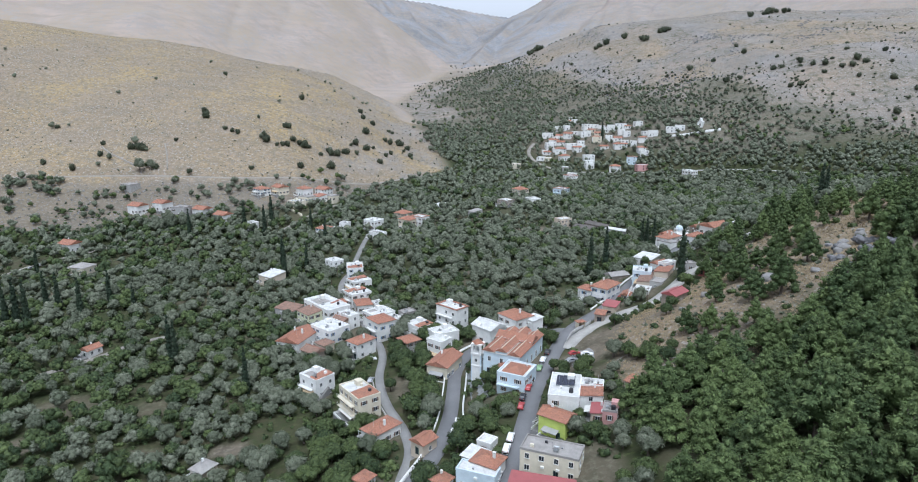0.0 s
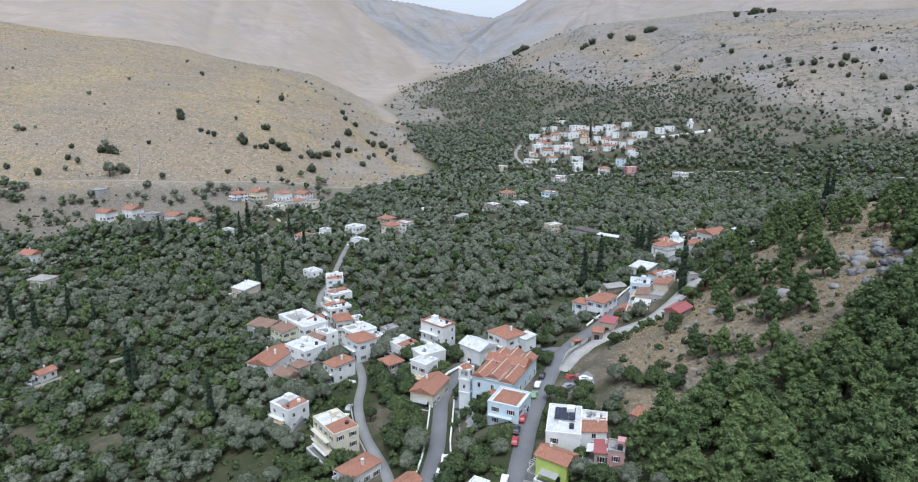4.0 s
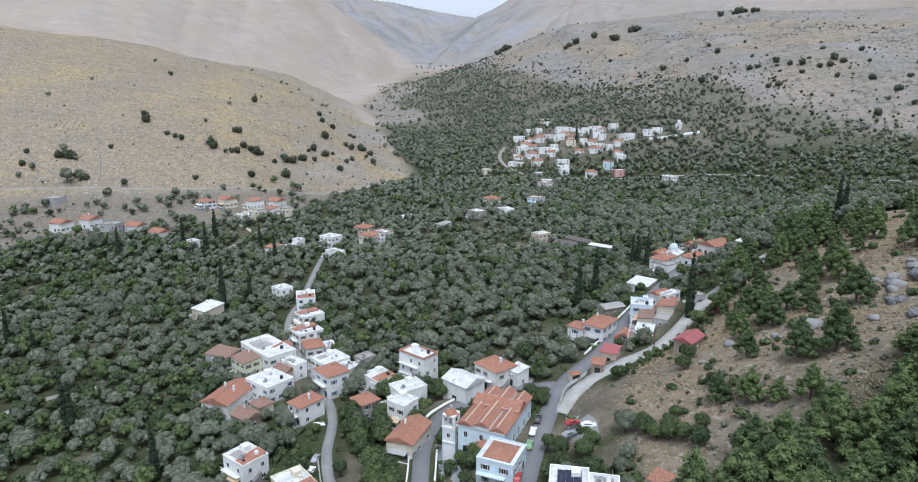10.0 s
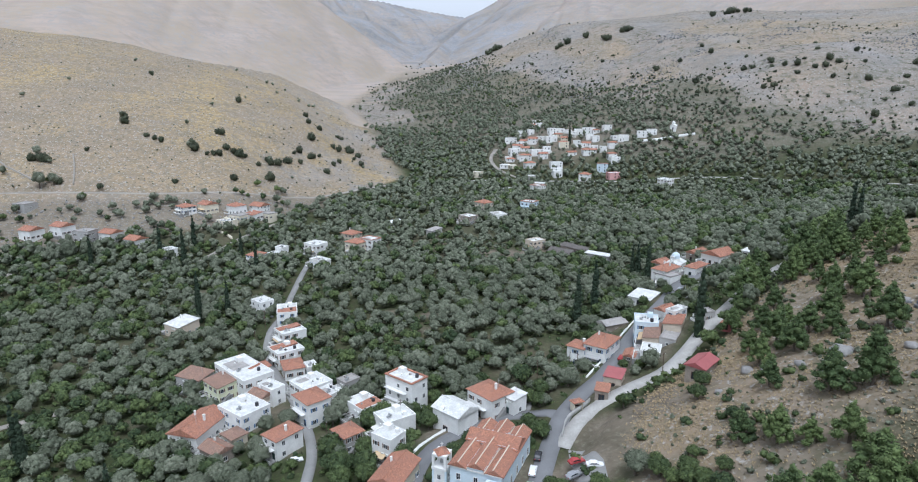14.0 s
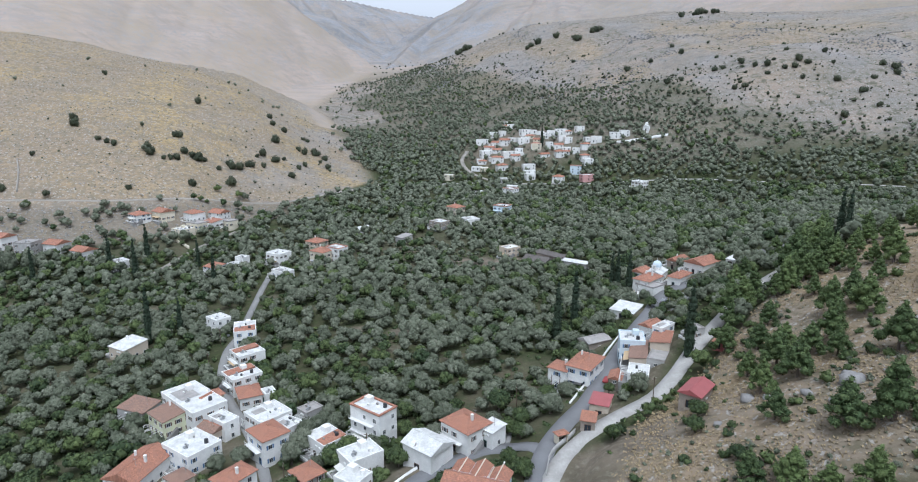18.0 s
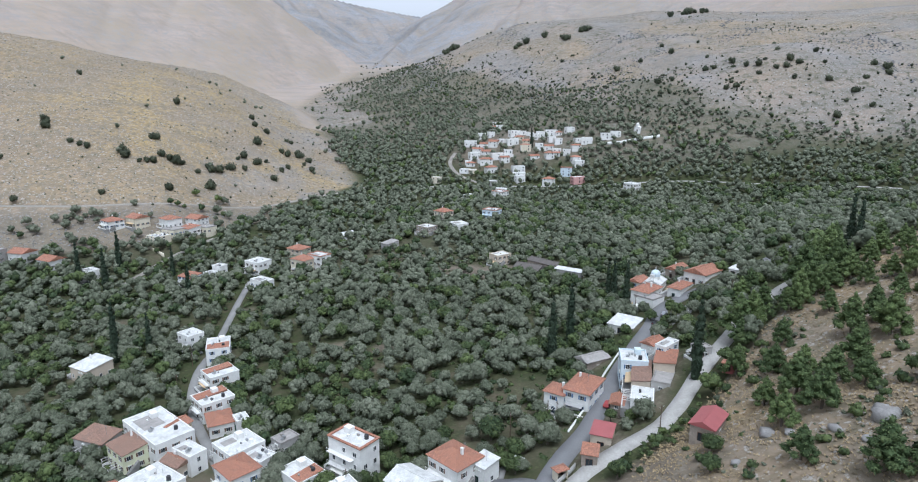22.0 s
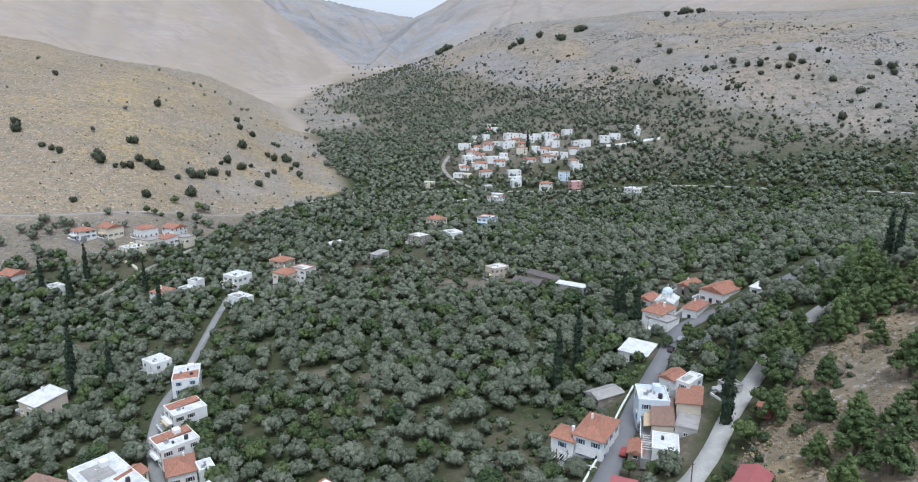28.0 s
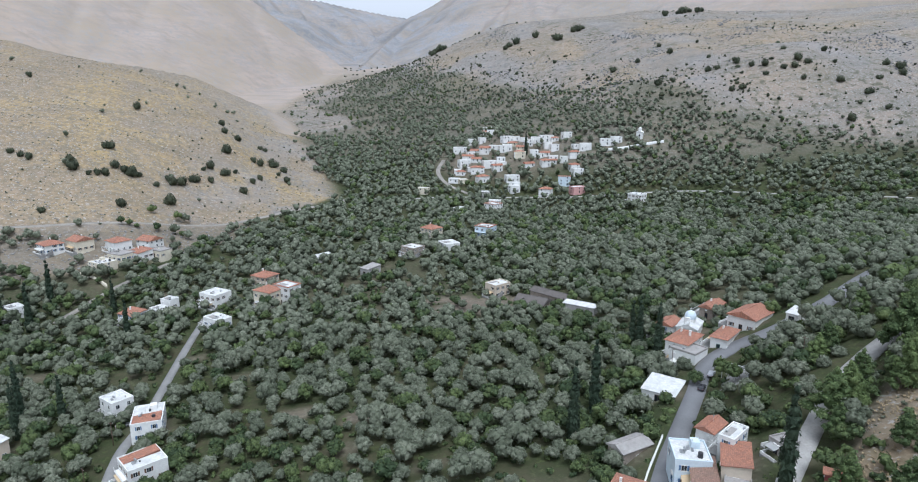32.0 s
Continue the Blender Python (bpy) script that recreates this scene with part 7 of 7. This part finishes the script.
loose_stones("upland_stones", 50, 760, 640, 1420, 4.2, lambda x, y: 0.75 * step(land(x, y), 80, 125) * step(1 - 2 * np.abs(smooth_noise(x + 0.5 * y, y - 0.5 * x, 85, 65) - 0.5), 0.80, 0.95) * step(smooth_noise(x, y, 150, 66), 0.3, 0.6), 0.5, 1.9, 66, "grey limestone outcrops on the eastern hillside", PALE_ROCK)


def dry_grass():
    p, rng = scatter(44, 175, 150, 300, 0.7, 71, 0.5)
    w = on_spur(p[:, 0], p[:, 1]) * (0.25 + 0.75 * step(smooth_noise(p[:, 0], p[:, 1], 9, 72), 0.3, 0.6))
    p = p[(rng.rand(len(p)) < 0.75 * w)]
    p = p[near_way(p[:, 0], p[:, 1])[0] > 0.4]
    n, k = len(p), 4
    z = surface(p[:, 0], p[:, 1])
    a = rng.uniform(0, 6.28, (n, k))
    tall = rng.uniform(0.12, 0.36, (n, k))
    base = np.stack([p[:, 0:1] + 0.12 * np.cos(a), p[:, 1:2] + 0.12 * np.sin(a), z[:, None] + 0 * a - 0.05], -1)
    tip = base + np.stack([0.45 * np.cos(a), 0.45 * np.sin(a), tall], -1)
    side = np.stack([-np.sin(a), np.cos(a), 0 * a], -1) * 0.26
    V = np.stack([base - side, base + side, tip], 2).reshape(-1, 3)
    me = raw_mesh("dry_grass", V, np.arange(len(V)).reshape(-1, 3), STRAW, np.repeat(rng.rand(n), k * 3))
    tagged(new("dry_grass", me), "straw-coloured dry grass tufts on the spur", "grass", kind="stuff")


dry_grass()


# ---- street things ----
PAINT = {"white": plain("white_car_paint", (0.75, 0.75, 0.75), 0.25, vary=0.04, bump=0), "black": plain("black_car_paint", (0.03, 0.03, 0.035), 0.25, bump=0),
         "red": plain("red_car_paint", (0.35, 0.05, 0.05), 0.25, vary=0.05, bump=0), "silver": plain("silver_car_paint", (0.42, 0.43, 0.45), 0.3, 0.5, bump=0),
         "green": plain("green_car_paint", (0.20, 0.33, 0.16), 0.3, vary=0.05, bump=0)}
RUBBER = plain("black_rubber", (0.02, 0.02, 0.02), 0.85)
LAMP = plain("lamp_glass", (0.7, 0.7, 0.65), 0.15, bump=0)
CAR_BASE = {}


def car_mesh(van):
    """Body and cabin shells; the car faces +x."""
    out = []
    high = 1.9 if van else 1.42
    for name, prof in (("body", [(-2.1, 0.35), (2.05, 0.35), (2.12, 0.62), (1.9, 0.82), (0.95, 0.92), (-1.9, 0.95), (-2.12, 0.75)]),
                       ("cabin", [(-1.95, 0.93), (1.05, 0.90), (0.45, high - 0.04), (-1.75, high)] if van else [(-1.7, 0.93), (1.0, 0.90), (0.25, high), (-1.15, high)]),
                       ("glazing", [(-1.6, 1.02), (0.86, 1.0), (0.32, high - 0.12), (-1.5, high - 0.12)] if van else [(-1.52, 1.0), (0.85, 0.98), (0.22, high - 0.1), (-1.12, high - 0.1)])):
        bm = bmesh.new()
        half = {"body": 0.86, "cabin": 0.74, "glazing": 0.765}[name]
        a = [bm.verts.new((x, -half, z)) for x, z in prof]
        b = [bm.verts.new((x, half, z)) for x, z in prof]
        bm.faces.new(a)
        bm.faces.new(b[::-1])
        for i in range(len(prof)):
            j = (i + 1) % len(prof)
            bm.faces.new((a[j], a[i], b[i], b[j]))
        if name != "glazing":
            bmesh.ops.bevel(bm, geom=bm.edges[:], offset=0.09, segments=1, affect="EDGES")
        me = bpy.data.meshes.new(name)
        bm.to_mesh(me)
        bm.free()
        out.append(me)
    return out


def car(x, y, heading, colour, van=False):
    if (colour, van) not in CAR_BASE:
        body, cabin, glass = car_mesh(van)
        word = "small van" if van else "car"
        base = root("parked_van" if van else "parked_car", 0, 0, 0, 0, f"{colour} {word} parked at the roadside", "van" if van else "car", "parked cars")
        piece("body", body, PAINT[colour], base)
        piece("cabin", cabin, PAINT[colour], base)
        piece("glazing", glass, GLASS, base)
        wheel_me = bpy.data.meshes.new("wheel")
        bm = tube(bmesh.new(), 0, 0, -0.1, 0.1, 0.31, 0.31, 12)
        bm.to_mesh(wheel_me)
        bm.free()
        wheel_me.materials.append(RUBBER)
        rim_me = bpy.data.meshes.new("rim")
        bm = tube(bmesh.new(), 0, 0, -0.115, 0.115, 0.18, 0.18, 10)
        bm.to_mesh(rim_me)
        bm.free()
        rim_me.materials.append(STEEL)
        for sx in (-1.3, 1.32):
            for sy in (-0.78, 0.78):
                wh = piece("wheel", wheel_me, None, base)
                wh.matrix_local = pose(sx, sy, 0.31, 90)
                piece("rim", rim_me, None, wh)
        for sy in (-0.6, 0.6):
            part("headlight", blocks((2.0, sy - 0.18, 0.62, 2.1, sy + 0.18, 0.76)), LAMP, base)
            part("tail_light", blocks((-2.13, sy - 0.16, 0.66, -2.05, sy + 0.16, 0.82)), PAINT["red"], base)
        CAR_BASE[(colour, van)] = base
        made = base
    else:
        made = None
    gap, high = near_way(np.array([x]), np.array([y]))
    z = float(high[0]) + 0.05 if gap[0] < 1.2 else top(x, y)
    m = pose(x, y, z, 0, 0, heading)
    if made:
        made.matrix_world = m
    else:
        copy_thing(CAR_BASE[(colour, van)], m)


for _x, _y, _a, _c in [(30.6, 203.8, 72, "black"), (28.2, 197.6, 72, "white"), (26.2, 191.2, 74, "green"), (23.0, 184.0, 74, "black"), (21.2, 177.6, 75, "red"), (18.9, 171.6, 75, "black"), (17.9, 166.4, 76, "red"), (13.6, 150.2, 76, "white"), (12.2, 145.4, 76, "white"), (11.0, 140.6, 75, "black"), (9.3, 134.4, 72, "white"),
                     (-0.4, 168.0, 85, "white"), (-1.6, 162.4, 80, "white"), (38.6, 197.3, 20, "red"), (36.6, 192.0, 30, "silver"), (42.0, 193.4, -5, "white"), (68.5, 255.9, 55, "red"),
                     (104.2, 304.2, 50, "black"), (110.6, 310.5, 48, "silver"), (140.0, 358.9, 20, "silver"), (-68.1, 347.0, 30, "silver"), (-33.6, 225.3, 20, "white"), (-31.2, 206.6, 80, "silver"), (-31.6, 200.8, 80, "white"), (-262.1, 365.9, 60, "white"), (-260.3, 371.2, 60, "silver"), (-258, 376.7, 60, "white")]:
    car(_x, _y, _a, _c)
car(38.6, 238.6, 40, "white", True)


def utility_pole(x, y, tall, turn):
    base = root("utility_pole", x, y, top(x, y), turn, "dark wooden utility pole with a crossarm", "pole", "utility poles")
    part("post", tube(bmesh.new(), 0, 0, -0.5, tall, 0.14, 0.09, 7), WOOD, base)
    part("crossarm", blocks((-0.8, -0.05, tall - 0.7, 0.8, 0.05, tall - 0.58)), WOOD, base)
    for k in (-0.7, 0.0, 0.7):
        part("insulator", tube(bmesh.new(), k, 0, tall - 0.58, tall - 0.4, 0.05, 0.04, 6), FRAME, base)


for _i, (_x, _y) in enumerate([(72, 230.5), (8.5, 229.5), (50.5, 254), (39.5, 252), (-25.5, 231), (52.5, 252), (125, 292), (-65.5, 312), (-4.5, 240), (-67, 336), (104, 322), (21.5, 150), (-9.5, 140)]):
    utility_pole(_x, _y, 8.0, 30 + 15 * _i)


def round_tree(x, y, size):
    """A clipped round-headed street tree."""
    single_plant("broadleaf_tree", x, y, size, x * 13, 2, label="dark green round street tree by the church")


for _x, _y, _s in [(33, 214, 1.05), (34, 238, 0.9), (37, 234, 0.85)]:
    round_tree(_x, _y, _s)


def shrine(x, y):
    base = root("bus_shelter", x, y, top(x, y), 20, "small shelter with an orange tiled roof at the junction", "shelter")
    part("roof", pitched(3.2, 2.2, 2.4, 0.6, 0.25, True), ROOFS["orange"], base)
    part("wall", blocks((-1.5, 0.8, -0.5, 1.5, 1.0, 2.35), (-1.5, -1.0, -0.5, -1.3, 0.8, 2.35), (1.3, -1.0, -0.5, 1.5, 0.8, 2.35)), WALLS["cream"], base)
    part("bench", blocks((-1.2, 0.3, 0.4, 1.2, 0.75, 0.48), (-1.1, 0.4, -0.3, -1.0, 0.7, 0.4), (1.0, 0.4, -0.3, 1.1, 0.7, 0.4)), WOOD, base)


shrine(46.0, 226.5)


def frame_pergola(x, y, turn):
    """A white timber frame over a terrace."""
    base = root("pergola", x, y, float(ground_z([x], [y])[0]) + 0.1, turn, "white timber pergola frame on the terrace", "pergola")
    for sx in (-3.6, 0, 3.6):
        for sy in (-1.6, 1.6):
            part("post", blocks((sx - 0.09, sy - 0.09, -1.0, sx + 0.09, sy + 0.09, 2.5)), FRAME, base)
        part("beam", blocks((sx - 0.1, -1.9, 2.5, sx + 0.1, 1.9, 2.68)), FRAME, base)
    for sy in (-1.6, 0, 1.6):
        part("rail", blocks((-4.0, sy - 0.08, 2.68, 4.0, sy + 0.08, 2.82)), FRAME, base)


frame_pergola(113.5, 302.5, -55)


def kiosk(x, y, turn):
    base = root("kiosk", x, y, top(x, y) + 0.1, turn, "small red hut with an orange tiled roof beside the lane", "hut")
    part("wall", blocks((-1.5, -1.1, -0.8, 1.5, 1.1, 2.1)), ROOFS["red"], base)
    part("roof", pitched(3.0, 2.2, 2.1, 0.55, 0.45, True), ROOFS["orange"], base)
    put_window(base, pose(0, -1.1, 0.0), 0.8, 1.9, True, "brown", True)
    put_window(base, pose(-1.5, 0, 0.9, 0, 0, -90), 0.7, 0.7, False, "green", True)


kiosk(98.6, 246.6, -40)
